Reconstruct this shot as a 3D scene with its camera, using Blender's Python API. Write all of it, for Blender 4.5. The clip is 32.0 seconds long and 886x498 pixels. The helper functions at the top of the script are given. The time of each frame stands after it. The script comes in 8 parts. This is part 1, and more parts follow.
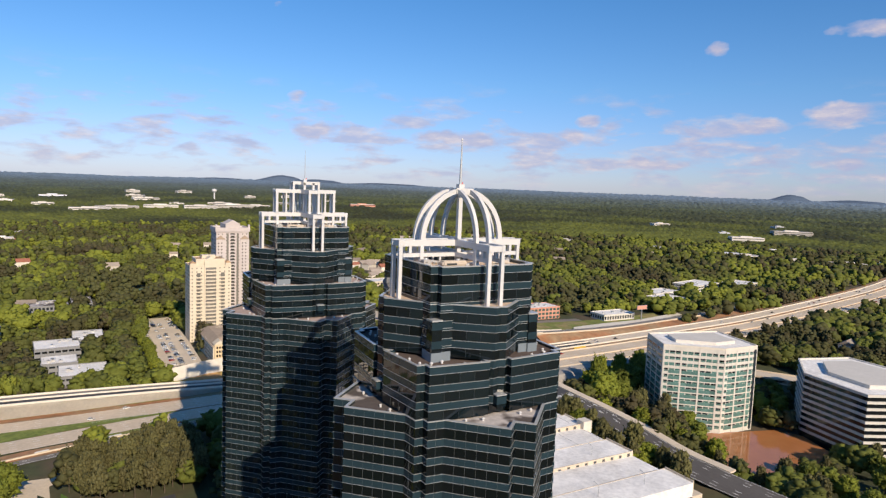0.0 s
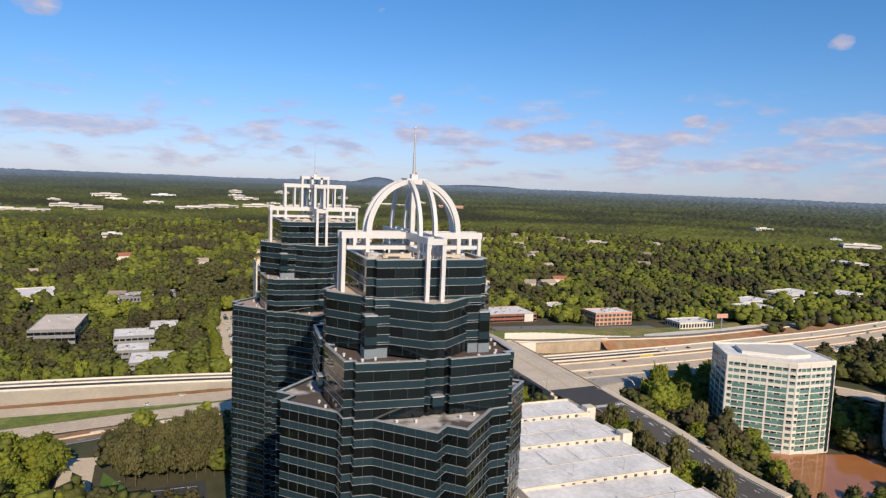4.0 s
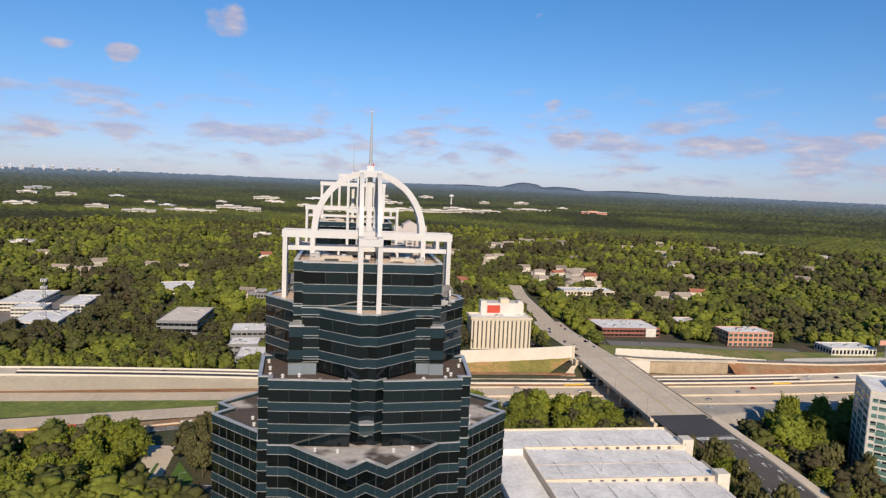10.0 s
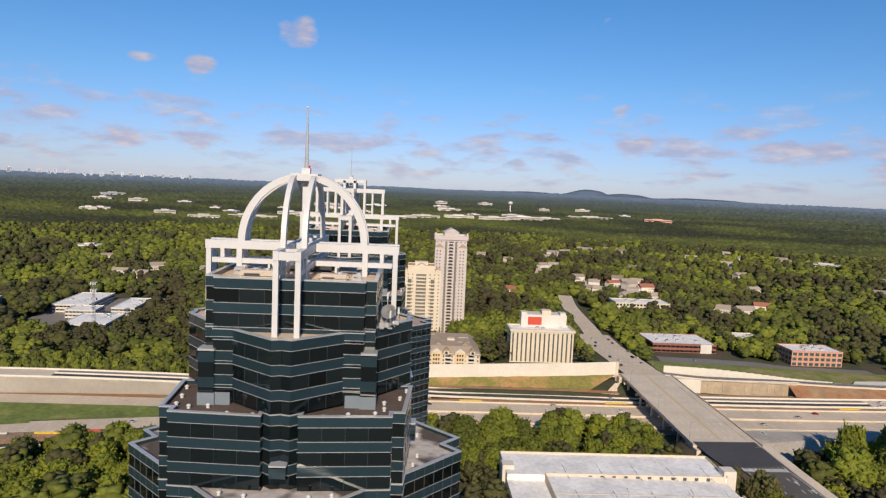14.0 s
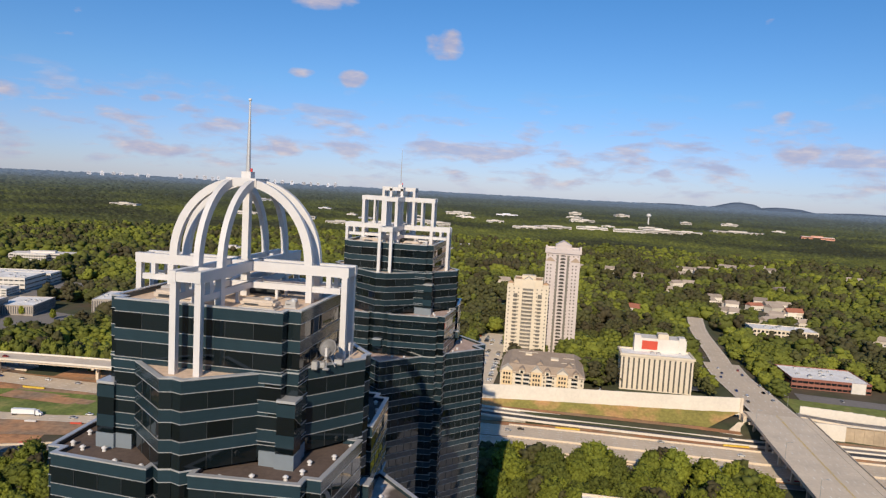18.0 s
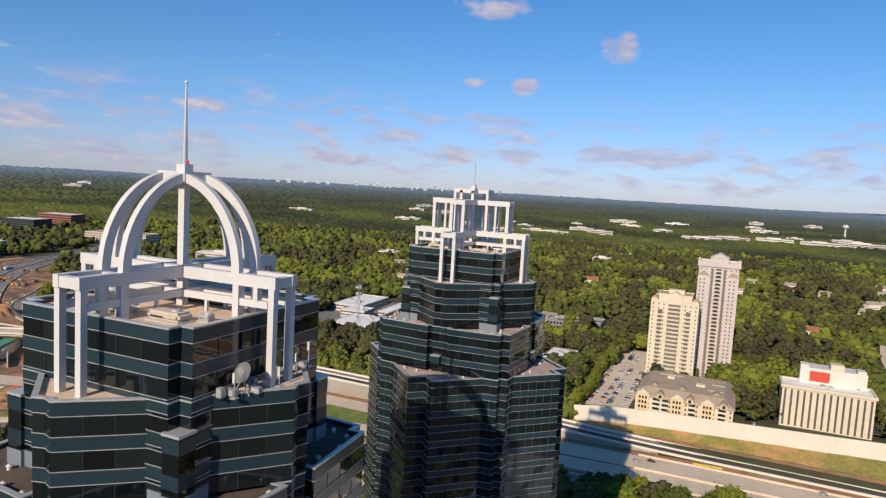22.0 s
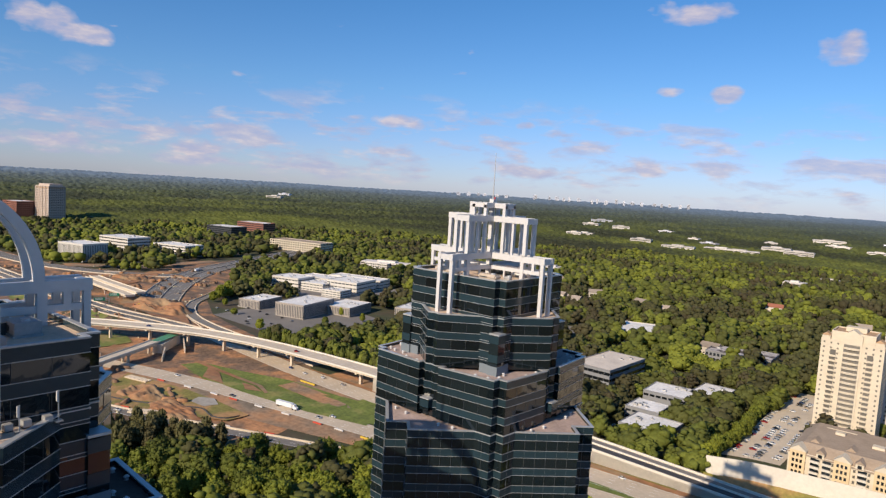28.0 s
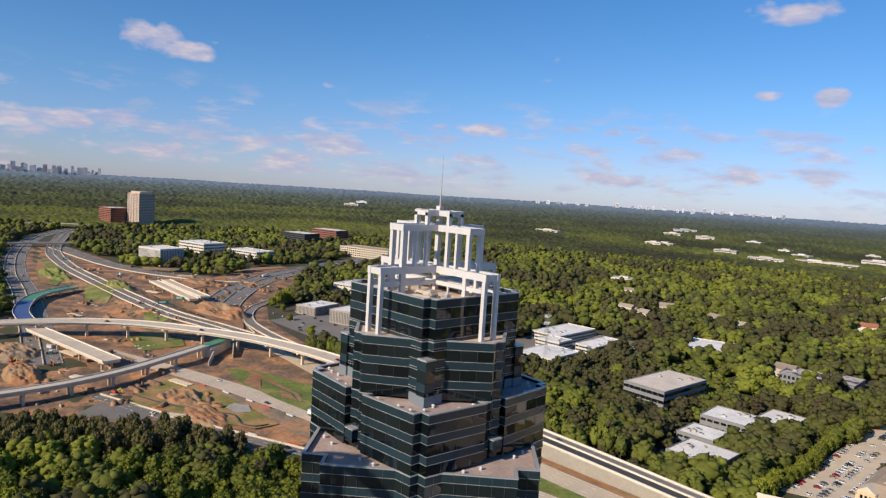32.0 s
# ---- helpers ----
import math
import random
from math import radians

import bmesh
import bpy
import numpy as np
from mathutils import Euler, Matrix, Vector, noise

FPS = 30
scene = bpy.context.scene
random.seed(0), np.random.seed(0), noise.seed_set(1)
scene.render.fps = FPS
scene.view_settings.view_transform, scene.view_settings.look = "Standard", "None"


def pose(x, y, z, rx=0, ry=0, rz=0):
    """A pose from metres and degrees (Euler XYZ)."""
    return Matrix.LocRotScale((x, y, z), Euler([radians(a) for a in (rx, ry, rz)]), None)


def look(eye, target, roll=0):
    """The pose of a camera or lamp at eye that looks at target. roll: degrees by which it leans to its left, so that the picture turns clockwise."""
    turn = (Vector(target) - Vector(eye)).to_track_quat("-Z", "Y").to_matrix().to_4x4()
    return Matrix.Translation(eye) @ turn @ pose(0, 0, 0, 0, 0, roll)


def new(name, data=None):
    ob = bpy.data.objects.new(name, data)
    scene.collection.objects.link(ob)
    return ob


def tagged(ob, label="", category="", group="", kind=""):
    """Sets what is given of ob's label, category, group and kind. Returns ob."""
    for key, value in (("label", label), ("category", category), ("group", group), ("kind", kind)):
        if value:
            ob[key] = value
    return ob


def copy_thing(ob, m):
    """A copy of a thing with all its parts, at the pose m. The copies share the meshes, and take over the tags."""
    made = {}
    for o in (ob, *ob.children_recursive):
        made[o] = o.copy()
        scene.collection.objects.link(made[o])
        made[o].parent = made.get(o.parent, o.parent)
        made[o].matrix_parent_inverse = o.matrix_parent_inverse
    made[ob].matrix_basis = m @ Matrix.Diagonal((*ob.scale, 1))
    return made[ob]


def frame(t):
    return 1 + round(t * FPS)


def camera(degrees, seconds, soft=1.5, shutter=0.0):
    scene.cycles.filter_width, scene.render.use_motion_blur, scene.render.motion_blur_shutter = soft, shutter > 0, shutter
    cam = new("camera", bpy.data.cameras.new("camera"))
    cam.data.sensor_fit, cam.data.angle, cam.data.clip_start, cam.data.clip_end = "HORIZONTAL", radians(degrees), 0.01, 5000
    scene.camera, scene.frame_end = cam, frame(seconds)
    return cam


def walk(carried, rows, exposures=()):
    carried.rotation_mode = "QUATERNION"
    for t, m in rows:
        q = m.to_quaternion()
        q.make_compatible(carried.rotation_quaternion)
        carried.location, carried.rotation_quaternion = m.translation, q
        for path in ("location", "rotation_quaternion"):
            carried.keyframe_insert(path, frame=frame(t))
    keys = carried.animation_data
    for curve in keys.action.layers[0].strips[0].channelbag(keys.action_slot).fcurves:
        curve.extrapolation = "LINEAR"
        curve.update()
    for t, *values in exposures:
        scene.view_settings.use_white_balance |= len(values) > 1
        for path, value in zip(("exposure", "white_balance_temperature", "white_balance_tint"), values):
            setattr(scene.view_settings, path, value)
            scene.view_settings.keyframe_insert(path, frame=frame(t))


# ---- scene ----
cam = camera(67.5, 32.0, soft=1.3)
METRES, EYE, TILT, LEAN, TURN = 275.0, 155.0, 0.0, 0.0, -29.8
ROWS = [
    (0.0, 0.0, 0.0, 0.0, 0.22, -5.69, -2.16),
    (0.5, 0.0146, 0.0006, -0.0006, 0.97, -5.72, -2.17),
    (1.0, 0.0301, 0.0021, -0.0014, 1.71, -5.7, -2.15),
    (1.5, 0.0461, 0.0054, -0.002, 3.01, -5.68, -2.18),
    (2.0, 0.0619, 0.0093, -0.0029, 4.11, -5.65, -2.18),
    (2.5, 0.078, 0.0143, -0.0038, 5.24, -5.68, -2.21),
    (3.0, 0.0937, 0.0201, -0.0048, 6.35, -5.74, -2.22),
    (3.5, 0.1089, 0.0267, -0.0052, 7.48, -5.78, -2.27),
    (5.5, 0.1629, 0.0584, -0.0058, 11.72, -5.9, -2.41),
    (6.0, 0.1741, 0.0677, -0.0061, 12.55, -5.92, -2.44),
    (6.5, 0.1846, 0.0771, -0.0064, 13.36, -5.93, -2.42),
    (7.0, 0.1951, 0.0871, -0.0068, 14.43, -5.88, -2.38),
    (7.5, 0.2053, 0.0978, -0.0074, 15.75, -5.87, -2.38),
    (8.0, 0.2153, 0.1086, -0.0077, 17.11, -5.88, -2.37),
    (8.5, 0.2245, 0.1196, -0.0082, 18.4, -5.9, -2.39),
    (9.0, 0.233, 0.1302, -0.0086, 19.51, -5.91, -2.43),
    (9.5, 0.2405, 0.1403, -0.009, 20.61, -5.88, -2.46),
    (10.0, 0.2474, 0.1506, -0.0092, 21.7, -5.86, -2.46),
    (10.5, 0.2541, 0.1605, -0.0093, 22.71, -5.82, -2.45),
    (11.0, 0.2604, 0.1705, -0.0093, 23.37, -5.76, -2.44),
    (11.5, 0.2663, 0.1808, -0.0091, 23.91, -5.71, -2.46),
    (12.0, 0.2717, 0.1918, -0.0091, 24.46, -5.67, -2.47),
    (12.5, 0.2773, 0.2036, -0.0088, 25.05, -5.62, -2.47),
    (13.0, 0.2829, 0.216, -0.0085, 25.64, -5.57, -2.49),
    (13.5, 0.2887, 0.2293, -0.008, 26.38, -5.53, -2.51),
    (15.5, 0.3109, 0.2882, -0.0062, 30.62, -5.47, -2.61),
    (16.0, 0.3163, 0.3042, -0.0059, 32.07, -5.42, -2.71),
    (16.5, 0.3203, 0.3217, -0.0053, 34.03, -5.38, -2.86),
    (17.0, 0.3252, 0.3387, -0.0043, 35.98, -5.33, -3.01),
    (17.5, 0.3289, 0.3563, -0.0036, 37.73, -5.29, -3.15),
    (18.0, 0.3319, 0.3738, -0.0034, 39.26, -5.27, -3.16),
    (18.5, 0.3348, 0.3909, -0.0031, 40.69, -5.29, -3.2),
    (19.0, 0.3376, 0.4075, -0.0029, 42.27, -5.32, -3.22),
    (19.5, 0.3402, 0.423, -0.0033, 43.79, -5.32, -3.21),
    (20.0, 0.3427, 0.4393, -0.0036, 45.38, -5.35, -3.2),
    (20.5, 0.3458, 0.4551, -0.0038, 47.5, -5.39, -3.23),
    (21.0, 0.3477, 0.4708, -0.0041, 49.84, -5.42, -3.26),
    (21.5, 0.3495, 0.4861, -0.004, 51.93, -5.46, -3.29),
    (22.0, 0.351, 0.5014, -0.0038, 53.77, -5.45, -3.24),
    (22.5, 0.3521, 0.5173, -0.0036, 55.52, -5.45, -3.28),
    (23.0, 0.3531, 0.534, -0.003, 57.24, -5.44, -3.34),
    (23.5, 0.3524, 0.5501, -0.0027, 58.82, -5.44, -3.36),
    (24.0, 0.3518, 0.5662, -0.0023, 60.28, -5.44, -3.34),
    (24.5, 0.3513, 0.5828, -0.0018, 61.69, -5.46, -3.36),
    (26.5, 0.3507, 0.6464, 0.0025, 66.57, -5.41, -3.37),
    (27.0, 0.3487, 0.6634, 0.0031, 67.7, -5.37, -3.42),
    (27.5, 0.3468, 0.6798, 0.0037, 68.76, -5.29, -3.52),
    (28.0, 0.3445, 0.6962, 0.0047, 69.7, -5.24, -3.56),
    (28.5, 0.3415, 0.713, 0.0054, 70.45, -5.23, -3.6),
    (29.0, 0.3384, 0.7298, 0.0061, 71.14, -5.17, -3.58),
    (29.5, 0.3358, 0.7463, 0.0069, 71.88, -5.12, -3.58),
    (30.0, 0.3329, 0.7628, 0.0077, 72.66, -5.07, -3.58),
    (30.5, 0.3298, 0.7789, 0.0084, 73.57, -5.05, -3.57),
    (31.0, 0.3263, 0.7949, 0.0092, 74.67, -5.02, -3.55),
    (31.5, 0.3224, 0.8109, 0.0094, 75.84, -5.02, -3.58),
    (32.0, 0.3183, 0.8271, 0.0098, 76.91, -4.99, -3.62),
]
walk(cam, [(t, pose(0, 0, EYE, TILT, LEAN, TURN) @ pose(METRES * x, METRES * y, METRES * z, 90 + pitch, roll, yaw)) for t, x, y, z, yaw, pitch, roll in ROWS],
     [(0.0, 0.16), (4.0, 0.10), (8.0, 0.03), (13.0, -0.02), (20.0, 0.0), (24.0, 0.06), (28.0, 0.11), (32.0, 0.12)])

# ---------------------------------------------------------------- light
SUN_EL = radians(29.0)
SUN_WAY = Vector((0.0225, 1.0, -math.tan(SUN_EL))).normalized()
sun = new("sun", bpy.data.lights.new("sun", "SUN"))
sun.data.energy, sun.data.angle, sun.data.color = 5.0, radians(0.53), (1.0, 0.845, 0.65)
sun.matrix_world = look((0, 0, 400), Vector((0, 0, 400)) + SUN_WAY)

world = bpy.data.worlds.new("sky")
scene.world = world
world.use_nodes = True
wt = world.node_tree
wt.nodes.clear()


def node(tree, kind, **values):
    n = tree.nodes.new(kind)
    for key, value in values.items():
        if key == "op":
            n.operation = value
        elif key == "blend":
            n.blend_type = value
        elif key == "clamp":
            n.use_clamp = value
        else:
            n.inputs[int(key[1:]) if key[0] == "i" and key[1:].isdigit() else key.replace("_", " ")].default_value = value
    return n


def ramp(tree, stops):
    n = tree.nodes.new("ShaderNodeValToRGB")
    while len(n.color_ramp.elements) < len(stops):
        n.color_ramp.elements.new(0.5)
    for e, (at, c) in zip(n.color_ramp.elements, stops):
        e.position = at
        e.color = (c, c, c, 1) if isinstance(c, (int, float)) else (*c, 1)
    return n


# separate cumulus clouds: azimuth east of north, height, half length, half depth (degrees)
CLOUDS = ((18.3, 4.0, 2.5, 0.95), (31.5, 3.75, 5.0, 0.8), (40.3, 4.1, 2.6, 0.7), (41.7, 5.5, 0.95, 0.65), (46.3, 2.2, 3.2, 0.6), (54.1, 5.3, 2.6, 0.7),
          (59.7, 6.0, 3.0, 0.9), (60.2, 2.5, 2.2, 0.55), (51.2, 11.1, 0.9, 0.65), (61.1, 12.0, 2.2, 0.6), (17.0, 6.6, 0.9, 0.6), (-9.7, 11.9, 1.9, 1.1),
          (-17.6, 8.6, 1.3, 0.7), (-21.6, 8.8, 1.3, 0.45), (-22.9, 2.75, 2.3, 0.7), (-32.9, 1.8, 2.7, 0.7), (-20.5, 14.7, 3.2, 0.9), (-43.8, 5.35, 2.7, 0.65),
          (-60.5, 1.9, 3.2, 0.8), (-70.9, 10.35, 2.4, 1.2), (-68.3, 9.7, 2.7, 0.75), (-77.0, 3.6, 2.6, 0.75), (-71.0, 1.8, 4.0, 0.7), (-33.2, 5.6, 0.9, 0.4))


def lone_clouds(tree, sep, ragged):
    """How deep inside one of the lone clouds a direction lies; ragged shifts the edge."""
    link = tree.links.new
    az = node(tree, "ShaderNodeMath", op="ARCTAN2")
    link(sep.outputs[0], az.inputs[0])
    link(sep.outputs[1], az.inputs[1])
    el = node(tree, "ShaderNodeMath", op="ARCSINE")
    link(sep.outputs[2], el.inputs[0])
    best = None
    for a, e, wide, deep in CLOUDS:
        sq = []
        for source, mid, half in ((az, a, wide), (el, e, deep)):
            off = node(tree, "ShaderNodeMath", op="MULTIPLY_ADD", i1=1 / radians(half), i2=-mid / half)
            link(source.outputs[0], off.inputs[0])
            two = node(tree, "ShaderNodeMath", op="MULTIPLY")
            link(off.outputs[0], two.inputs[0])
            link(off.outputs[0], two.inputs[1])
            sq.append(two)
        total = node(tree, "ShaderNodeMath", op="ADD")
        link(sq[0].outputs[0], total.inputs[0])
        link(sq[1].outputs[0], total.inputs[1])
        if best:
            low = node(tree, "ShaderNodeMath", op="MINIMUM")
            link(best.outputs[0], low.inputs[0])
            link(total.outputs[0], low.inputs[1])
            total = low
        best = total
    edge = node(tree, "ShaderNodeMath", op="MULTIPLY_ADD", i1=3.4)
    link(ragged.outputs["Fac"], edge.inputs[0])
    turn_ = node(tree, "ShaderNodeMath", op="MULTIPLY", i1=-1.0)
    link(best.outputs[0], turn_.inputs[0])
    link(turn_.outputs[0], edge.inputs[2])
    return edge


def build_sky(tree):
    link = tree.links.new
    out = tree.nodes.new("ShaderNodeOutputWorld")
    back = node(tree, "ShaderNodeBackground", Strength=0.10)
    sky = tree.nodes.new("ShaderNodeTexSky")
    sky.sky_type, sky.sun_disc = "NISHITA", False
    sky.sun_elevation, sky.sun_rotation = SUN_EL, math.pi
    sky.altitude, sky.air_density, sky.dust_density, sky.ozone_density = 300, 1.0, 0.15, 2.5
    coord = tree.nodes.new("ShaderNodeTexCoord")
    sep = tree.nodes.new("ShaderNodeSeparateXYZ")
    link(coord.outputs["Generated"], sep.inputs[0])
    squash = node(tree, "ShaderNodeVectorMath", op="MULTIPLY")
    squash.inputs[1].default_value = (1.0, 1.0, 3.0)
    link(coord.outputs["Generated"], squash.inputs[0])
    puffs = node(tree, "ShaderNodeTexNoise", Scale=10.5, Detail=5.0, Roughness=0.52, Distortion=0.15)
    link(squash.outputs[0], puffs.inputs["Vector"])
    flat = node(tree, "ShaderNodeVectorMath", op="MULTIPLY")
    flat.inputs[1].default_value = (1.0, 1.0, 3.6)
    link(coord.outputs["Generated"], flat.inputs[0])
    wisps = node(tree, "ShaderNodeTexNoise", Scale=12.0, Detail=6.0, Roughness=0.56, Distortion=0.2)
    link(flat.outputs[0], wisps.inputs["Vector"])
    # more cloud towards the horizon
    cover = ramp(tree, [(0.0, 0.055), (0.05, 0.06), (0.10, 0.02), (0.16, 0.0), (0.25, -0.005), (0.5, -0.01), (1.0, -0.03)])
    for e in cover.color_ramp.elements:
        v_ = e.color[0] + 0.05
        e.color = (v_, v_, v_, 1)
    link(sep.outputs[2], cover.inputs[0])
    grown = node(tree, "ShaderNodeMath", op="ADD")
    link(puffs.outputs["Fac"], grown.inputs[0])
    link(cover.outputs[0], grown.inputs[1])
    thick = ramp(tree, [(0.0, 0), (0.755, 0), (0.84, 0.8)])
    link(grown.outputs[0], thick.inputs[0])
    low = ramp(tree, [(0.0, 0.02), (0.015, 0.08), (0.06, 0.10), (0.10, 0.055), (0.16, 0.0), (1.0, 0.0)])
    link(sep.outputs[2], low.inputs[0])
    grown2 = node(tree, "ShaderNodeMath", op="ADD")
    link(wisps.outputs["Fac"], grown2.inputs[0])
    link(low.outputs[0], grown2.inputs[1])
    thin = ramp(tree, [(0.0, 0), (0.555, 0), (0.70, 0.85)])
    link(grown2.outputs[0], thin.inputs[0])
    band = ramp(tree, [(0.0, 0.5), (0.02, 1.0), (0.085, 1.0), (0.15, 0.0)])
    link(sep.outputs[2], band.inputs[0])
    thinned = node(tree, "ShaderNodeMath", op="MULTIPLY")
    link(thin.outputs[0], thinned.inputs[0])
    link(band.outputs[0], thinned.inputs[1])
    either = node(tree, "ShaderNodeMath", op="MAXIMUM")
    link(thick.outputs[0], either.inputs[0])
    link(thinned.outputs[0], either.inputs[1])
    loose = node(tree, "ShaderNodeVectorMath", op="MULTIPLY")
    loose.inputs[1].default_value = (1.0, 1.0, 1.7)
    link(coord.outputs["Generated"], loose.inputs[0])
    ragged = node(tree, "ShaderNodeTexNoise", Scale=27.0, Detail=3.5, Roughness=0.48, Distortion=0.1)
    link(loose.outputs[0], ragged.inputs["Vector"])
    lone = lone_clouds(tree, sep, ragged)
    body = node(tree, "ShaderNodeMapRange", From_Min=0.62, From_Max=1.5, To_Min=0.0, To_Max=0.95)
    link(lone.outputs[0], body.inputs[0])
    both = node(tree, "ShaderNodeMath", op="MAXIMUM")
    link(either.outputs[0], both.inputs[0])
    link(body.outputs[0], both.inputs[1])
    amount = node(tree, "ShaderNodeMath", op="MULTIPLY", i1=0.85)
    link(both.outputs[0], amount.inputs[0])
    shade = ramp(tree, [(0.38, (4.1, 4.2, 5.9)), (0.52, (5.1, 4.75, 5.8)), (0.66, (6.7, 5.8, 6.0))])
    tone = node(tree, "ShaderNodeTexNoise", Scale=26.0, Detail=4.0, Roughness=0.6)
    link(flat.outputs[0], tone.inputs["Vector"])
    link(tone.outputs["Fac"], shade.inputs[0])
    mix = tree.nodes.new("ShaderNodeMix")
    mix.data_type = "RGBA"
    link(amount.outputs[0], mix.inputs["Factor"])
    tint = tree.nodes.new("ShaderNodeMix")
    tint.data_type, tint.blend_type = "RGBA", "MULTIPLY"
    tint.inputs["Factor"].default_value = 1.0
    hue = ramp(tree, [(0.0, (0.57, 0.665, 1.09)), (0.06, (0.575, 0.70, 1.10)), (0.14, (0.52, 0.78, 1.10)), (0.35, (0.36, 0.80, 1.15))])
    link(sep.outputs[2], hue.inputs[0])
    link(sky.outputs[0], tint.inputs[6])
    link(hue.outputs[0], tint.inputs[7])
    link(tint.outputs[2], mix.inputs[6])
    link(shade.outputs[0], mix.inputs[7])
    link(mix.outputs[2], back.inputs[0])
    link(back.outputs[0], out.inputs[0])


build_sky(wt)

# ---------------------------------------------------------------- materials


def material(name, colour, rough=0.8, metal=0.0, vary=0.25, grain=0.3, stain=0.05, bump=0.0, per_object=0.0, per_island=0.0, hue=0.0, spec=0.5, second=None, cut=(0.45, 0.6)):
    """Base colour with grain (1/m), stains (1/m), and variation from piece to piece."""
    m = bpy.data.materials.new(name)
    m.use_nodes = True
    t = m.node_tree
    link = t.links.new
    b = t.nodes["Principled BSDF"]
    b.inputs["Roughness"].default_value = rough
    b.inputs["Metallic"].default_value = metal
    b.inputs["Specular IOR Level"].default_value = spec
    geo = t.nodes.new("ShaderNodeNewGeometry")
    fine = node(t, "ShaderNodeTexNoise", Scale=grain, Detail=4.0, Roughness=0.6)
    wide = node(t, "ShaderNodeTexNoise", Scale=stain, Detail=3.0, Roughness=0.55)
    link(geo.outputs["Position"], fine.inputs["Vector"])
    link(geo.outputs["Position"], wide.inputs["Vector"])
    add = node(t, "ShaderNodeMath", op="ADD")
    link(fine.outputs["Fac"], add.inputs[0])
    link(wide.outputs["Fac"], add.inputs[1])
    span = node(t, "ShaderNodeMapRange", From_Min=0.6, From_Max=1.4, To_Min=1 - vary, To_Max=1 + vary)
    link(add.outputs[0], span.inputs[0])
    value = span.outputs[0]
    for amount, source in ((per_object, "object"), (per_island, "island")):
        if amount:
            if source == "object":
                r = t.nodes.new("ShaderNodeObjectInfo").outputs["Random"]
            else:
                r = geo.outputs["Random Per Island"]
            s2 = node(t, "ShaderNodeMapRange", To_Min=1 - amount, To_Max=1 + amount)
            link(r, s2.inputs[0])
            mul = node(t, "ShaderNodeMath", op="MULTIPLY")
            link(value, mul.inputs[0])
            link(s2.outputs[0], mul.inputs[1])
            value = mul.outputs[0]
    hsv = node(t, "ShaderNodeHueSaturation", Color=(*colour, 1))
    if second:
        mix = t.nodes.new("ShaderNodeMix")
        mix.data_type = "RGBA"
        step = ramp(t, [(cut[0], 0), (cut[1], 1)])
        link(wide.outputs["Fac"], step.inputs[0])
        link(step.outputs[0], mix.inputs["Factor"])
        mix.inputs[6].default_value, mix.inputs[7].default_value = (*colour, 1), (*second, 1)
        link(mix.outputs[2], hsv.inputs["Color"])
    link(value, hsv.inputs["Value"])
    if hue:
        s3 = node(t, "ShaderNodeMapRange", To_Min=0.5 - hue, To_Max=0.5 + hue)
        if per_object:
            link(t.nodes.new("ShaderNodeObjectInfo").outputs["Random"], s3.inputs[0])
        else:
            link(geo.outputs["Random Per Island"], s3.inputs[0])
        link(s3.outputs[0], hsv.inputs["Hue"])
    link(hsv.outputs[0], b.inputs["Base Color"])
    if bump:
        bm_ = node(t, "ShaderNodeBump", Strength=bump, Distance=0.3)
        link(fine.outputs["Fac"], bm_.inputs["Height"])
        link(bm_.outputs[0], b.inputs["Normal"])
    return m


def wavy_glass(name, colour, rough, wave, spec=0.9, ior=1.7):
    m = bpy.data.materials.new(name)
    m.use_nodes = True
    t = m.node_tree
    link = t.links.new
    b = t.nodes["Principled BSDF"]
    b.inputs["Base Color"].default_value = (*colour, 1)
    b.inputs["Roughness"].default_value = rough
    b.inputs["IOR"].default_value = ior
    b.inputs["Specular IOR Level"].default_value = spec
    geo = t.nodes.new("ShaderNodeNewGeometry")
    n1 = node(t, "ShaderNodeTexNoise", Scale=0.35, Detail=2.0)
    link(geo.outputs["Position"], n1.inputs["Vector"])
    bp_ = node(t, "ShaderNodeBump", Strength=wave, Distance=0.05)
    link(n1.outputs["Fac"], bp_.inputs["Height"])
    link(bp_.outputs[0], b.inputs["Normal"])
    info = t.nodes.new("ShaderNodeObjectInfo")
    s = node(t, "ShaderNodeMapRange", To_Min=0.5, To_Max=1.7)
    link(info.outputs["Random"], s.inputs[0])
    hsv = node(t, "ShaderNodeHueSaturation", Color=(*colour, 1))
    link(s.outputs[0], hsv.inputs["Value"])
    link(hsv.outputs[0], b.inputs["Base Color"])
    return m


GLASS = wavy_glass("dark_tower_glass", (0.006, 0.010, 0.012), 0.03, 0.2, 0.5, 1.58)
TEAL = material("teal_spandrel", (0.017, 0.035, 0.046), 0.20, 0.0, 0.12, 0.8, 0.1, per_object=0.12, spec=0.5)
TRIM = material("pale_metal_trim", (0.50, 0.50, 0.50), 0.35, 0.35, 0.1)
WHITE = material("white_painted_steel", (0.58, 0.565, 0.555), 0.45, 0.0, 0.06, 0.9, 0.2)
ROOF_BROWN = material("brown_gravel_roof", (0.10, 0.070, 0.056), 0.95, 0, 0.35, 1.5, 0.25, bump=0.3)
ROOF_TAN = material("tan_gravel_roof", (0.62, 0.465, 0.34), 0.95, 0, 0.25, 1.2, 0.2, bump=0.2)
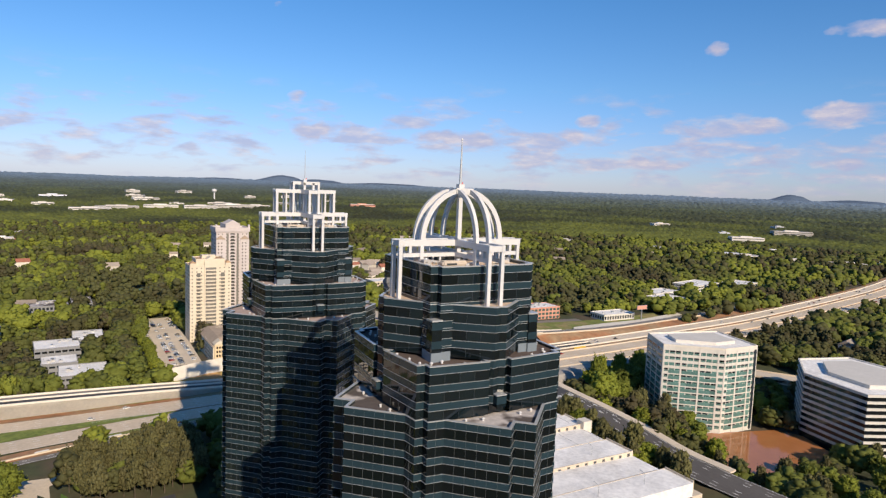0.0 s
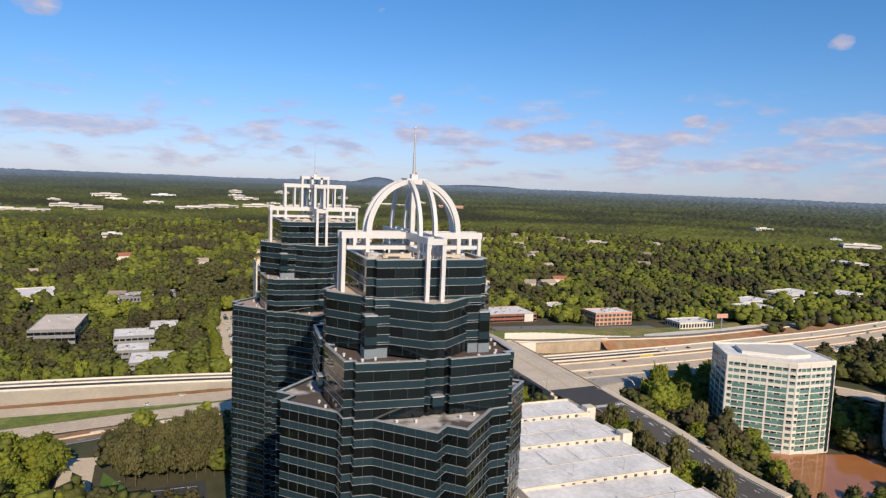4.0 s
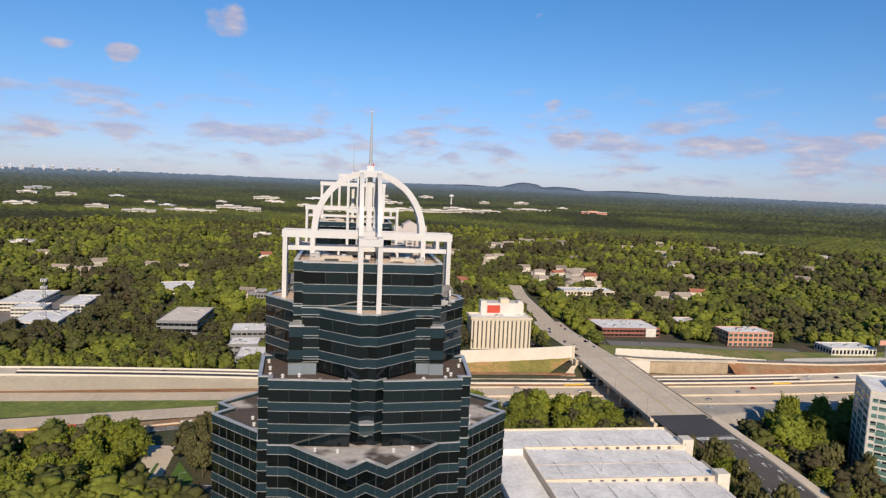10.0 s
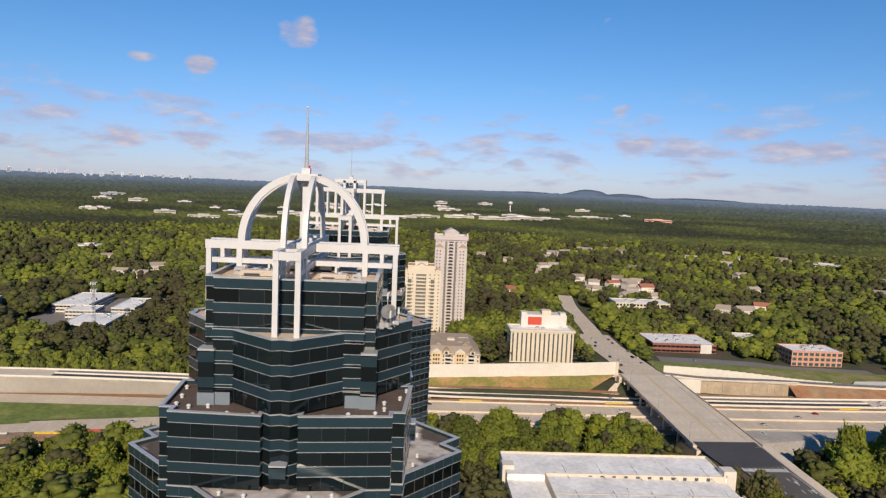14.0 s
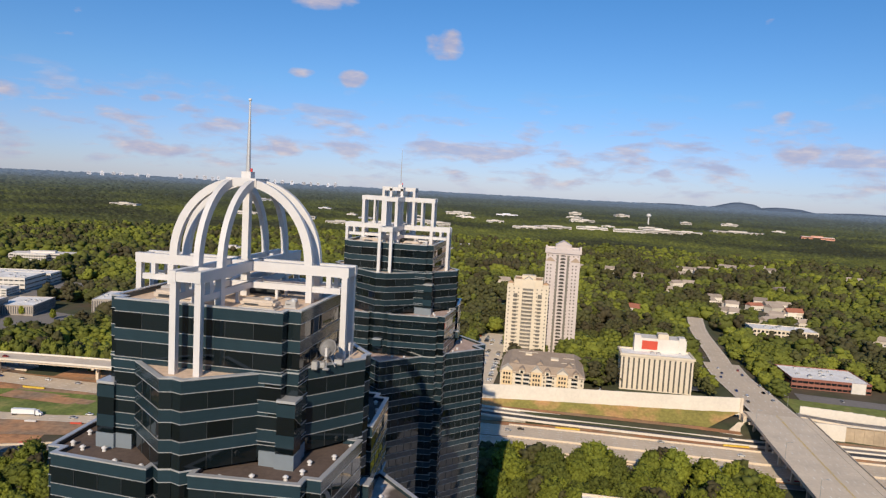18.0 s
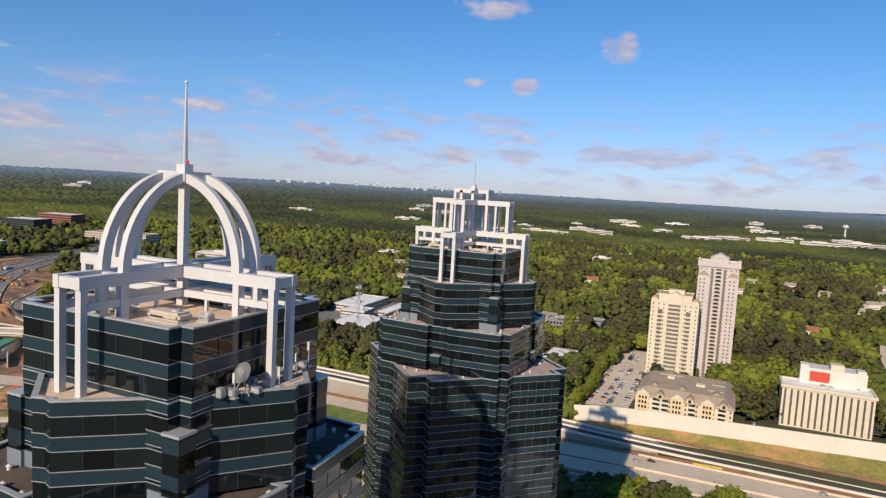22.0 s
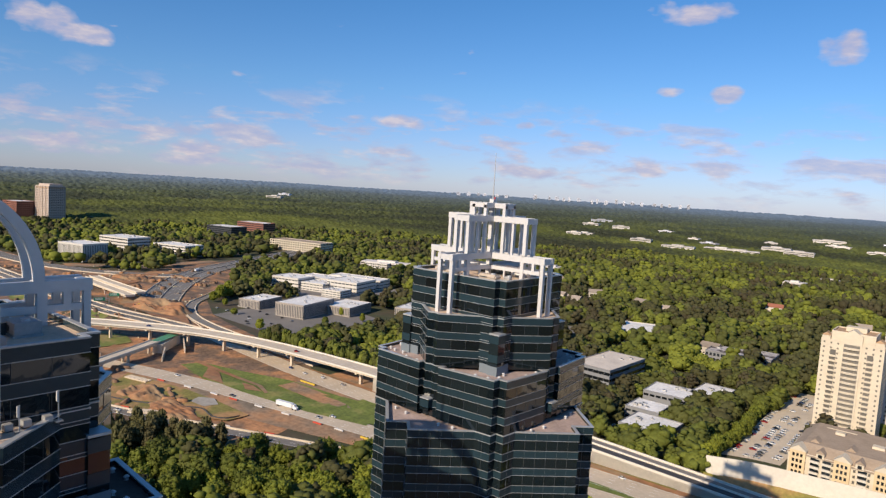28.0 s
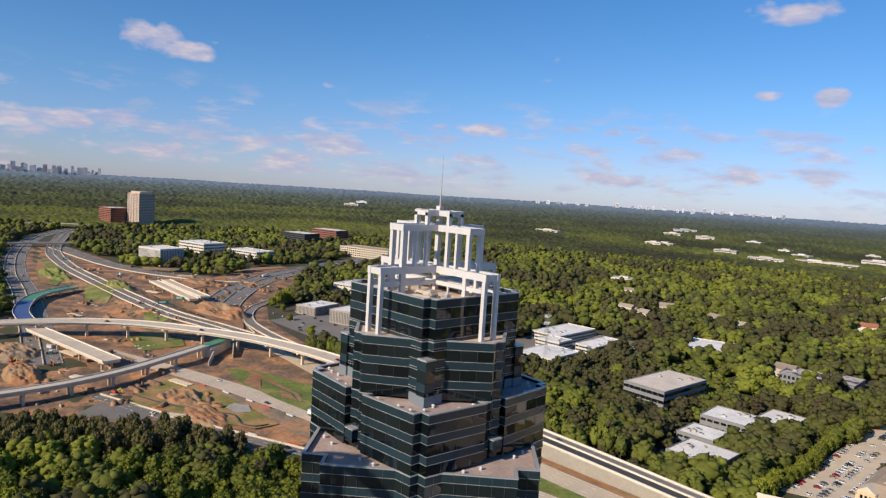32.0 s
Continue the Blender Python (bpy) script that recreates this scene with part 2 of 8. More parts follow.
ROOF_GREY = material("weathered_grey_roof", (0.52, 0.47, 0.44), 0.95, 0, 0.35, 0.8, 0.08, bump=0.2, second=(0.085, 0.068, 0.06), cut=(0.46, 0.52))
ROOF_ROSE = material("rose_gravel_roof", (0.42, 0.315, 0.275), 0.95, 0, 0.3, 1.2, 0.2, bump=0.2)
ROOF_WHITE = material("white_membrane_roof", (0.77, 0.74, 0.70), 0.8, 0, 0.3, 0.45, 0.07)
CONCRETE = material("pale_concrete", (0.60, 0.50, 0.38), 0.9, 0, 0.18, 0.7, 0.06)
CONCRETE_WHITE = material("new_white_concrete", (0.65, 0.59, 0.50), 0.9, 0, 0.12, 0.6, 0.05)
LANES = material("worn_concrete_road", (0.56, 0.455, 0.335), 0.9, 0, 0.2, 0.5, 0.03)
LANES_GREY = material("grey_road", (0.185, 0.168, 0.152), 0.9, 0, 0.22, 0.4, 0.03)
ASPHALT = material("dark_asphalt", (0.055, 0.053, 0.055), 0.85, 0, 0.25, 0.7, 0.05)
AVENUE = material("brownish_asphalt", (0.088, 0.078, 0.070), 0.85, 0, 0.25, 0.7, 0.05)
ASPHALT_OLD = material("old_asphalt", (0.20, 0.18, 0.16), 0.9, 0, 0.22, 0.6, 0.04)
PAINT = material("road_paint", (0.78, 0.77, 0.73), 0.7, 0, 0.15, 1.0, 0.2)
YELLOW = material("yellow_road_paint", (0.62, 0.42, 0.05), 0.7, 0, 0.15, 1.0, 0.2)
DIRT = material("orange_clay", (0.36, 0.170, 0.078), 0.95, 0, 0.5, 0.16, 0.03, second=(0.27, 0.175, 0.095))
GRAVEL = material("grey_gravel", (0.34, 0.31, 0.27), 0.95, 0, 0.3, 0.5, 0.05)
SITE = material("graded_brown_earth", (0.200, 0.128, 0.082), 0.95, 0, 0.75, 0.30, 0.04, bump=0.6, second=(0.36, 0.175, 0.078), cut=(0.45, 0.6))
GRASS = material("dry_grass", (0.230, 0.200, 0.050), 0.95, 0, 0.45, 0.5, 0.045, second=(0.36, 0.205, 0.085), cut=(0.44, 0.58))
GREENBANK = material("rough_green_bank", (0.150, 0.185, 0.034), 0.95, 0, 0.5, 0.4, 0.05, second=(0.215, 0.195, 0.055), cut=(0.54, 0.68))
LAWN = material("green_lawn", (0.075, 0.145, 0.02), 0.95, 0, 0.25, 0.4, 0.05)
GROUND = material("woodland_ground", (0.058, 0.066, 0.026), 0.95, 0, 0.4, 0.15, 0.02, second=(0.075, 0.056, 0.032))
MOTTLED = material("mottled_green_bank", (0.165, 0.190, 0.038), 0.95, 0, 0.45, 0.22, 0.045, second=(0.235, 0.190, 0.075), cut=(0.5, 0.62))
SHOULDER = material("dusty_shoulder", (0.27, 0.205, 0.14), 0.95, 0, 0.55, 0.25, 0.03, second=(0.36, 0.185, 0.088), cut=(0.38, 0.64))
ROOF_CREAM = material("cream_flat_roof", (0.66, 0.57, 0.47), 0.9, 0, 0.22, 0.6, 0.08)
WATER = material("muddy_water", (0.40, 0.165, 0.065), 0.10, 0, 0.15, 0.08, 0.03, spec=0.35)
BARK = material("bark", (0.10, 0.075, 0.055), 0.95, 0, 0.3, 3.0, 0.5)


def foliage(name, tones, per_object=False, vary=0.45, dull=0.55, bump=0.7, grain_size=0.9, haze_tones=()):
    """Leaf canopy: light, middle and brown tones that change from tree to tree, thin enough to let some light through."""
    m = bpy.data.materials.new(name)
    m.use_nodes = True
    t = m.node_tree
    link = t.links.new
    b = t.nodes["Principled BSDF"]
    b.inputs["Roughness"].default_value = 0.75
    b.inputs["Specular IOR Level"].default_value = 0.2
    geo = t.nodes.new("ShaderNodeNewGeometry")
    fine = node(t, "ShaderNodeTexNoise", Scale=grain_size, Detail=4.0, Roughness=0.65)
    link(geo.outputs["Position"], fine.inputs["Vector"])
    if per_object:
        one = t.nodes.new("ShaderNodeObjectInfo").outputs["Random"]
        two = node(t, "ShaderNodeMath", op="FRACT")
        times = node(t, "ShaderNodeMath", op="MULTIPLY", i1=17.3)
        link(one, times.inputs[0])
        link(times.outputs[0], two.inputs[0])
        two = two.outputs[0]
        wide = node(t, "ShaderNodeTexNoise", Scale=0.009, Detail=4.0, Roughness=0.6)
        link(geo.outputs["Position"], wide.inputs["Vector"])
        near = node(t, "ShaderNodeMath", op="MULTIPLY_ADD", i1=0.55)
        link(one, near.inputs[0])
        span = node(t, "ShaderNodeMapRange", From_Min=0.3, From_Max=0.7, To_Min=-0.22, To_Max=0.68)
        link(wide.outputs["Fac"], span.inputs[0])
        link(span.outputs[0], near.inputs[2])
    else:
        # each tree of the woods carries its own tone
        own, stand = t.nodes.new("ShaderNodeAttribute"), t.nodes.new("ShaderNodeAttribute")
        own.attribute_name, stand.attribute_name = "each", "tone"
        near, two = node(t, "ShaderNodeMath", op="MULTIPLY", i1=1.0), own.outputs["Fac"]
        link(stand.outputs["Fac"], near.inputs[0])
    tint = ramp(t, [(0.05, tones[0]), (0.5, tones[1]), (dull, tones[1]), (0.95, tones[2])])
    link(near.outputs[0], tint.inputs[0])
    shade = tint.outputs[0]
    # distance haze mixed into the leaf colour, stronger further out
    if haze_tones:
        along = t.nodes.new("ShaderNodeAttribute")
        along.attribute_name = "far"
        haze = ramp(t, [(0.0, haze_tones[0]), (0.55, haze_tones[1]), (0.85, haze_tones[2]), (1.0, haze_tones[3])])
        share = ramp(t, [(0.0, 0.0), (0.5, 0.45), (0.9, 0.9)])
        link(along.outputs["Fac"], haze.inputs[0])
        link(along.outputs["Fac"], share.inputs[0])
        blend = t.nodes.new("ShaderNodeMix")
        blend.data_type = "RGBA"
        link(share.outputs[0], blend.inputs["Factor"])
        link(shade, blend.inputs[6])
        link(haze.outputs[0], blend.inputs[7])
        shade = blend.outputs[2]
    grain = node(t, "ShaderNodeMapRange", From_Min=0.3, From_Max=0.7, To_Min=1 - vary, To_Max=1 + vary)
    link(fine.outputs["Fac"], grain.inputs[0])
    each = node(t, "ShaderNodeMapRange", To_Min=0.8 if per_object else 0.86, To_Max=1.2 if per_object else 1.14)
    link(two, each.inputs[0])
    value = node(t, "ShaderNodeMath", op="MULTIPLY")
    link(grain.outputs[0], value.inputs[0])
    link(each.outputs[0], value.inputs[1])
    hsv = t.nodes.new("ShaderNodeHueSaturation")
    link(shade, hsv.inputs["Color"])
    link(value.outputs[0], hsv.inputs["Value"])
    link(hsv.outputs[0], b.inputs["Base Color"])
    rise = node(t, "ShaderNodeBump", Strength=bump, Distance=0.5)
    link(fine.outputs["Fac"], rise.inputs["Height"])
    link(rise.outputs[0], b.inputs["Normal"])
    thin = t.nodes.new("ShaderNodeBsdfTranslucent")
    link(hsv.outputs[0], thin.inputs["Color"])
    mix = node(t, "ShaderNodeMixShader", Fac=0.36)
    link(b.outputs[0], mix.inputs[1])
    link(thin.outputs[0], mix.inputs[2])
    link(mix.outputs[0], t.nodes["Material Output"].inputs["Surface"])
    return m


LEAF = foliage("spring_leaves", ((0.295, 0.310, 0.036), (0.195, 0.222, 0.032), (0.126, 0.146, 0.030)), per_object=True)
PINE = foliage("pine_needles", ((0.178, 0.168, 0.062), (0.146, 0.136, 0.056), (0.128, 0.112, 0.052)), per_object=True)
WOODS = foliage("broadleaf_canopy", ((0.240, 0.262, 0.040), (0.142, 0.162, 0.034), (0.094, 0.090, 0.036)), vary=0.25, bump=0.35, grain_size=0.6)
PINE_WOODS = foliage("pine_canopy", ((0.125, 0.128, 0.044), (0.098, 0.096, 0.040), (0.090, 0.076, 0.040)), vary=0.25, bump=0.35, grain_size=0.6)
# the last four tones are painted haze, bluest at the skyline
FAR_WOODS = foliage("hazed_far_woods", ((0.185, 0.205, 0.050), (0.112, 0.128, 0.046), (0.068, 0.074, 0.040)), vary=0.3, bump=0.15, grain_size=0.15,
                    haze_tones=((0.122, 0.140, 0.060), (0.140, 0.166, 0.114), (0.200, 0.245, 0.240), (0.300, 0.390, 0.500)))
# hill forest with distance haze painted in as blue
FAR_HILLS = material("hazed_hill_forest", (0.10, 0.135, 0.19), 0.95, 0, 0.25, 0.01, 0.002, spec=0.1)

# ---------------------------------------------------------------- mesh helpers


def part(name, bm, mat, parent=None, label="", smooth=False):
    """Links a bmesh as one mesh object, under a thing or a part."""
    me = bpy.data.meshes.new(name)
    bm.normal_update()
    bm.to_mesh(me)
    bm.free()
    me.materials.append(mat)
    if smooth:
        me.polygons.foreach_set("use_smooth", [True] * len(me.polygons))
    ob = new(name, me)
    if parent:
        ob.parent = parent
    if label:
        tagged(ob, label)
    return ob


def thing(name, label, category, group="", kind="", at=(0, 0, 0), rz=0.0):
    ob = new(name)
    ob.empty_display_size = 0.5
    ob.matrix_world = pose(*at, 0, 0, rz)
    return tagged(ob, label, category, group, kind)


def box(bm, x0, x1, y0, y1, z0, z1):
    v = [bm.verts.new((x, y, z)) for z in (z0, z1) for x, y in ((x0, y0), (x1, y0), (x1, y1), (x0, y1))]
    for f in ((3, 2, 1, 0), (4, 5, 6, 7), (0, 1, 5, 4), (1, 2, 6, 5), (2, 3, 7, 6), (3, 0, 4, 7)):
        bm.faces.new([v[k] for k in f])
    return bm


def boxes(*rows):
    bm = bmesh.new()
    for r in rows:
        box(bm, *r)
    return bm


def area2(poly):
    return sum(a[0] * b[1] - b[0] * a[1] for a, b in zip(poly, poly[1:] + poly[:1]))


def inset(poly, d):
    """The outline moved inward by d (outward when negative); counter-clockwise."""
    out = []
    n = len(poly)
    for k in range(n):
        p, q, r = Vector(poly[k - 1]), Vector(poly[k]), Vector(poly[(k + 1) % n])
        a, b = (q - p).normalized(), (r - q).normalized()
        na, nb = Vector((-a.y, a.x)), Vector((-b.y, b.x))
        s = na + nb
        s = s / max(0.3, 1 + na.dot(nb)) if s.length > 1e-6 else na
        out.append((q.x + s.x * d, q.y + s.y * d))
    return out


def prism(bm, poly, z0, z1, top=True, bottom=False):
    lo = [bm.verts.new((*p, z0)) for p in poly]
    hi = [bm.verts.new((*p, z1)) for p in poly]
    n = len(poly)
    for k in range(n):
        bm.faces.new((lo[k], lo[(k + 1) % n], hi[(k + 1) % n], hi[k]))
    if top:
        bm.faces.new(hi)
    if bottom:
        bm.faces.new(lo[::-1])
    return bm


def ring(bm, poly, inner, z0, z1):
    """A band between two outlines."""
    n = len(poly)
    v = [[bm.verts.new((*p, z)) for p in o] for o in (poly, inner) for z in (z0, z1)]
    for k in range(n):
        j = (k + 1) % n
        bm.faces.new((v[0][k], v[0][j], v[1][j], v[1][k]))
        bm.faces.new((v[1][k], v[1][j], v[3][j], v[3][k]))
        bm.faces.new((v[3][k], v[3][j], v[2][j], v[2][k]))
        bm.faces.new((v[2][k], v[2][j], v[0][j], v[0][k]))
    return bm


def mesh_arrays(name, verts, tris, mat, smooth=False, **tones):
    me = bpy.data.meshes.new(name)
    verts, tris = np.asarray(verts, np.float32), np.asarray(tris, np.int32)
    k = tris.shape[1]
    me.vertices.add(len(verts))
    me.vertices.foreach_set("co", verts.ravel())
    me.loops.add(tris.size)
    me.loops.foreach_set("vertex_index", tris.ravel())
    me.polygons.add(len(tris))
    me.polygons.foreach_set("loop_start", np.arange(0, tris.size, k, dtype=np.int32))
    me.polygons.foreach_set("loop_total", np.full(len(tris), k, np.int32))
    if smooth:
        me.polygons.foreach_set("use_smooth", np.ones(len(tris), bool))
    me.update(calc_edges=True)
    for key, values in tones.items():
        me.attributes.new(key, "FLOAT", "POINT").data.foreach_set("value", np.asarray(values, np.float32))
    me.materials.append(mat)
    return me


# ---------------------------------------------------------------- the lie of the land
EYE_XY = (100.0, 80.0)
# roads: name, points (x, y, z), width, material, laid on the ground or not
ROADS = {
    "north_carriageway": ([(-520, 225, 14), (-502, 310, 14), (-468, 365, 14), (-422, 402, 14), (-362, 436, 14), (-300, 455, 14), (-235, 466, 13.5), (-150, 476, 12), (-40, 479, 10), (40, 481, 7.5), (110, 486, 3.5), (180, 488, 2), (330, 487, 2), (460, 492, 2), (600, 503, 2.5), (720, 514, 3), (900, 545, 4), (1150, 592, 7), (1400, 655, 12)], 17),
    "main_lanes": ([(-420, 470, 0.5), (-330, 462, 0.5), (-230, 455, 0.6), (-120, 454, 0.8), (0, 454, 1), (120, 460, 1.4), (330, 460, 1.6), (460, 464, 1.8), (600, 475, 2.2), (720, 486, 3), (900, 517, 4), (1150, 564, 7), (1400, 627, 12)], 20),
    "south_lanes": ([(-420, 330, 0.5), (-290, 372, 0.6), (-180, 396, 0.7), (-110, 408, 0.8), (-50, 419, 0.8), (8, 428.5, 0.9), (50, 434.5, 1), (120, 440, 1.2), (330, 440, 1.5), (460, 443, 1.6), (600, 453, 2), (720, 465, 2.8), (900, 495, 3.8), (1150, 541, 6.8), (1400, 604, 11.5)], 18),
    "service_lane": ([(-300, 290, 0.5), (-219, 320, 0.5), (-135, 357, 0.6), (-60, 388, 0.7), (30, 411, 0.9), (100, 420, 1.0), (200, 423, 1.0), (330, 424, 1.2), (440, 427, 1.2)], 9),
    "bridge_road": ([(318, 150, -3), (306, 195, 1.2), (299, 224, 3.5), (296, 250, 5), (297, 285, 7.8), (296, 318, 10), (293, 347, 11.6)], 25),
    "bridge_head": ([(292, 345, 11.6), (288, 362, 12.4), (287, 378, 13)], 37),
    "north_road": ([(290, 512, 12.5), (288.5, 558, 12), (286, 615, 11.5), (288.5, 662, 11)], 31),
    "north_road_far": ([(288.5, 658, 10.9), (292, 692, 11), (298, 794, 12.2), (305, 850, 13.5), (310, 880, 14.2)], 18),
    "west_wide": ([(-430, 452, 1), (-520, 478, 1), (-598, 520, 1), (-700, 600, 1.5), (-780, 690, 2), (-840, 800, 3), (-900, 930, 5), (-960, 1060, 8)], 46),
    "diagonal": ([(-1700, 640, 10), (-1537, 569, 7), (-1205, 466, 4), (-976, 433, 4), (-802, 426, 5), (-641, 424, 6), (-533, 429, 6), (-470, 446, 4), (-420, 462, 1)], 22),
    "west_link": ([(-1250, 480, 4), (-1000, 498, 2), (-880, 525, 2), (-790, 575, 2), (-735, 640, 2)], 30),
    "slip_ramp": ([(306, 522, 12.2), (340, 520, 10.2), (400, 520, 9.2), (450, 521, 7.4), (520, 525, 5.6), (620, 538, 4.9), (720, 551, 5.0), (860, 579, 6.0)], 11),
    "curved_ramp": ([(-640, 640, 1), (-590, 585, 1), (-545, 533, 1.2), (-490, 500, 1.5), (-430, 486, 1.5), (-350, 482, 1), (-250, 480, 0.5)], 11),
    "interstate_west": ([(-400, 280, 0.5), (-520, 300, 0.8), (-633, 317, 1), (-762, 336, 1.5), (-936, 357, 2), (-1179, 406, 3), (-1408, 476, 5), (-1559, 558, 8), (-1700, 670, 12)], 28),
}
ON_GROUND = [k for k in ROADS if k not in ("north_carriageway", "slip_ramp")]
SKIRT = {"bridge_head": (12, 10), "north_road": (9, 8), "bridge_road": (16, 14), "north_road_far": (12, 10)}
CONTROL = [(84, 139, 0), (84, 253, 0), (0, 345, 0), (-100, 300, 0), (-200, 230, -1), (130, 560, 4), (220, 590, 6), (100, 680, 3), (240, 660, 9), (370, 640, 3), (490, 590, 2), (400, 800, 5), (200, 300, 3), (200, 370, 2),
           (400, 270, -20.5), (430, 318, -17), (455, 262, -20.5), (370, 242, -20.5), (425, 245, -20.5), (425, 285, -20.5), (495, 250, -17), (345, 300, -6), (330, 190, -8), (420, 190, -12), (520, 380, -6), (600, 250, -12), (-63, 642, -7), (-200, 690, -5), (0, 580, -3), (0, 800, 0), (-100, 850, 2), (-350, 390, -1),
           (-500, 600, 0), (-300, 660, -2), (700, 620, 3), (800, 900, 6), (200, 900, 6), (-900, 600, 2), (-1200, 1000, 4), (100, 0, -4), (-300, 0, -4), (400, 0, -12), (900, 300, -4), (1200, 800, 8), (0, 1300, 5), (600, 1300, 8)]


def path_dense(pts, step=6.0):
    """Rows x, y, z along a smooth line through pts."""
    p = np.array(pts, float)
    out = []
    for k in range(len(p) - 1):
        a, b = p[max(k - 1, 0)], p[k]
        c, d = p[k + 1], p[min(k + 2, len(p) - 1)]
        n = max(2, int(np.linalg.norm(c[:2] - b[:2]) / step))
        s = np.linspace(0, 1, n, endpoint=False)[:, None]
        out.append(0.5 * ((2 * b) + (c - a) * s + (2 * a - 5 * b + 4 * c - d) * s ** 2 + (3 * b - a - 3 * c + d) * s ** 3))
    out.append(p[-1:])
    return np.concatenate(out)


LINES = {k: path_dense(v[0]) for k, v in ROADS.items()}


def far_lift(r):
    """Beyond 1800 m the land is raised to fit the skyline in the camera's view."""
    d = 155.0 / 1800.0 * (1800.0 / np.maximum(r, 1800.0)) ** 2.62
    return np.where(r > 1800, 155 - r * d, 0.0)


def land(x, y):
    """Height of the ground."""
    x, y = np.atleast_1d(np.asarray(x, float)), np.atleast_1d(np.asarray(y, float))
    shape = x.shape
    x, y = x.ravel(), y.ravel()
    top, bot = np.full(x.shape, 2.0 / 500 ** 4), np.full(x.shape, 1.0 / 500 ** 4)
    for cx, cy, cz in CONTROL:
        w = 1.0 / ((x - cx) ** 2 + (y - cy) ** 2 + 900.0) ** 2
        top += w * cz
        bot += w
    z = top / bot
    r = np.hypot(x - EYE_XY[0], y - EYE_XY[1])
    z += far_lift(r)
    near = np.where((np.abs(x) < 1750) & (y > 150) & (y < 1150))[0]
    for k in ON_GROUND:
        line, half = LINES[k][::2], ROADS[k][1] / 2
        for s in range(0, len(near), 20000):
            idx = near[s:s + 20000]
            keep = (x[idx] > line[:, 0].min() - 60) & (x[idx] < line[:, 0].max() + 60) & (y[idx] > line[:, 1].min() - 60) & (y[idx] < line[:, 1].max() + 60)
            idx = idx[keep]
            if not len(idx):
                continue
            d2 = (x[idx, None] - line[None, :, 0]) ** 2 + (y[idx, None] - line[None, :, 1]) ** 2
            j = d2.argmin(1)
            d = np.sqrt(d2[np.arange(len(idx)), j])
            reach, fall = SKIRT.get(k, (26, 22))
            t = np.clip((half + reach - d) / fall, 0, 1)
            t = t * t * (3 - 2 * t)
            z[idx] = z[idx] * (1 - t) + (line[j, 2] - 0.45) * t
    return z.reshape(shape)


def h(x, y):
    return float(land(x, y)[0])


def graded(lo, hi, fine_lo, fine_hi, step, grow=1.11):
    mid = list(np.arange(fine_lo, fine_hi + 1, step))
    up, s = [], step
    while (up or mid)[-1] < hi:
        s *= grow
        up.append((up or mid)[-1] + s)
    down, s = [], step
    while (down or [mid[0]])[-1] > lo:
        s *= grow
        down.append((down or [mid[0]])[-1] - s)
    return np.array(down[::-1] + mid + up)


def build_ground():
    gx, gy = graded(-4700, 4900, -620, 800, 9), graded(-4700, 4850, 150, 900, 9)
    X, Y = np.meshgrid(gx, gy)
    Z = land(X, Y) - 16 * np.clip((np.hypot(X - EYE_XY[0], Y - EYE_XY[1]) - 1700) / 150, 0, 1)
    n, m = len(gx), len(gy)
    i = np.arange(n * m).reshape(m, n)
    q = np.stack([i[:-1, :-1], i[:-1, 1:], i[1:, 1:], i[1:, :-1]], -1).reshape(-1, 4)
    r = np.hypot(X - EYE_XY[0], Y - EYE_XY[1]).ravel()
    q = q[(r[q] < 4760).all(1)]
    verts = np.stack([X, Y, Z], -1).reshape(-1, 3)
    ob = new("ground", mesh_arrays("ground", verts, q, GROUND, True))
    tagged(ob, "rolling woodland ground reaching to the horizon", "ground", kind="structure")


build_ground()

BLOCK_X0, BLOCK_Y0, CELL = -1800.0, -200.0, 3.0
BLOCKED = np.zeros((700, 1100), bool)


def block_rect(x0, x1, y0, y1):
    a, b = int((x0 - BLOCK_X0) / CELL), int((x1 - BLOCK_X0) / CELL) + 1
    c, d = int((y0 - BLOCK_Y0) / CELL), int((y1 - BLOCK_Y0) / CELL) + 1
    BLOCKED[max(c, 0):max(d, 0), max(a, 0):max(b, 0)] = True


def block_poly(poly):
    p = np.array(poly, float)
    x0, y0 = p.min(0)
    x1, y1 = p.max(0)
    gx, gy = np.meshgrid(np.arange(x0, x1 + CELL, CELL), np.arange(y0, y1 + CELL, CELL))
    inside = np.zeros(gx.shape, bool)
    for a, b in zip(p, np.roll(p, -1, 0)):
        with np.errstate(divide="ignore", invalid="ignore"):
            inside ^= ((a[1] > gy) != (b[1] > gy)) & (gx < (b[0] - a[0]) * (gy - a[1]) / (b[1] - a[1]) + a[0])
    j, i = ((gy - BLOCK_Y0) / CELL).astype(int), ((gx - BLOCK_X0) / CELL).astype(int)
    ok = inside & (j >= 0) & (i >= 0) & (j < BLOCKED.shape[0]) & (i < BLOCKED.shape[1])
    BLOCKED[j[ok], i[ok]] = True


def blocked(x, y):
    i, j = ((np.asarray(x) - BLOCK_X0) / CELL).astype(int), ((np.asarray(y) - BLOCK_Y0) / CELL).astype(int)
    ok = (i >= 0) & (j >= 0) & (j < BLOCKED.shape[0]) & (i < BLOCKED.shape[1])
    return ok & BLOCKED[np.clip(j, 0, BLOCKED.shape[0] - 1), np.clip(i, 0, BLOCKED.shape[1] - 1)]


for k, line in LINES.items():
    half = ROADS[k][1] / 2 + 6
    for px, py, pz in line:
        block_rect(px - half, px + half, py - half, py + half)


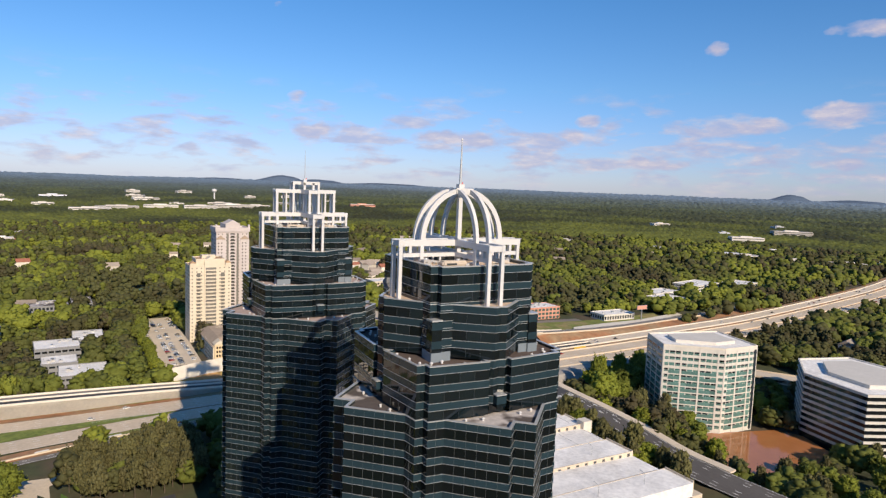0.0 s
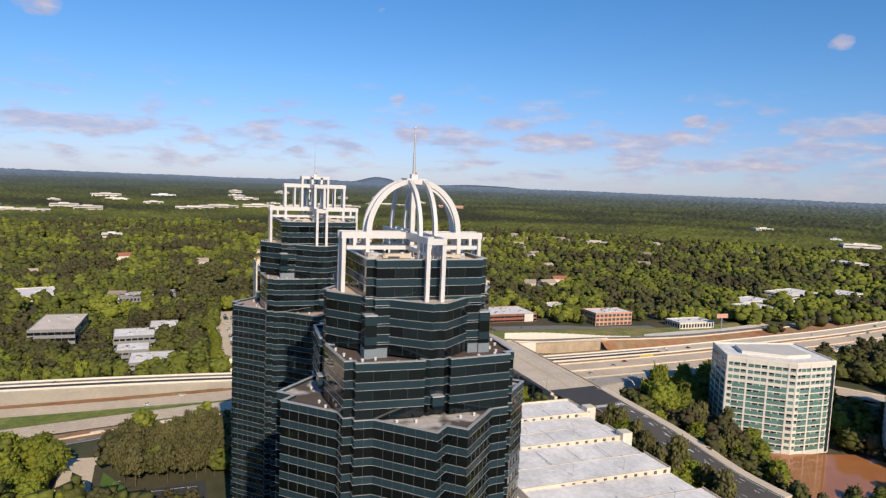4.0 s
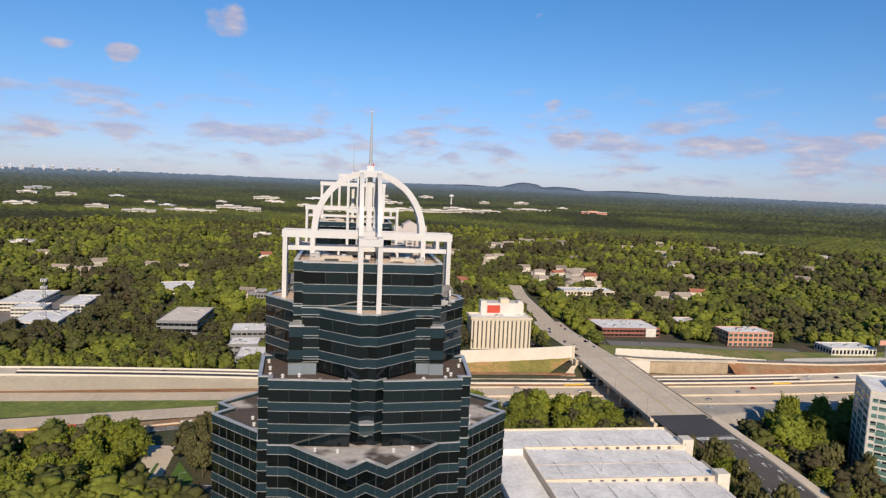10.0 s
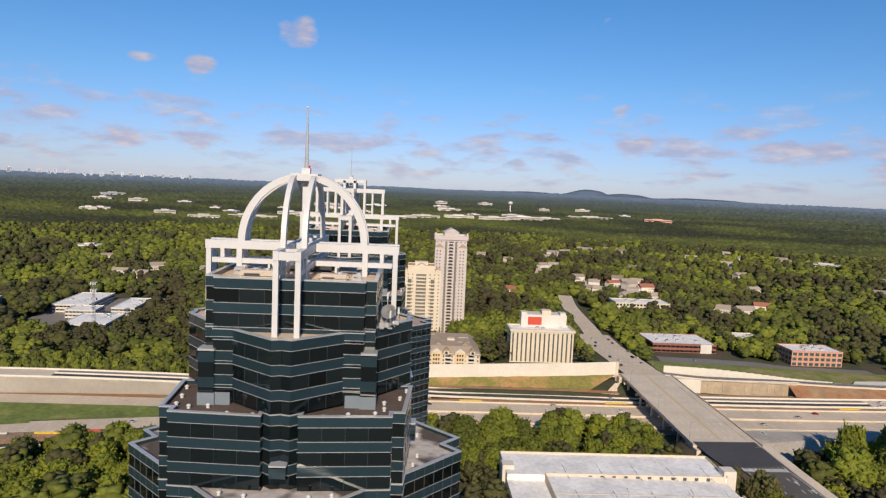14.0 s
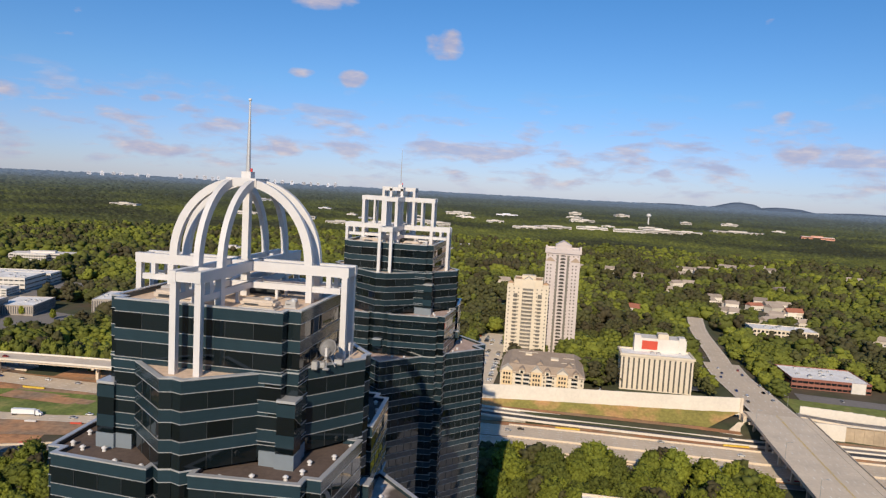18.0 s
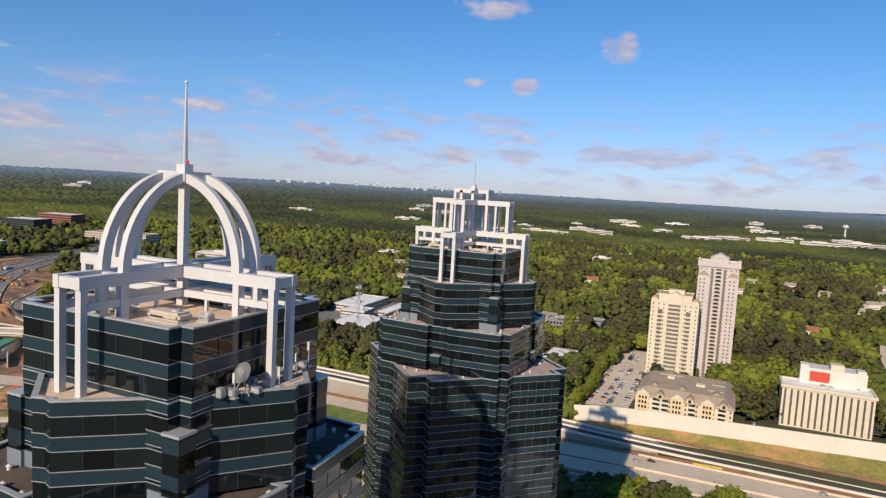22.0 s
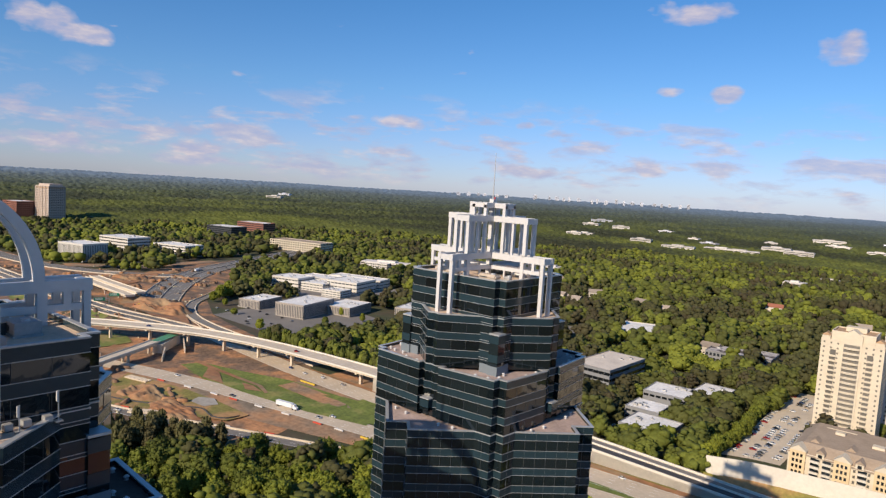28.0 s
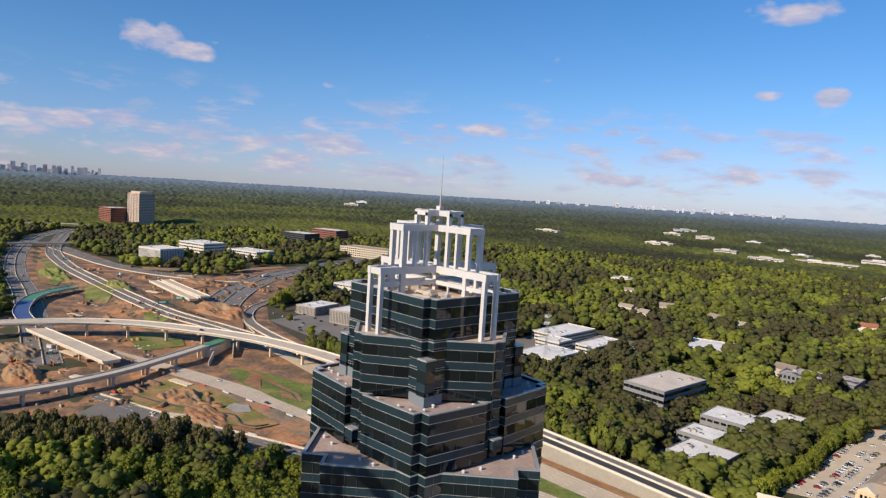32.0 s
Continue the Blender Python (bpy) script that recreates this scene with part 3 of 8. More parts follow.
def normals2(line):
    d = np.gradient(line[:, :2], axis=0)
    d /= np.linalg.norm(d, axis=1)[:, None]
    return np.stack([-d[:, 1], d[:, 0]], 1)


def ribbon(bm, line, off0, off1, z0, z1=None):
    """A strip along a line between two side offsets, z0 above it; with z1 a solid from z0 to z1."""
    n2 = normals2(line)
    a = line[:, :2] + n2 * off0
    b = line[:, :2] + n2 * off1
    rows = [[bm.verts.new((p[0], p[1], z + dz)) for p, z in zip(s, line[:, 2])] for s in (a, b) for dz in ((z0,) if z1 is None else (z0, z1))]
    if z1 is None:
        for k in range(len(line) - 1):
            bm.faces.new((rows[0][k], rows[0][k + 1], rows[1][k + 1], rows[1][k]))
    else:
        lo_a, hi_a, lo_b, hi_b = rows
        for k in range(len(line) - 1):
            for p, q in ((lo_a, hi_a), (hi_a, hi_b), (hi_b, lo_b), (lo_b, lo_a)):
                bm.faces.new((p[k], p[k + 1], q[k + 1], q[k]))
        bm.faces.new((lo_a[0], hi_a[0], hi_b[0], lo_b[0]))
        bm.faces.new((lo_b[-1], hi_b[-1], hi_a[-1], lo_a[-1]))
    return bm


def dashes(bm, line, off, width, dash, gap, z):
    """Painted dashes along a line."""
    seg = np.linalg.norm(np.diff(line[:, :2], axis=0), axis=1)
    s = np.concatenate([[0], np.cumsum(seg)])
    n2 = normals2(line)
    at = 0.0
    while at < s[-1] - dash:
        q = []
        for d in (at, at + dash):
            p = np.array([np.interp(d, s, line[:, c]) for c in range(3)])
            nn = np.array([np.interp(d, s, n2[:, c]) for c in range(2)])
            for o in ((off - width / 2, off + width / 2) if d == at else (off + width / 2, off - width / 2)):
                q.append(bm.verts.new((p[0] + nn[0] * o, p[1] + nn[1] * o, p[2] + z)))
        bm.faces.new(q[::-1])
        at += dash + gap


def patch(name, poly, mat, label, category, up=0.2, cuts=3, kind="structure"):
    """A piece of surface laid on the land."""
    bm = bmesh.new()
    bm.faces.new([bm.verts.new((*p, 0)) for p in poly])
    bmesh.ops.triangulate(bm, faces=bm.faces[:])
    for _ in range(cuts):
        long = [e for e in bm.edges if e.calc_length() > 14]
        if long:
            bmesh.ops.subdivide_edges(bm, edges=long, cuts=1)
            bmesh.ops.triangulate(bm, faces=bm.faces[:])
    co = np.array([v.co[:2] for v in bm.verts])
    z = land(co[:, 0], co[:, 1]) + up
    for v, zz in zip(bm.verts, z):
        v.co.z = zz
    for f in bm.faces:
        f.normal_update()
        if f.normal.z < 0:
            f.normal_flip()
    block_poly(poly)
    return tagged(part(name, bm, mat), label, category, kind=kind)

# ---------------------------------------------------------------- the two towers
PALE_MULLION = material("grey_mullion", (0.09, 0.10, 0.104), 0.4, 0.3, 0.1)
MULLION = material("dark_mullion", (0.05, 0.056, 0.06), 0.4, 0.2, 0.1)


def mirrored(octant):
    """The whole outline, counter-clockwise, from its points between the south axis and the south-east diagonal."""
    oct_ = [p for p in octant]
    quarter = list(oct_)
    for x, y in reversed(oct_):
        q = (-y, -x)
        if abs(q[0] - quarter[-1][0]) + abs(q[1] - quarter[-1][1]) > 0.01:
            quarter.append(q)
    out = []
    for turn in range(4):
        for x, y in quarter:
            for _ in range(turn):
                x, y = -y, x
            if not out or abs(x - out[-1][0]) + abs(y - out[-1][1]) > 0.01:
                out.append((x, y))
    if abs(out[0][0] - out[-1][0]) + abs(out[0][1] - out[-1][1]) < 0.01:
        out.pop()
    return out


PLAN_1 = mirrored([(0, -14.0), (12.2, -14.0), (12.2, -12.2)])
PLAN_2 = mirrored([(0, -19.7), (1.5, -20.2), (9.1, -13.95), (12.25, -13.95), (12.25, -12.25)])
PLAN_3 = mirrored([(0, -19.65), (1.5, -20.15), (2.9, -19.0), (2.9, -20.6), (17.5, -19.5), (17.5, -17.5)])
PLAN_4 = mirrored([(0, -27.0), (3.3, -30.2), (13.6, -19.9), (17.55, -19.55), (17.55, -17.55)])
FLOOR = 4.0
TIERS = [(PLAN_4, 0.0, 104.0), (PLAN_3, 104.0, 116.0), (PLAN_2, 116.0, 128.0), (PLAN_1, 116.0, 136.5)]

pane_bm = boxes((-0.5, 0.5, -0.03, 0.03, -0.5, 0.5))
PANE = bpy.data.meshes.new("window_pane")
pane_bm.to_mesh(PANE)
pane_bm.free()
PANE.materials.append(GLASS)


def tier(tower, plan, z0, z1, single, roof, rng):
    """One storey stack: core, spandrel bands, trim, panes, parapet and roof."""
    n = len(plan)
    core = bmesh.new()
    prism(core, inset(plan, 0.22), z0, z1 - 0.9, top=False)
    part("core_wall", core, GLASS, tower)
    trim = bmesh.new()
    bars = bmesh.new()
    outer, inner = inset(plan, -0.02), inset(plan, 0.2)
    z = z1
    first = True
    while z > z0 + 0.6:
        # band of teal panels below each floor line
        deep = 1.75
        lo = max(z0, z - deep)
        band = bmesh.new()
        ring(band, outer, inset(plan, 0.55) if first else inner, lo, z)
        part("spandrel_band", band, TEAL, tower)
        for zz in (z - 0.08, lo):
            ring(trim, inset(plan, -0.06), inner, zz, zz + 0.08)
        w0, w1 = max(z0, z - FLOOR), lo
        if w1 - w0 > 0.5:
            for k in range(n):
                a, b = Vector(plan[k]), Vector(plan[(k + 1) % n])
                length = (b - a).length
                count = max(1, round(length / (3.5 if single else 2.6)))
                step = length / count
                way = (b - a) / length
                turn = math.atan2(way.y, way.x)
                for c in range(count):
                    mid = a + way * (c + 0.5) * step
                    nrm = Vector((way.y, -way.x))
                    mid -= nrm * 0.06
                    if single:
                        ob = new("window_pane", PANE)
                        ob.parent = tower
                        ob.matrix_local = Matrix.LocRotScale((mid.x, mid.y, (w0 + w1) / 2), Euler((rng.gauss(0, 0.009), 0, turn + rng.gauss(0, 0.009))), (step - 0.06, 1, w1 - w0 - 0.02))
                    if c:
                        e = a + way * c * step
                        d = nrm * (0.03 if single else 0.05)
                        f = way * 0.025
                        quad = [e - f - d * 4, e + f - d * 4, e + f + d, e - f + d]
                        lo4 = [bars.verts.new((p.x, p.y, w0)) for p in quad]
                        hi4 = [bars.verts.new((p.x, p.y, w1 if single else z - 0.06)) for p in quad]
                        for s in range(4):
                            bars.faces.new((lo4[s], lo4[(s + 1) % 4], hi4[(s + 1) % 4], hi4[s]))
        z -= FLOOR
        first = False
    if not single:
        walls = bmesh.new()
        prism(walls, inset(plan, 0.08), z0, z1 - 1.8, top=False)
        part("window_wall", walls, GLASS, tower, "dark reflective ribbon windows")
    tagged(part("mullions", bars, MULLION if single else PALE_MULLION, tower, "slim metal window mullions"), kind="stuff")
    tagged(part("trim_grid", trim, TRIM, tower, "pale metal trim lines"), kind="stuff")
    cope = bmesh.new()
    ring(cope, inset(plan, -0.1), inset(plan, 0.6), z1, z1 + 0.14)
    part("coping", cope, TRIM, tower)
    slab = bmesh.new()
    sink = 0.75 if z1 > 130 else 0.3 if z1 > 120 else 0.6
    prism(slab, inset(plan, 0.45), z1 - 1.4, z1 - sink, top=True)
    part("roof_slab", slab, roof, tower)


def beam(bm, a, b, w, t):
    """A square-edged beam between two points, w wide sideways and t high."""
    a, b = Vector(a), Vector(b)
    way = (b - a).normalized()
    side = way.cross(Vector((0, 0, 1)))
    side = side.normalized() if side.length > 0.01 else Vector((1, 0, 0))
    up = side.cross(way)
    v = [bm.verts.new(p + side * sx * w / 2 + up * sy * t / 2) for p in (a, b) for sx, sy in ((-1, -1), (1, -1), (1, 1), (-1, 1))]
    for f in ((3, 2, 1, 0), (4, 5, 6, 7), (0, 1, 5, 4), (1, 2, 6, 5), (2, 3, 7, 6), (3, 0, 4, 7)):
        bm.faces.new([v[k] for k in f])
    return bm


def turned(p, quarter):
    x, y, z = p
    for _ in range(quarter):
        x, y = -y, x
    return (x, y, z)


def bar(name, tower, a, b, w, t, quarter=0, label=""):
    return part(name, beam(bmesh.new(), turned(a, quarter), turned(b, quarter), w, t), WHITE, tower, label)


def portal_frame(tower, reach=16.65, side=1.75):
    """The lower white frame: crossed pairs of rails on posts, on all four sides."""
    for q in range(4):
        for s in (-side, side):
            bar("rail", tower, (s, -reach - 0.6, 140.75), (s, 0.0, 140.75), 0.9, 1.5, q)
            bar("lower_rail", tower, (s, -reach + 0.6, 137.9), (s, 0.0, 137.9), 0.7, 0.9, q)
            bar("post", tower, (s, -reach, 127.3), (s, -reach, 140.0), 0.88, 0.88, q)
            bar("short_post", tower, (s, -14.2, 138.3), (s, -14.2, 140.0), 0.7, 0.9, q)
            bar("inner_post", tower, (s, -11.2, 135.8), (s, -11.2, 140.0), 0.95, 1.2, q)
            bar("middle_post", tower, (s, -6.0, 135.8), (s, -6.0, 138.0), 0.4, 0.4, q)
        bar("end_rail", tower, (-side + 0.4, -reach, 140.7), (side - 0.4, -reach, 140.7), 1.0, 1.3, q)
        bar("end_rail", tower, (-side + 0.4, -11.2, 140.7), (side - 0.4, -11.2, 140.7), 0.8, 1.2, q)


def spire(tower, z0, z1, base, thick):
    bm = boxes((-base, base, -base, base, z0, z0 + 1.0))
    foot_ = part("spire_base", bm, WHITE, tower)
    bm = bmesh.new()
    bmesh.ops.create_cone(bm, cap_ends=True, segments=10, radius1=thick, radius2=thick * 0.3, depth=z1 - z0 - 1, matrix=Matrix.Translation((0, 0, (z0 + 1 + z1) / 2)))
    part("needle", bm, TRIM, foot_)
    bm = bmesh.new()
    bmesh.ops.create_icosphere(bm, subdivisions=2, radius=thick * 0.65, matrix=Matrix.Translation((0, 0, z1)))
    part("finial", bm, WHITE, foot_)
    bm = bmesh.new()
    bmesh.ops.create_cone(bm, cap_ends=True, segments=10, radius1=0.16, radius2=0.14, depth=0.5, matrix=Matrix.Translation((0.55, 0, z0 + 1.25)))
    part("beacon", bm, material("red_beacon", (0.6, 0.03, 0.02), 0.4), foot_, "red aircraft warning light")


def arch_crown(tower, side=1.75):
    """Eight curved ribs that meet under the spire."""
    def rib(q, s):
        bm = bmesh.new()
        rows = []
        steps = 22
        for k in range(steps + 1):
            a = math.pi / 2 * k / steps
            row = []
            for r, hgt in ((10.3, 11.45), (11.55, 12.6)):
                row.append((-r * math.cos(a), 141.3 + hgt * math.sin(a)))
            rows.append(row)
        vs = []
        for (y0, za), (y1, zb) in rows:
            ring_ = []
            for sx in (-0.42, 0.42):
                for y, z in ((y0, za), (y1, zb)):
                    ring_.append(bm.verts.new(turned((s + sx, y, z), q)))
            vs.append(ring_)
        for a, b in zip(vs, vs[1:]):
            for i, j in ((0, 1), (1, 3), (3, 2), (2, 0)):
                bm.faces.new((a[i], a[j], b[j], b[i]))
        bmesh.ops.recalc_face_normals(bm, faces=bm.faces[:])
        part("arch_rib", bm, WHITE, tower)
    for q in range(4):
        for s in (-side, side):
            rib(q, s)
    bar("mast", tower, (0, 0, 135.8), (0, 0, 154.0), 1.05, 1.05)
    part("crown_plate", boxes((-2.4, 2.4, -2.4, 2.4, 152.6, 153.9)), WHITE, tower)
    spire(tower, 153.9, 165.7, 0.75, 0.38)


def stepped_crown(tower, side=1.75):
    """Two smaller square frames over the lower one."""
    for q in range(4):
        for s in (-side, side):
            bar("upper_rail", tower, (s, -12.0, 149.7), (s, 0, 149.7), 0.95, 1.4, q)
            bar("upper_post", tower, (s, -11.4, 141.4), (s, -11.4, 149.1), 0.9, 0.9, q)
            bar("inner_post", tower, (s, -5.0, 141.4), (s, -5.0, 153.0), 0.8, 0.8, q)
            bar("top_rail", tower, (s, -5.4, 152.9), (s, 0, 152.9), 0.85, 1.2, q)
            bar("inner_post", tower, (s, -7.8, 141.4), (s, -7.8, 149.1), 0.6, 0.6, q)
        bar("end_rail", tower, (-side + 0.4, -11.5, 149.7), (side - 0.4, -11.5, 149.7), 0.9, 1.3, q)
        bar("end_rail", tower, (-side + 0.4, -5.0, 152.9), (side - 0.4, -5.0, 152.9), 0.8, 1.1, q)
    bar("mast", tower, (0, 0, 135.8), (0, 0, 154.0), 1.0, 1.0)
    spire(tower, 153.4, 165.5, 0.6, 0.17)


def corner_boxes(tower):
    """Small glazed boxes in the notched corners and pale walls at the foot of the top block."""
    for q in range(4):
        for plan_r, z1, size in ((12.25, 124.5, 1.75),):
            x0, x1 = plan_r - 0.3, plan_r + size + 0.45
            pts = [turned((x, y, 0), q)[:2] for x, y in ((x0, -x1), (x1, -x1), (x1, -x0), (x0, -x0))]
            xs, ys = [p[0] for p in pts], [p[1] for p in pts]
            part("corner_bay", boxes((min(xs), max(xs), min(ys), max(ys), 117.5, z1)), GLASS, tower)
            part("corner_cap", boxes((min(xs) - 0.1, max(xs) + 0.1, min(ys) - 0.1, max(ys) + 0.1, z1, z1 + 0.35)), TRIM, tower)
            for zz in (118.4, 122.6):
                part("corner_band", boxes((min(xs) - 0.06, max(xs) + 0.06, min(ys) - 0.06, max(ys) + 0.06, zz, zz + 1.7)), TEAL, tower)
            wall_a = [turned((x, y, 0), q)[:2] for x, y in ((9.4, -14.12), (12.4, -13.6))]
            wall_b = [turned((x, y, 0), q)[:2] for x, y in ((13.6, -12.4), (14.12, -9.4))]
            for pair in (wall_a, wall_b):
                (ax, ay), (bx, by) = pair
                part("base_wall", boxes((min(ax, bx), max(ax, bx), min(ay, by), max(ay, by), 115.2, 117.5)), CLAD, tower)
            part("base_wall", boxes((min(xs) - 0.12, max(xs) + 0.12, min(ys) - 0.12, max(ys) + 0.12, 115.2, 117.5)), CLAD, tower, "pale grey wall panel")
        # glazed box under the point of each bay
        pts = [turned((x, y, 0), q)[:2] for x, y in ((-1.25, -21.5), (1.25, -21.5), (1.25, -19.0), (-1.25, -19.0))]
        xs, ys = [p[0] for p in pts], [p[1] for p in pts]
        part("point_bay", boxes((min(xs), max(xs), min(ys), max(ys), 105.6, 108.2)), GLASS, tower)
        part("point_cap", boxes((min(xs) - 0.1, max(xs) + 0.1, min(ys) - 0.1, max(ys) + 0.1, 108.2, 108.45)), TRIM, tower)
        for zz in (106.3,):
            part("point_band", boxes((min(xs) - 0.06, max(xs) + 0.06, min(ys) - 0.06, max(ys) + 0.06, zz, zz + 1.7)), TEAL, tower)


CLAD = material("grey_wall_panel", (0.17, 0.20, 0.225), 0.5, 0, 0.1, 0.5)
BEIGE = material("beige_plant_casing", (0.50, 0.42, 0.34), 0.6, 0.0, 0.15, 1.0)
DISH = material("weathered_grey_dish", (0.17, 0.17, 0.175), 0.6, 0.1, 0.2, 2.0)
MACHINE = material("galvanised_plant", (0.42, 0.41, 0.40), 0.5, 0.3, 0.2, 2.0)


def roof_things(tower, seed, dish):
    """Vents, plant, dish aerials and pipes that stand on the roofs."""
    rng = random.Random(seed)
    cx, cy = tower.location.x, tower.location.y
    vent = thing("roof_vent", "small white domed roof vent on a gravel roof", "roof vent", "roof vents")
    bm = bmesh.new()
    bmesh.ops.create_cone(bm, cap_ends=True, segments=10, radius1=0.28, radius2=0.22, depth=0.5, matrix=Matrix.Translation((0, 0, 0.25)))
    part("pipe", bm, WHITE, vent)
    bm = bmesh.new()
    bmesh.ops.create_cone(bm, cap_ends=True, segments=10, radius1=0.42, radius2=0.15, depth=0.25, matrix=Matrix.Translation((0, 0, 0.6)))
    part("cap", bm, WHITE, vent)
    spots = []
    for q in range(4):
        for x, y in ((15.0, -17.4), (16.2, -15.2), (6.5, -19.0), (11.0, -18.6), (18.8, -9.0), (19.0, -5.0), (15.5, -12.0)):
            p = turned((x + rng.uniform(-0.6, 0.6), y + rng.uniform(-0.6, 0.6), 115.4), q)
            spots.append(p)
        for x in (-9.0, -5.0, 5.0, 8.5):
            spots.append(turned((x, -23.0 + abs(x) * 0.2, 103.4), q))
    vent.matrix_world = pose(cx + spots[0][0], cy + spots[0][1], spots[0][2])
    for p in spots[1:]:
        copy_thing(vent, pose(cx + p[0], cy + p[1], p[2], 0, 0, rng.uniform(0, 90)))
    for k, (x, y, w, d, hh) in enumerate(((-6.2, -8.3, 6.6, 2.6, 1.5), (6.4, -8.3, 5.2, 2.6, 1.3), (-6.2, 8.3, 6.2, 2.6, 1.5), (5.4, 8.0, 3.6, 3.0, 1.8), (-10.6, -2.5, 2.0, 3.4, 1.2), (10.4, 3.2, 1.8, 2.6, 1.3), (10.2, -6.2, 1.6, 1.2, 1.0))):
        big = k < 3
        unit = thing("air_handler", "beige rooftop cooling unit with rounded casing" if big else "grey metal air handling unit on the tower roof", "air handler", "roof plant", at=(cx + x, cy + y, 135.75))
        bm = boxes((-w / 2, w / 2, -d / 2, d / 2, 0.25, hh))
        bmesh.ops.bevel(bm, geom=bm.edges[:], offset=0.35 if big else 0.08, segments=3, affect="EDGES")
        casing = part("casing", bm, BEIGE if big else MACHINE, unit)
        part("skid", boxes((-w / 2 - 0.1, w / 2 + 0.1, -d / 2 - 0.1, d / 2 + 0.1, 0, 0.25)), TRIM, unit)
        bm = bmesh.new()
        bmesh.ops.create_cone(bm, cap_ends=True, segments=14, radius1=0.55, radius2=0.5, depth=0.35, matrix=Matrix.Translation((w * 0.2, 0, hh + 0.12)))
        part("fan_hood", bm, TRIM, casing)
        part("louvre", boxes((-w * .35, w * .05, -d / 2 - 0.04, -d / 2 + 0.02, 0.6, hh - 0.5)), MULLION, casing)
    for k in range(5):
        a = rng.uniform(0, 6.28)
        x, y = 8.5 * math.cos(a), 8.5 * math.sin(a)
        duct = thing("roof_duct", "white insulated duct lying on the tower roof", "duct", "roof ducts", at=(cx + x, cy + y, 135.75), rz=rng.uniform(0, 180))
        bm = bmesh.new()
        bmesh.ops.create_cone(bm, cap_ends=True, segments=10, radius1=0.3, radius2=0.3, depth=4.2, matrix=Matrix.Translation((0, 0, 0.55)) @ Matrix.Rotation(math.pi / 2, 4, "Y"))
        part("pipe", bm, WHITE, duct)
        for u in (-1.5, 1.5):
            part("saddle", boxes((u - .1, u + .1, -.3, .3, 0, .45)), MACHINE, duct)
    well = thing("lift_house", "low dark lift motor house on the tower roof", "lift house", at=(cx + 0.2, cy + 5.0, 135.75))
    part("wall", boxes((-4.5, 4.5, -2.4, 2.0, 0, 1.5)), MULLION, well)
    part("roof", boxes((-4.7, 4.7, -2.6, 2.2, 1.5, 1.7)), BEIGE, well)
    if dish:
        for q, n in ((1, 4), (3, 2)):
            for k in range(n):
                x, y, z = turned((-6.0 + k * 1.9 + (2.4 if k > 1 else 0), -15.9 + 0.5 * (k % 2), 127.7), q)
                r = (1.35, 0.5, 0.7, 0.45)[k % 4]
                d = thing("satellite_dish", "grey satellite dish on a tripod on the roof", "satellite dish", "roof dishes", at=(cx + x, cy + y, z), rz=rng.uniform(-30, 30))
                bm = bmesh.new()
                tilt = Matrix.Translation((0, 0, r * 1.9)) @ Matrix.Rotation(radians(62), 4, "X")
                turns = [[bm.verts.new(tilt @ Vector((r * u * math.cos(w_), r * u * math.sin(w_), r * 0.42 * u * u - 0.25 * r + off_))) for w_ in (k_ * math.pi / 10 for k_ in range(20))] for u, off_ in ((0.06, 0), (0.4, 0), (0.75, 0), (1.0, 0), (1.0, -0.06 * r), (0.75, -0.06 * r), (0.4, -0.07 * r), (0.06, -0.1 * r))]
                for ra, rb in zip(turns, turns[1:] + turns[:1]):
                    for k_ in range(20):
                        bm.faces.new((ra[k_], ra[k_ - 1], rb[k_ - 1], rb[k_]))
                bmesh.ops.recalc_face_normals(bm, faces=bm.faces[:])
                bowl = part("reflector", bm, DISH, d, smooth=True)
                part("feed_arm", beam(bmesh.new(), (0, -r * .1, r * 1.2), (0, -r * 0.85, r * 2.3), 0.06, 0.06), TRIM, bowl)
                for ang in (0, 120, 240):
                    part("leg", beam(bmesh.new(), (math.cos(radians(ang)) * r * 0.9, math.sin(radians(ang)) * r * 0.9, 0), (0, 0, r * 1.4), 0.09, 0.09), TRIM, d)


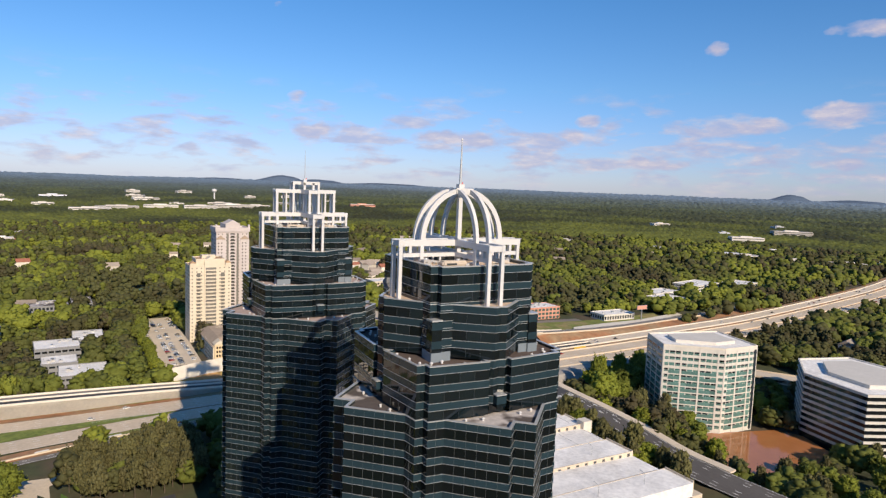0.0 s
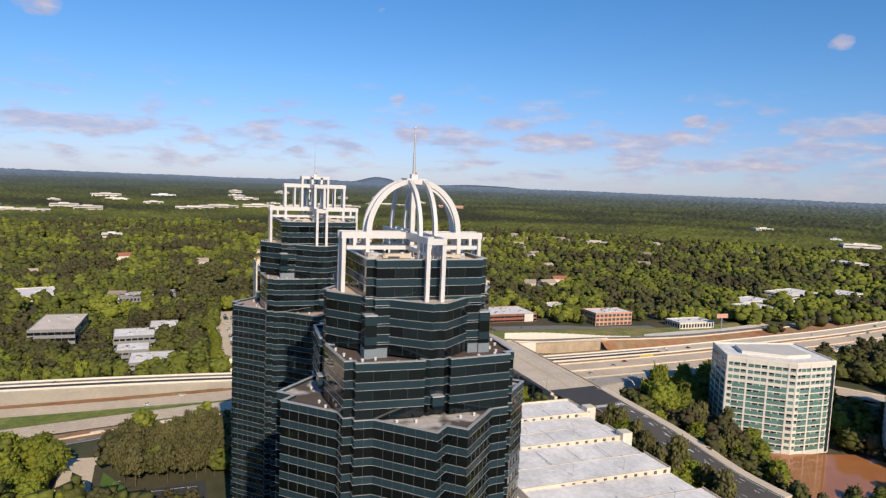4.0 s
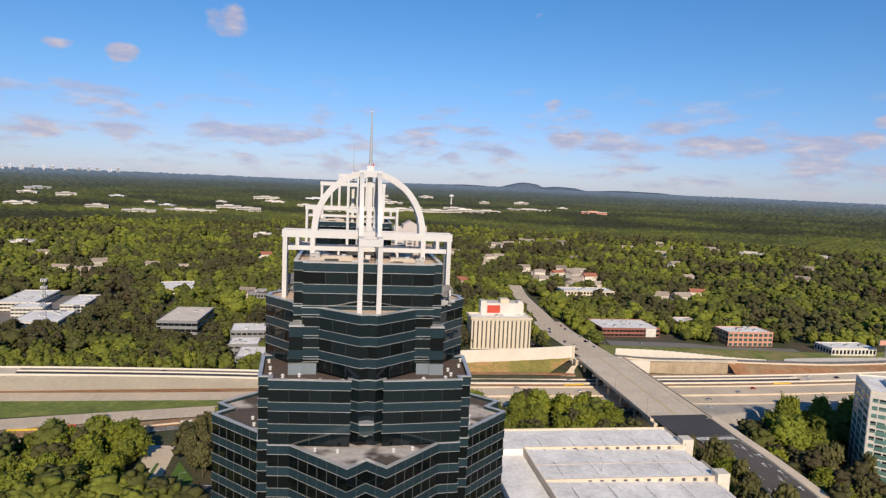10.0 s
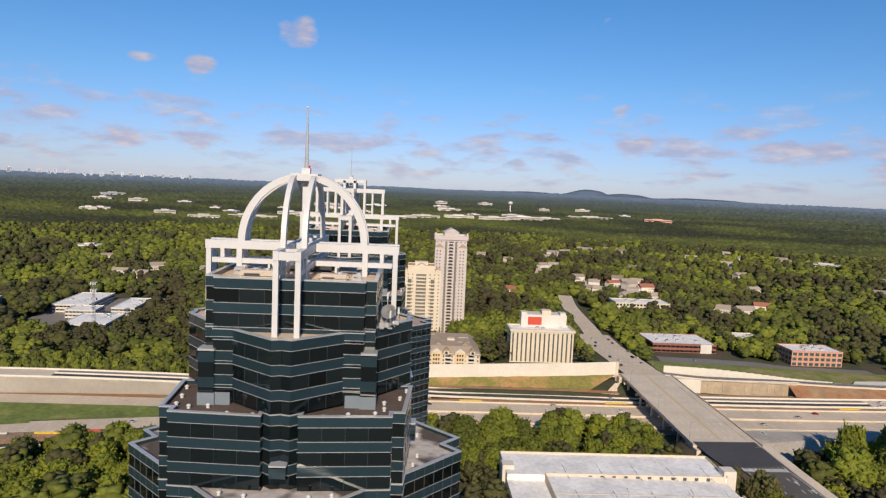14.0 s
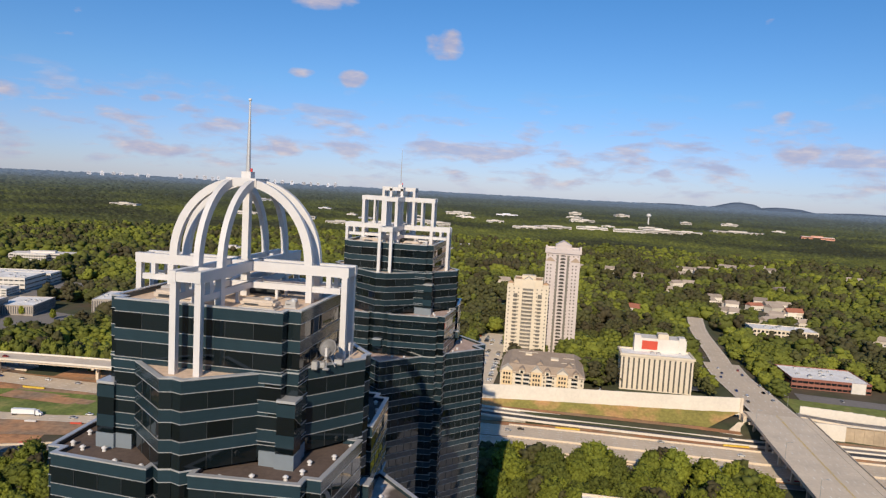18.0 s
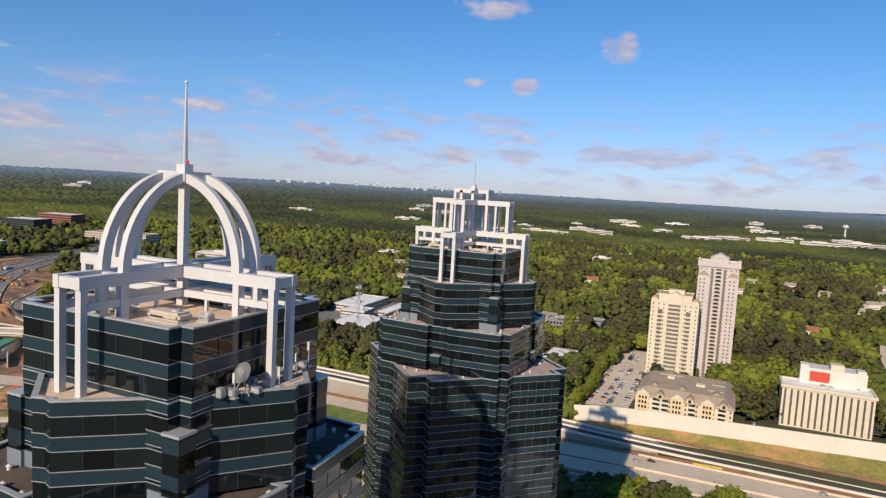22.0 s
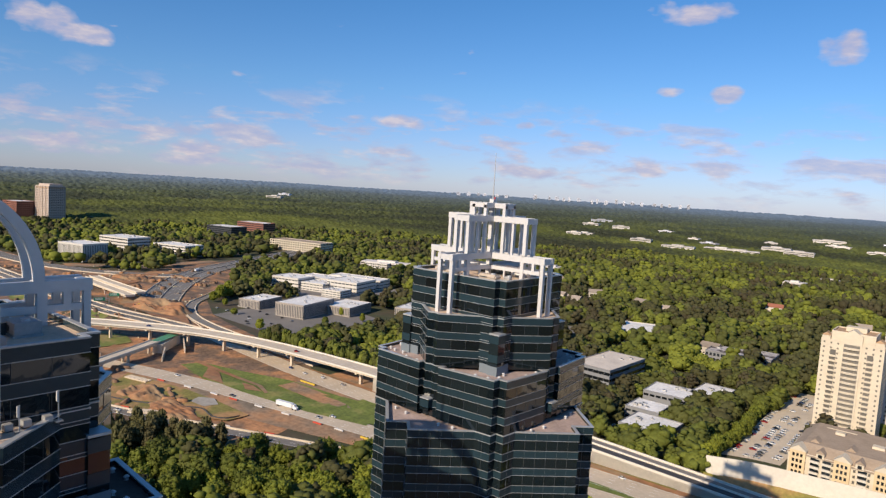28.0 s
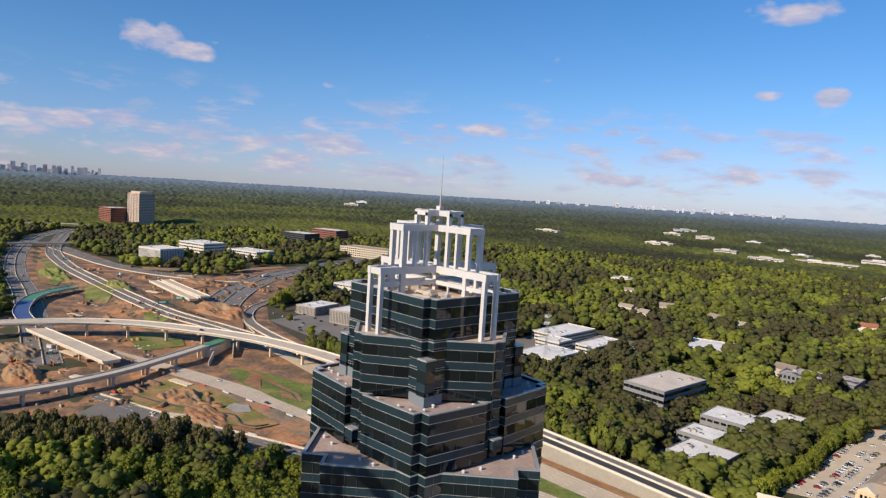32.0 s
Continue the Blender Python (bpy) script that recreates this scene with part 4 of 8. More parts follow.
def terrace_kit(tower):
    """Cabinets, cable trays and pole aerials beside the dishes."""
    cx, cy = tower.location.x, tower.location.y
    rng = random.Random(14)
    for k, (x, y) in enumerate(((-8.6, -14.9), (-7.4, -15.4), (-3.4, -15.2), (-2.2, -16.4), (3.4, -15.2), (5.2, -15.0), (7.4, -14.8), (-5.0, -17.2))):
        px, py, pz = turned((x, y, 127.7), 1)
        w, hh = rng.uniform(0.35, 0.7), rng.uniform(0.7, 1.5)
        cab = thing("equipment_cabinet", "grey metal equipment cabinet beside roof dishes", "cabinet", "roof cabinets", at=(cx + px, cy + py, pz), rz=rng.uniform(-8, 8))
        body = part("body", boxes((-w, w, -0.4, 0.4, 0.15, hh)), MACHINE, cab)
        part("door", boxes((-w + .06, w - .06, -0.43, -0.4, 0.22, hh - .06)), TRIM, body)
        part("plinth", boxes((-w, w, -0.4, 0.4, 0, 0.15)), MULLION, cab)
    for x, y, hh in ((-7.9, -16.3, 3.2), (-1.2, -17.6, 2.6), (4.2, -16.2, 3.0), (8.4, -15.2, 3.6)):
        px, py, pz = turned((x, y, 127.7), 1)
        pole = thing("pole_aerial", "thin grey pole aerial on the tower terrace", "aerial", "pole aerials", at=(cx + px, cy + py, pz))
        part("pole", boxes((-.05, .05, -.05, .05, 0, hh)), TRIM, pole)
        part("panel", boxes((-.16, .16, -.22, -.08, hh - 1.3, hh - .1)), WHITE, pole)
        part("foot", boxes((-.4, .4, -.4, .4, 0, .12)), MACHINE, pole)


def build_tower(name, label, x, y, roofs, crown, seed):
    tower = thing(name, label, "skyscraper", "pair of towers", at=(x, y, 0))
    rng = random.Random(seed)
    for (plan, z0, z1), roof in zip(TIERS, roofs):
        tier(tower, plan, z0, z1, z0 > 100, roof, rng)
    portal_frame(tower)
    crown(tower)
    corner_boxes(tower)
    return tower


queen = build_tower("office_tower", "dark teal glass tower with white domed arch crown", 84.1, 139.5, (ROOF_GREY, ROOF_BROWN, ROOF_TAN, ROOF_TAN), arch_crown, 1)
king = build_tower("office_tower", "dark teal glass tower with white stepped square crown", 81.6, 253.1, (ROOF_ROSE, ROOF_ROSE, ROOF_TAN, ROOF_TAN), stepped_crown, 2)
roof_things(queen, 3, True)
roof_things(king, 4, False)
terrace_kit(queen)
block_rect(40, 130, 95, 300)

# ---------------------------------------------------------------- roads


def build_road(name, key, mat, label, lanes=(), edge=True, barrier=None, up=0.0, barrier_from=None):
    line, width = LINES[key], ROADS[key][1]
    road = thing(name, label, "road", kind="structure")
    bm = ribbon(bmesh.new(), line, -width / 2, width / 2, up)
    for f in bm.faces:
        f.normal_update()
        if f.normal.z < 0:
            f.normal_flip()
    part("roadway", bm, mat, road)
    paint = bmesh.new()
    for off in lanes:
        dashes(paint, line, off, 0.28, 3.5, 8.0, up + 0.05)
    if edge:
        for off in (-width / 2 + 0.8, width / 2 - 0.8):
            ribbon(paint, line, off - 0.12, off + 0.12, up + 0.05)
    if len(paint.faces):
        for f in paint.faces:
            f.normal_update()
            if f.normal.z < 0:
                f.normal_flip()
        tagged(part("lane_marking", paint, PAINT, road), kind="stuff")
    else:
        paint.free()
    kept = line if barrier_from is None else line[line[:, 0] > barrier_from]
    for off in barrier or ():
        part("barrier", ribbon(bmesh.new(), kept, off - 0.35, off + 0.35, up - 0.4, up + 1.0), CONCRETE_WHITE if key == "north_carriageway" else CONCRETE, road, "pale concrete traffic barrier")
    return road


shoulder = LINES["main_lanes"][LINES["main_lanes"][:, 0] > -230]
bm = ribbon(bmesh.new(), shoulder, -34, 46, -0.28)
for f in bm.faces:
    f.normal_update()
    if f.normal.z < 0:
        f.normal_flip()
tagged(part("motorway_shoulder", bm, SHOULDER), "dusty concrete and clay shoulders of the motorway", "road shoulder", kind="structure")
build_road("main_carriageway_road", "main_lanes", LANES, "worn pale concrete motorway lanes", (-6, -2, 2, 6), barrier=(-10.2, 10.2), barrier_from=110)
build_road("south_carriageway_road", "south_lanes", LANES, "worn pale concrete motorway lanes beside a grass strip", (-5, -1.5, 2, 5.5), barrier=(-9.2,), barrier_from=70)
build_road("service_road", "service_lane", LANES_GREY, "grey slip road under construction", (0,), barrier=(4.6,))
build_road("approach_road", "bridge_road", AVENUE, "dark asphalt avenue leading to a bridge", (-8.5, -5, 5, 8.5), up=0.7)
build_road("approach_road", "bridge_head", ASPHALT, "dark asphalt crossing at the bridge end", (), edge=False, up=0.5)
build_road("north_avenue_road", "north_road", LANES, "grey six-lane avenue climbing through woods", (-12, -8, -4, 4, 8, 12))
build_road("north_avenue_road", "north_road_far", LANES, "grey avenue narrowing into woods", (-7, -3.5, 3.5, 7))
build_road("west_motorway_road", "west_wide", LANES_GREY, "wide grey motorway with many lanes", (-18, -14, -10, -6, 6, 10, 14, 18), barrier=(0, -23, 23))
build_road("diagonal_road", "diagonal", LANES_GREY, "pale concrete motorway crossing the interchange", (-7, -3, 3, 7), barrier=(-12.2, 12.2, 0))
build_road("ramp_road", "curved_ramp", ASPHALT_OLD, "curved ramp with white barriers", (), barrier=(-5.6, 5.6))
build_road("far_west_road", "interstate_west", LANES_GREY, "grey motorway running west", (-10, -6, 6, 10), barrier=(0, 14))
build_road("link_road", "west_link", LANES_GREY, "grey link lanes through the interchange", (-10, -6, -2, 2, 6, 10), barrier=(-15,))
build_road("slip_road", "slip_ramp", LANES_GREY, "grey slip road beside a tan retaining wall", (0,), barrier=(-5.6,))
nc = build_road("north_carriageway_road", "north_carriageway", CONCRETE, "new elevated concrete carriageway", (-4, 0, 4), barrier=(-8.8, 8.8))

# girders, piers and retaining walls under the raised carriageway
RAISED = LINES["north_carriageway"]
high = RAISED[(RAISED[:, 0] < -168)]
part("deck_girder", ribbon(bmesh.new(), high, -7.4, 7.4, -2.2, -0.35), CONCRETE, nc)
for k in range(0, len(high), 6):
    px, py, pz = high[k]
    g = h(px, py)
    if abs(py - 454) < 14 and px > -260:
        continue
    part("pier", boxes((px - 1.1, px + 1.1, py - 1.1, py + 1.1, g - 1, pz - 3.4)), CONCRETE, nc)
    n2 = normals2(high)[k]
    part("pier_cap", beam(bmesh.new(), (px - n2[0] * 7, py - n2[1] * 7, pz - 2.8), (px + n2[0] * 7, py + n2[1] * 7, pz - 2.8), 2.0, 1.3), CONCRETE, nc)
banked = RAISED[(RAISED[:, 0] >= -173) & (RAISED[:, 0] < 125)]
for off in (-8.6, 8.6):
    side = banked.copy()
    n2 = normals2(banked)
    bm = bmesh.new()
    lo = [bm.verts.new((p[0] + n[0] * off, p[1] + n[1] * off, h(p[0], p[1]) - 2)) for p, n in zip(banked, n2)]
    hi = [bm.verts.new((p[0] + n[0] * off, p[1] + n[1] * off, p[2] - 0.1)) for p, n in zip(banked, n2)]
    for k in range(len(lo) - 1):
        bm.faces.new((lo[k], lo[k + 1], hi[k + 1], hi[k]))
    bmesh.ops.solidify(bm, geom=bm.faces[:], thickness=0.6)
    part("retaining_wall", bm, CONCRETE_WHITE, nc, "tall white concrete retaining wall")

# the road bridge over the motorway
bridge = thing("road_bridge", "long pale concrete road bridge over the motorway", "bridge", kind="structure")
bridge_line = path_dense([(287, 372, 13), (287.5, 420, 13.2), (288.5, 470, 13), (290, 515, 12.6)])
part("deck", ribbon(bmesh.new(), bridge_line, -20.5, 20.5, -0.9, 0.05), CONCRETE, bridge)
for off in (-16, -9.6, -3.2, 3.2, 9.6, 16):
    part("girder", ribbon(bmesh.new(), bridge_line, off - 0.5, off + 0.5, -2.8, -0.9), CONCRETE, bridge)
for off in (-20.3, 20.3):
    part("parapet", ribbon(bmesh.new(), bridge_line, off - 0.2, off + 0.2, 0.0, 1.1), CONCRETE, bridge)
for off in (-15.5, 15.5):
    part("pavement_strip", ribbon(bmesh.new(), bridge_line, min(off, off * 1.29), max(off, off * 1.29), 0.05, 0.25), CONCRETE, bridge)
bm = bmesh.new()
for off in (-12, -8, -4, 4, 8, 12):
    dashes(bm, bridge_line, off, 0.25, 3.5, 8, 0.1)
tagged(part("lane_marking", bm, PAINT, bridge), kind="stuff")
bm = bmesh.new()
for off in (-0.35, 0.35):
    ribbon(bm, bridge_line, off - 0.12, off + 0.12, 0.1)
part("centre_line", bm, YELLOW, bridge)
for py in (405, 428, 450, 473, 500):
    for px in (272, 280, 288, 296, 304):
        part("column", boxes((px - 0.7, px + 0.7, py - 0.7, py + 0.7, 0, 10.0)), CONCRETE, bridge)
    part("bent_cap", boxes((268, 308, py - 1, py + 1, 9.2, 10.6)), CONCRETE, bridge)
for y0, y1 in ((368, 384), (508, 520)):
    part("abutment", boxes((267, 308.5, y0, y1, 0, 12.0)), CONCRETE, bridge)

bm = bmesh.new()
for k in range(16):
    x = 281 + k * 1.5
    box(bm, x, x + 0.7, 341.5, 345, 12.15, 12.3)
tagged(part("crosswalk_marking", bm, PAINT), "white zebra crossing on dark asphalt", "road marking", kind="structure")
kerb = path_dense([(315, 222, 3.6), (311.5, 250, 5), (312.5, 285, 7.8), (311.5, 318, 10), (309.5, 345, 11.6), (308.5, 372, 13)])
tagged(part("pavement", ribbon(bmesh.new(), kerb, -3.0, 3.0, -0.3, 0.9), CONCRETE), "pale concrete pavement along the avenue", "pavement", kind="structure")

# noise wall in front of the flats
screen_wall = thing("noise_wall", "long cream concrete noise wall above a grass bank", "wall", kind="structure")
wall_line = path_dense([(62, 505, 5), (66, 500, 5.2), (96, 505, 7.3), (165, 511, 8.8), (225, 514, 10.4), (267, 516, 12.2)], 5)
for a, b in zip(wall_line, wall_line[1:]):
    part("wall_panel", beam(bmesh.new(), (a[0], a[1], a[2] + 4.0), (b[0], b[1], b[2] + 4.0), 0.4, 12.0), CONCRETE_WHITE, screen_wall)
part("end_post", boxes((266.4, 268.2, 515, 517, 0, 22.6)), CONCRETE, screen_wall)
bm = bmesh.new()
upper_edge = wall_line[2:]
n_ = len(upper_edge)
rows = [[bm.verts.new((p[0] * (1 - s) + (62 + 180 * k / n_) * s, p[1] * (1 - s) + 498.2 * s, p[2] * (1 - s) + (1.6 + 1.2 * (k < 4)) * s + 0.5 * noise.noise((k * .7, s * 6, 0)))) for s in (0, .25, .5, .75, 1)] for k, p in enumerate(upper_edge)]
for r0, r1 in zip(rows, rows[1:]):
    for k in range(4):
        bm.faces.new((r0[k + 1], r1[k + 1], r1[k], r0[k]))
tagged(part("grass_bank", bm, GRASS, smooth=True), "dry grass bank below the noise wall", "grass bank", kind="structure")
bm = bmesh.new()
v = [bm.verts.new(p) for p in ((254, 498.8, 2.1), (269, 498.8, 2.1), (269, 508.0, 7.6), (264, 508.0, 7.6))]
bm.faces.new(v)
tagged(part("slope_paving", bm, CONCRETE), "pale concrete slope paving under the bridge end", "slope paving", kind="structure")

patch("bank_foot", [(62, 495.8), (160, 495.6), (264, 495.6), (264, 501), (160, 500.5), (62, 500.5)], DIRT, "orange clay at the foot of the grass bank", "bare earth", 0.35, cuts=5)
patch("median_grass", [(-160, 411), (-110, 418), (-51, 428), (8, 438), (46, 443), (60, 444.5), (60, 446.5), (46, 447.5), (-56, 446.8), (-123, 447), (-160, 447)], GREENBANK, "strip of long grass between the carriageways", "grass strip", 0.62, cuts=5)
patch("verge_grass", [(11.5, 420), (41, 425), (75, 429), (75, 426), (40, 416.5), (13, 411)], MOTTLED, "green verge beside the slip road", "grass strip", 0.62)
patch("verge_clay", [(-62, 402), (-18, 413.5), (10, 417), (12, 409), (-7, 404), (-60, 393)], DIRT, "red clay verge beside the slip road", "bare earth", 0.62)
patch("west_slope_grass", [(-322, 396), (-273, 387), (-222, 393), (-165, 412), (-165, 440), (-230, 436), (-318, 412)], GREENBANK, "green grass slope below the flyover", "grass bank", 0.4)
patch("interchange_earth", [(-1250, 395), (-960, 372), (-600, 300), (-420, 300), (-230, 360), (-200, 440), (-260, 478), (-480, 520), (-560, 560), (-640, 640), (-760, 730), (-850, 860), (-880, 860), (-860, 690), (-800, 600), (-880, 540), (-1000, 515), (-1250, 500)], SITE, "graded tan and orange earth of a construction site", "bare earth", 0.12, cuts=7)
patch("interchange_dirt", [(-560, 235), (-300, 235), (-230, 300), (-140, 345), (-150, 375), (-250, 372), (-330, 350), (-420, 440), (-520, 460), (-640, 420), (-700, 360)], SITE, "orange clay of a road construction site", "bare earth", 0.05)
patch("clay_bank", [(-250, 465.5), (-130, 464.6), (60, 466.5), (150, 471.5), (262, 471.5), (262, 478), (150, 478), (60, 472.5), (-130, 470), (-250, 468)], DIRT, "orange clay verge", "bare earth", 0.5)
patch("wall_foot_grass", [(-100, 469.2), (-20, 469.4), (60, 471), (60, 473), (-20, 471.2), (-100, 470.6)], GRASS, "dry grass at the foot of the retaining wall", "grass strip", 0.75)
bm = bmesh.new()
for (x0, ya, za), (x1, yb, zb) in zip([(404, 514.2, 8.6), (440, 514.6, 7.2), (480, 516, 6.2), (520, 518.5, 5.2), (570, 524, 4.6), (620, 531.5, 4.4), (720, 544.5, 4.4), (860, 572.5, 5.4)], [(440, 514.6, 7.2), (480, 516, 6.2), (520, 518.5, 5.2), (570, 524, 4.6), (620, 531.5, 4.4), (720, 544.5, 4.4), (860, 572.5, 5.4), (1000, 600, 6)]):
    lo = [bm.verts.new((x, yy - 14, 1.6 + max(0, (x - 600) * .008))) for x, yy in ((x0, ya), (x1, yb))]
    mid = [bm.verts.new((x, yy - 6, (zz + 2) * .58)) for x, yy, zz in ((x0, ya, za), (x1, yb, zb))]
    hi = [bm.verts.new((x, yy + 1, zz)) for x, yy, zz in ((x0, ya, za), (x1, yb, zb))]
    bm.faces.new((lo[0], lo[1], mid[1], mid[0]))
    bm.faces.new((mid[0], mid[1], hi[1], hi[0]))
bmesh.ops.remove_doubles(bm, verts=bm.verts[:], dist=0.01)
tagged(part("clay_bank", bm, DIRT, smooth=True), "orange clay bank below the slip road", "bare earth", kind="structure")
patch("concrete_apron", [(470, 534), (560, 540), (660, 552), (660, 562), (560, 552), (480, 545)], CONCRETE_WHITE, "pale concrete apron beside the slip road", "apron", 2.4)
patch("lot_verge", [(330, 566), (420, 560), (520, 556), (520, 566), (425, 574), (335, 578)], MOTTLED, "narrow grass verge before a parking lot", "grass strip", 0.7)
patch("construction_lot", [(312, 385), (420, 400), (470, 420), (470, 432), (312, 430)], GRAVEL, "pale gravel construction lot beside the motorway", "gravel lot", 1.3, cuts=5)

# ---------------------------------------------------------------- buildings


def facade_block(b, w, d, z0, z1, floors, wall, glass, bay=3.6, win=(0.62, 0.55), sides="flr", roof=ROOF_WHITE, pane_name="glazing", every=True, parapet=0.9):
    """Walls, roof and windows of a box-shaped block around the thing's own origin."""
    part("wall", boxes((-w / 2, w / 2, -d / 2, d / 2, z0, z1)), wall, b)
    part("parapet", ring(bmesh.new(), [(-w / 2 - .1, -d / 2 - .1), (w / 2 + .1, -d / 2 - .1), (w / 2 + .1, d / 2 + .1), (-w / 2 - .1, d / 2 + .1)], [(-w / 2 + .4, -d / 2 + .4), (w / 2 - .4, -d / 2 + .4), (w / 2 - .4, d / 2 - .4), (-w / 2 + .4, d / 2 - .4)], z1 - 0.2, z1 + parapet), wall, b)
    part("roof", boxes((-w / 2 + .3, w / 2 - .3, -d / 2 + .3, d / 2 - .3, z1, z1 + 0.25)), roof, b)
    fh = (z1 - z0) / floors
    glazing = bmesh.new()
    for s in sides:
        length = w if s in "fb" else d
        n = max(1, round(length / bay))
        step = length / n
        for f in range(floors):
            z = z0 + fh * (f + 0.5)
            for k in range(n):
                u = -length / 2 + (k + 0.5) * step
                a, c = u - step * win[0] / 2, u + step * win[0] / 2
                lo, hi = z - fh * win[1] / 2, z + fh * win[1] / 2
                if s in "fb":
                    y = -d / 2 if s == "f" else d / 2
                    box(glazing, a, c, y - 0.06, y + 0.06, lo, hi)
                else:
                    x = -w / 2 if s == "l" else w / 2
                    box(glazing, x - 0.06, x + 0.06, a, c, lo, hi)
    glazed = part(pane_name, glazing, glass, b, "many small dark windows")
    tagged(glazed, kind="stuff")


def roof_units(b, w, d, z, n, seed):
    rng = random.Random(seed)
    for k in range(n):
        x, y = rng.uniform(-w * .36, w * .36), rng.uniform(-d * .36, d * .36)
        s = rng.uniform(0.8, 2.2)
        top_ = z + rng.uniform(0.8, 1.8)
        unit = part("roof_unit", boxes((x - s, x + s, y - s * .7, y + s * .7, z, top_)), rng.choice((TRIM, MACHINE)), b)
        part("fan_cover", boxes((x - s * .5, x + s * .3, y - s * .4, y + s * .4, top_, top_ + .25)), MULLION, unit)


def building(name, label, category, x, y, w, d, z0, z1, floors, wall, glass, rz=0.0, bay=3.6, win=(0.62, 0.55), sides="flr", roof=ROOF_WHITE, units=4, group="", foot=6.0):
    b = thing(name, label, category, group, at=(x, y, 0), rz=rz)
    if foot:
        part("plinth", boxes((-w / 2 + .2, w / 2 - .2, -d / 2 + .2, d / 2 - .2, z0 - foot, z0 + .1)), wall, b)
    facade_block(b, w, d, z0, z1, floors, wall, glass, bay, win, sides, roof)
    roof_units(b, w, d, z1 + 0.25, units, int(abs(x) + abs(y)))
    c, s = math.cos(radians(rz)), math.sin(radians(rz))
    m = 5
    block_poly([(x + c * px - s * py, y + s * px + c * py) for px, py in ((-w / 2 - m, -d / 2 - m), (w / 2 + m, -d / 2 - m), (w / 2 + m, d / 2 + m), (-w / 2 - m, d / 2 + m))])
    return b


CREAM = material("cream_render", (0.62, 0.535, 0.41), 0.9, 0, 0.1, 0.4, 0.08)
GREYPINK = material("pale_grey_render", (0.52, 0.455, 0.43), 0.9, 0, 0.1, 0.4, 0.08)
TAUPE = material("taupe_shingles", (0.36, 0.275, 0.20), 0.95, 0, 0.2, 0.9, 0.15)
TERRA = material("terracotta_band", (0.45, 0.29, 0.17), 0.9, 0, 0.15, 0.5)
BRICK = material("red_brown_brick", (0.25, 0.10, 0.07), 0.9, 0, 0.2, 0.8)
PINKWALL = material("salmon_render", (0.56, 0.27, 0.19), 0.9, 0, 0.12, 0.5)
STONE = material("pale_stone_cladding", (0.60, 0.56, 0.50), 0.8, 0, 0.1, 0.5, 0.1)
FINS = material("taupe_concrete_fins", (0.36, 0.315, 0.27), 0.85, 0, 0.12, 0.5)
DARKWALL = material("dark_cladding", (0.06, 0.06, 0.065), 0.6, 0, 0.2, 0.5)
GREYWALL = material("mid_grey_render", (0.22, 0.22, 0.225), 0.85, 0, 0.12, 0.5)
OFFGLASS = wavy_glass("office_window_glass", (0.016, 0.02, 0.024), 0.06, 0.1, 0.5, 1.45)
GREENGLASS = wavy_glass("green_office_glass", (0.075, 0.16, 0.14), 0.08, 0.15)
FLATGLASS = wavy_glass("flat_window_glass", (0.12, 0.11, 0.095), 0.15, 0.0)
SANDSTONE = material("pale_rose_stone", (0.50, 0.40, 0.335), 0.9, 0, 0.12, 0.3, 0.05)
COURT = material("green_hard_court", (0.10, 0.22, 0.20), 0.8, 0, 0.12, 0.3, 0.03)
GREENPANEL = material("green_spandrel_glass", (0.105, 0.195, 0.175), 0.25, 0, 0.12, 0.4, 0.1, per_object=0.2)
RED = material("red_panel", (0.50, 0.06, 0.03), 0.7, 0, 0.1)

# parking deck with pale roof and sunken ramps
deck = thing("parking_deck", "large parking deck with pale concrete roof and stair towers", "parking deck")
part("lower_floors", boxes((152, 257, 196, 335, -6, 15.0)), CONCRETE, deck)
for y0, y1, x0, x1 in ((311, 335, 152, 256), (275, 292, 170, 254), (234, 253, 170, 250), (196, 213, 170, 250)):
    part("roof_slab", boxes((x0, x1, y0, y1, 14, 21.6)), ROOF_WHITE, deck, "pale stained concrete roof slab")
    part("parapet", boxes((x1, x1 + 0.4, y0, y1, 17, 22.6)), CONCRETE, deck)
part("parapet", boxes((152, 256.4, 334.7, 335.1, 17, 22.6)), CONCRETE, deck)
for y0, y1, x1 in ((292, 311, 255), (253, 275, 252), (213, 234, 250)):
    bm = bmesh.new()
    v = [bm.verts.new((x, y, z - drop)) for drop in (0.6, 0.0) for x, y, z in ((170, y0, 21.58), (x1, y0, 20.0), (x1, y1, 20.0), (170, y1, 21.58))]
    for f in ((3, 2, 1, 0), (4, 5, 6, 7), (0, 1, 5, 4), (1, 2, 6, 5), (2, 3, 7, 6), (3, 0, 4, 7)):
        bm.faces.new([v[k] for k in f])
    part("ramp", bm, ROOF_WHITE, deck, "sloping pale concrete ramp")
    part("parapet", boxes((170, x1, y1 - 0.35, y1 + 0.05, 18.2, 22.5)), CONCRETE, deck)
    part("parapet", boxes((170, x1, y0 - 0.05, y0 + 0.3, 18.2, 21.75)), CONCRETE, deck)
    # solid dark panels on the parapet stand in for shade inside its slots
    for k in range(11):
        x = 190 + k * 5.6
        part("opening", boxes((x, x + 1.7, y1 - 0.42, y1 - 0.3, 21.2 - 0.1 * k, 21.75)), DARKWALL, deck)
part("parapet", boxes((169.6, 170, 196, 311, 17, 22.3)), CONCRETE, deck)
for k in range(5):
    for j in range(4):
        x, y = 180 + k * 17, 315 + (j - 2) * 27
        part("joint", boxes((x, x + 0.25, max(197, y - 8), min(334, y + 8), 21.6, 21.63)), LANES_GREY, deck)
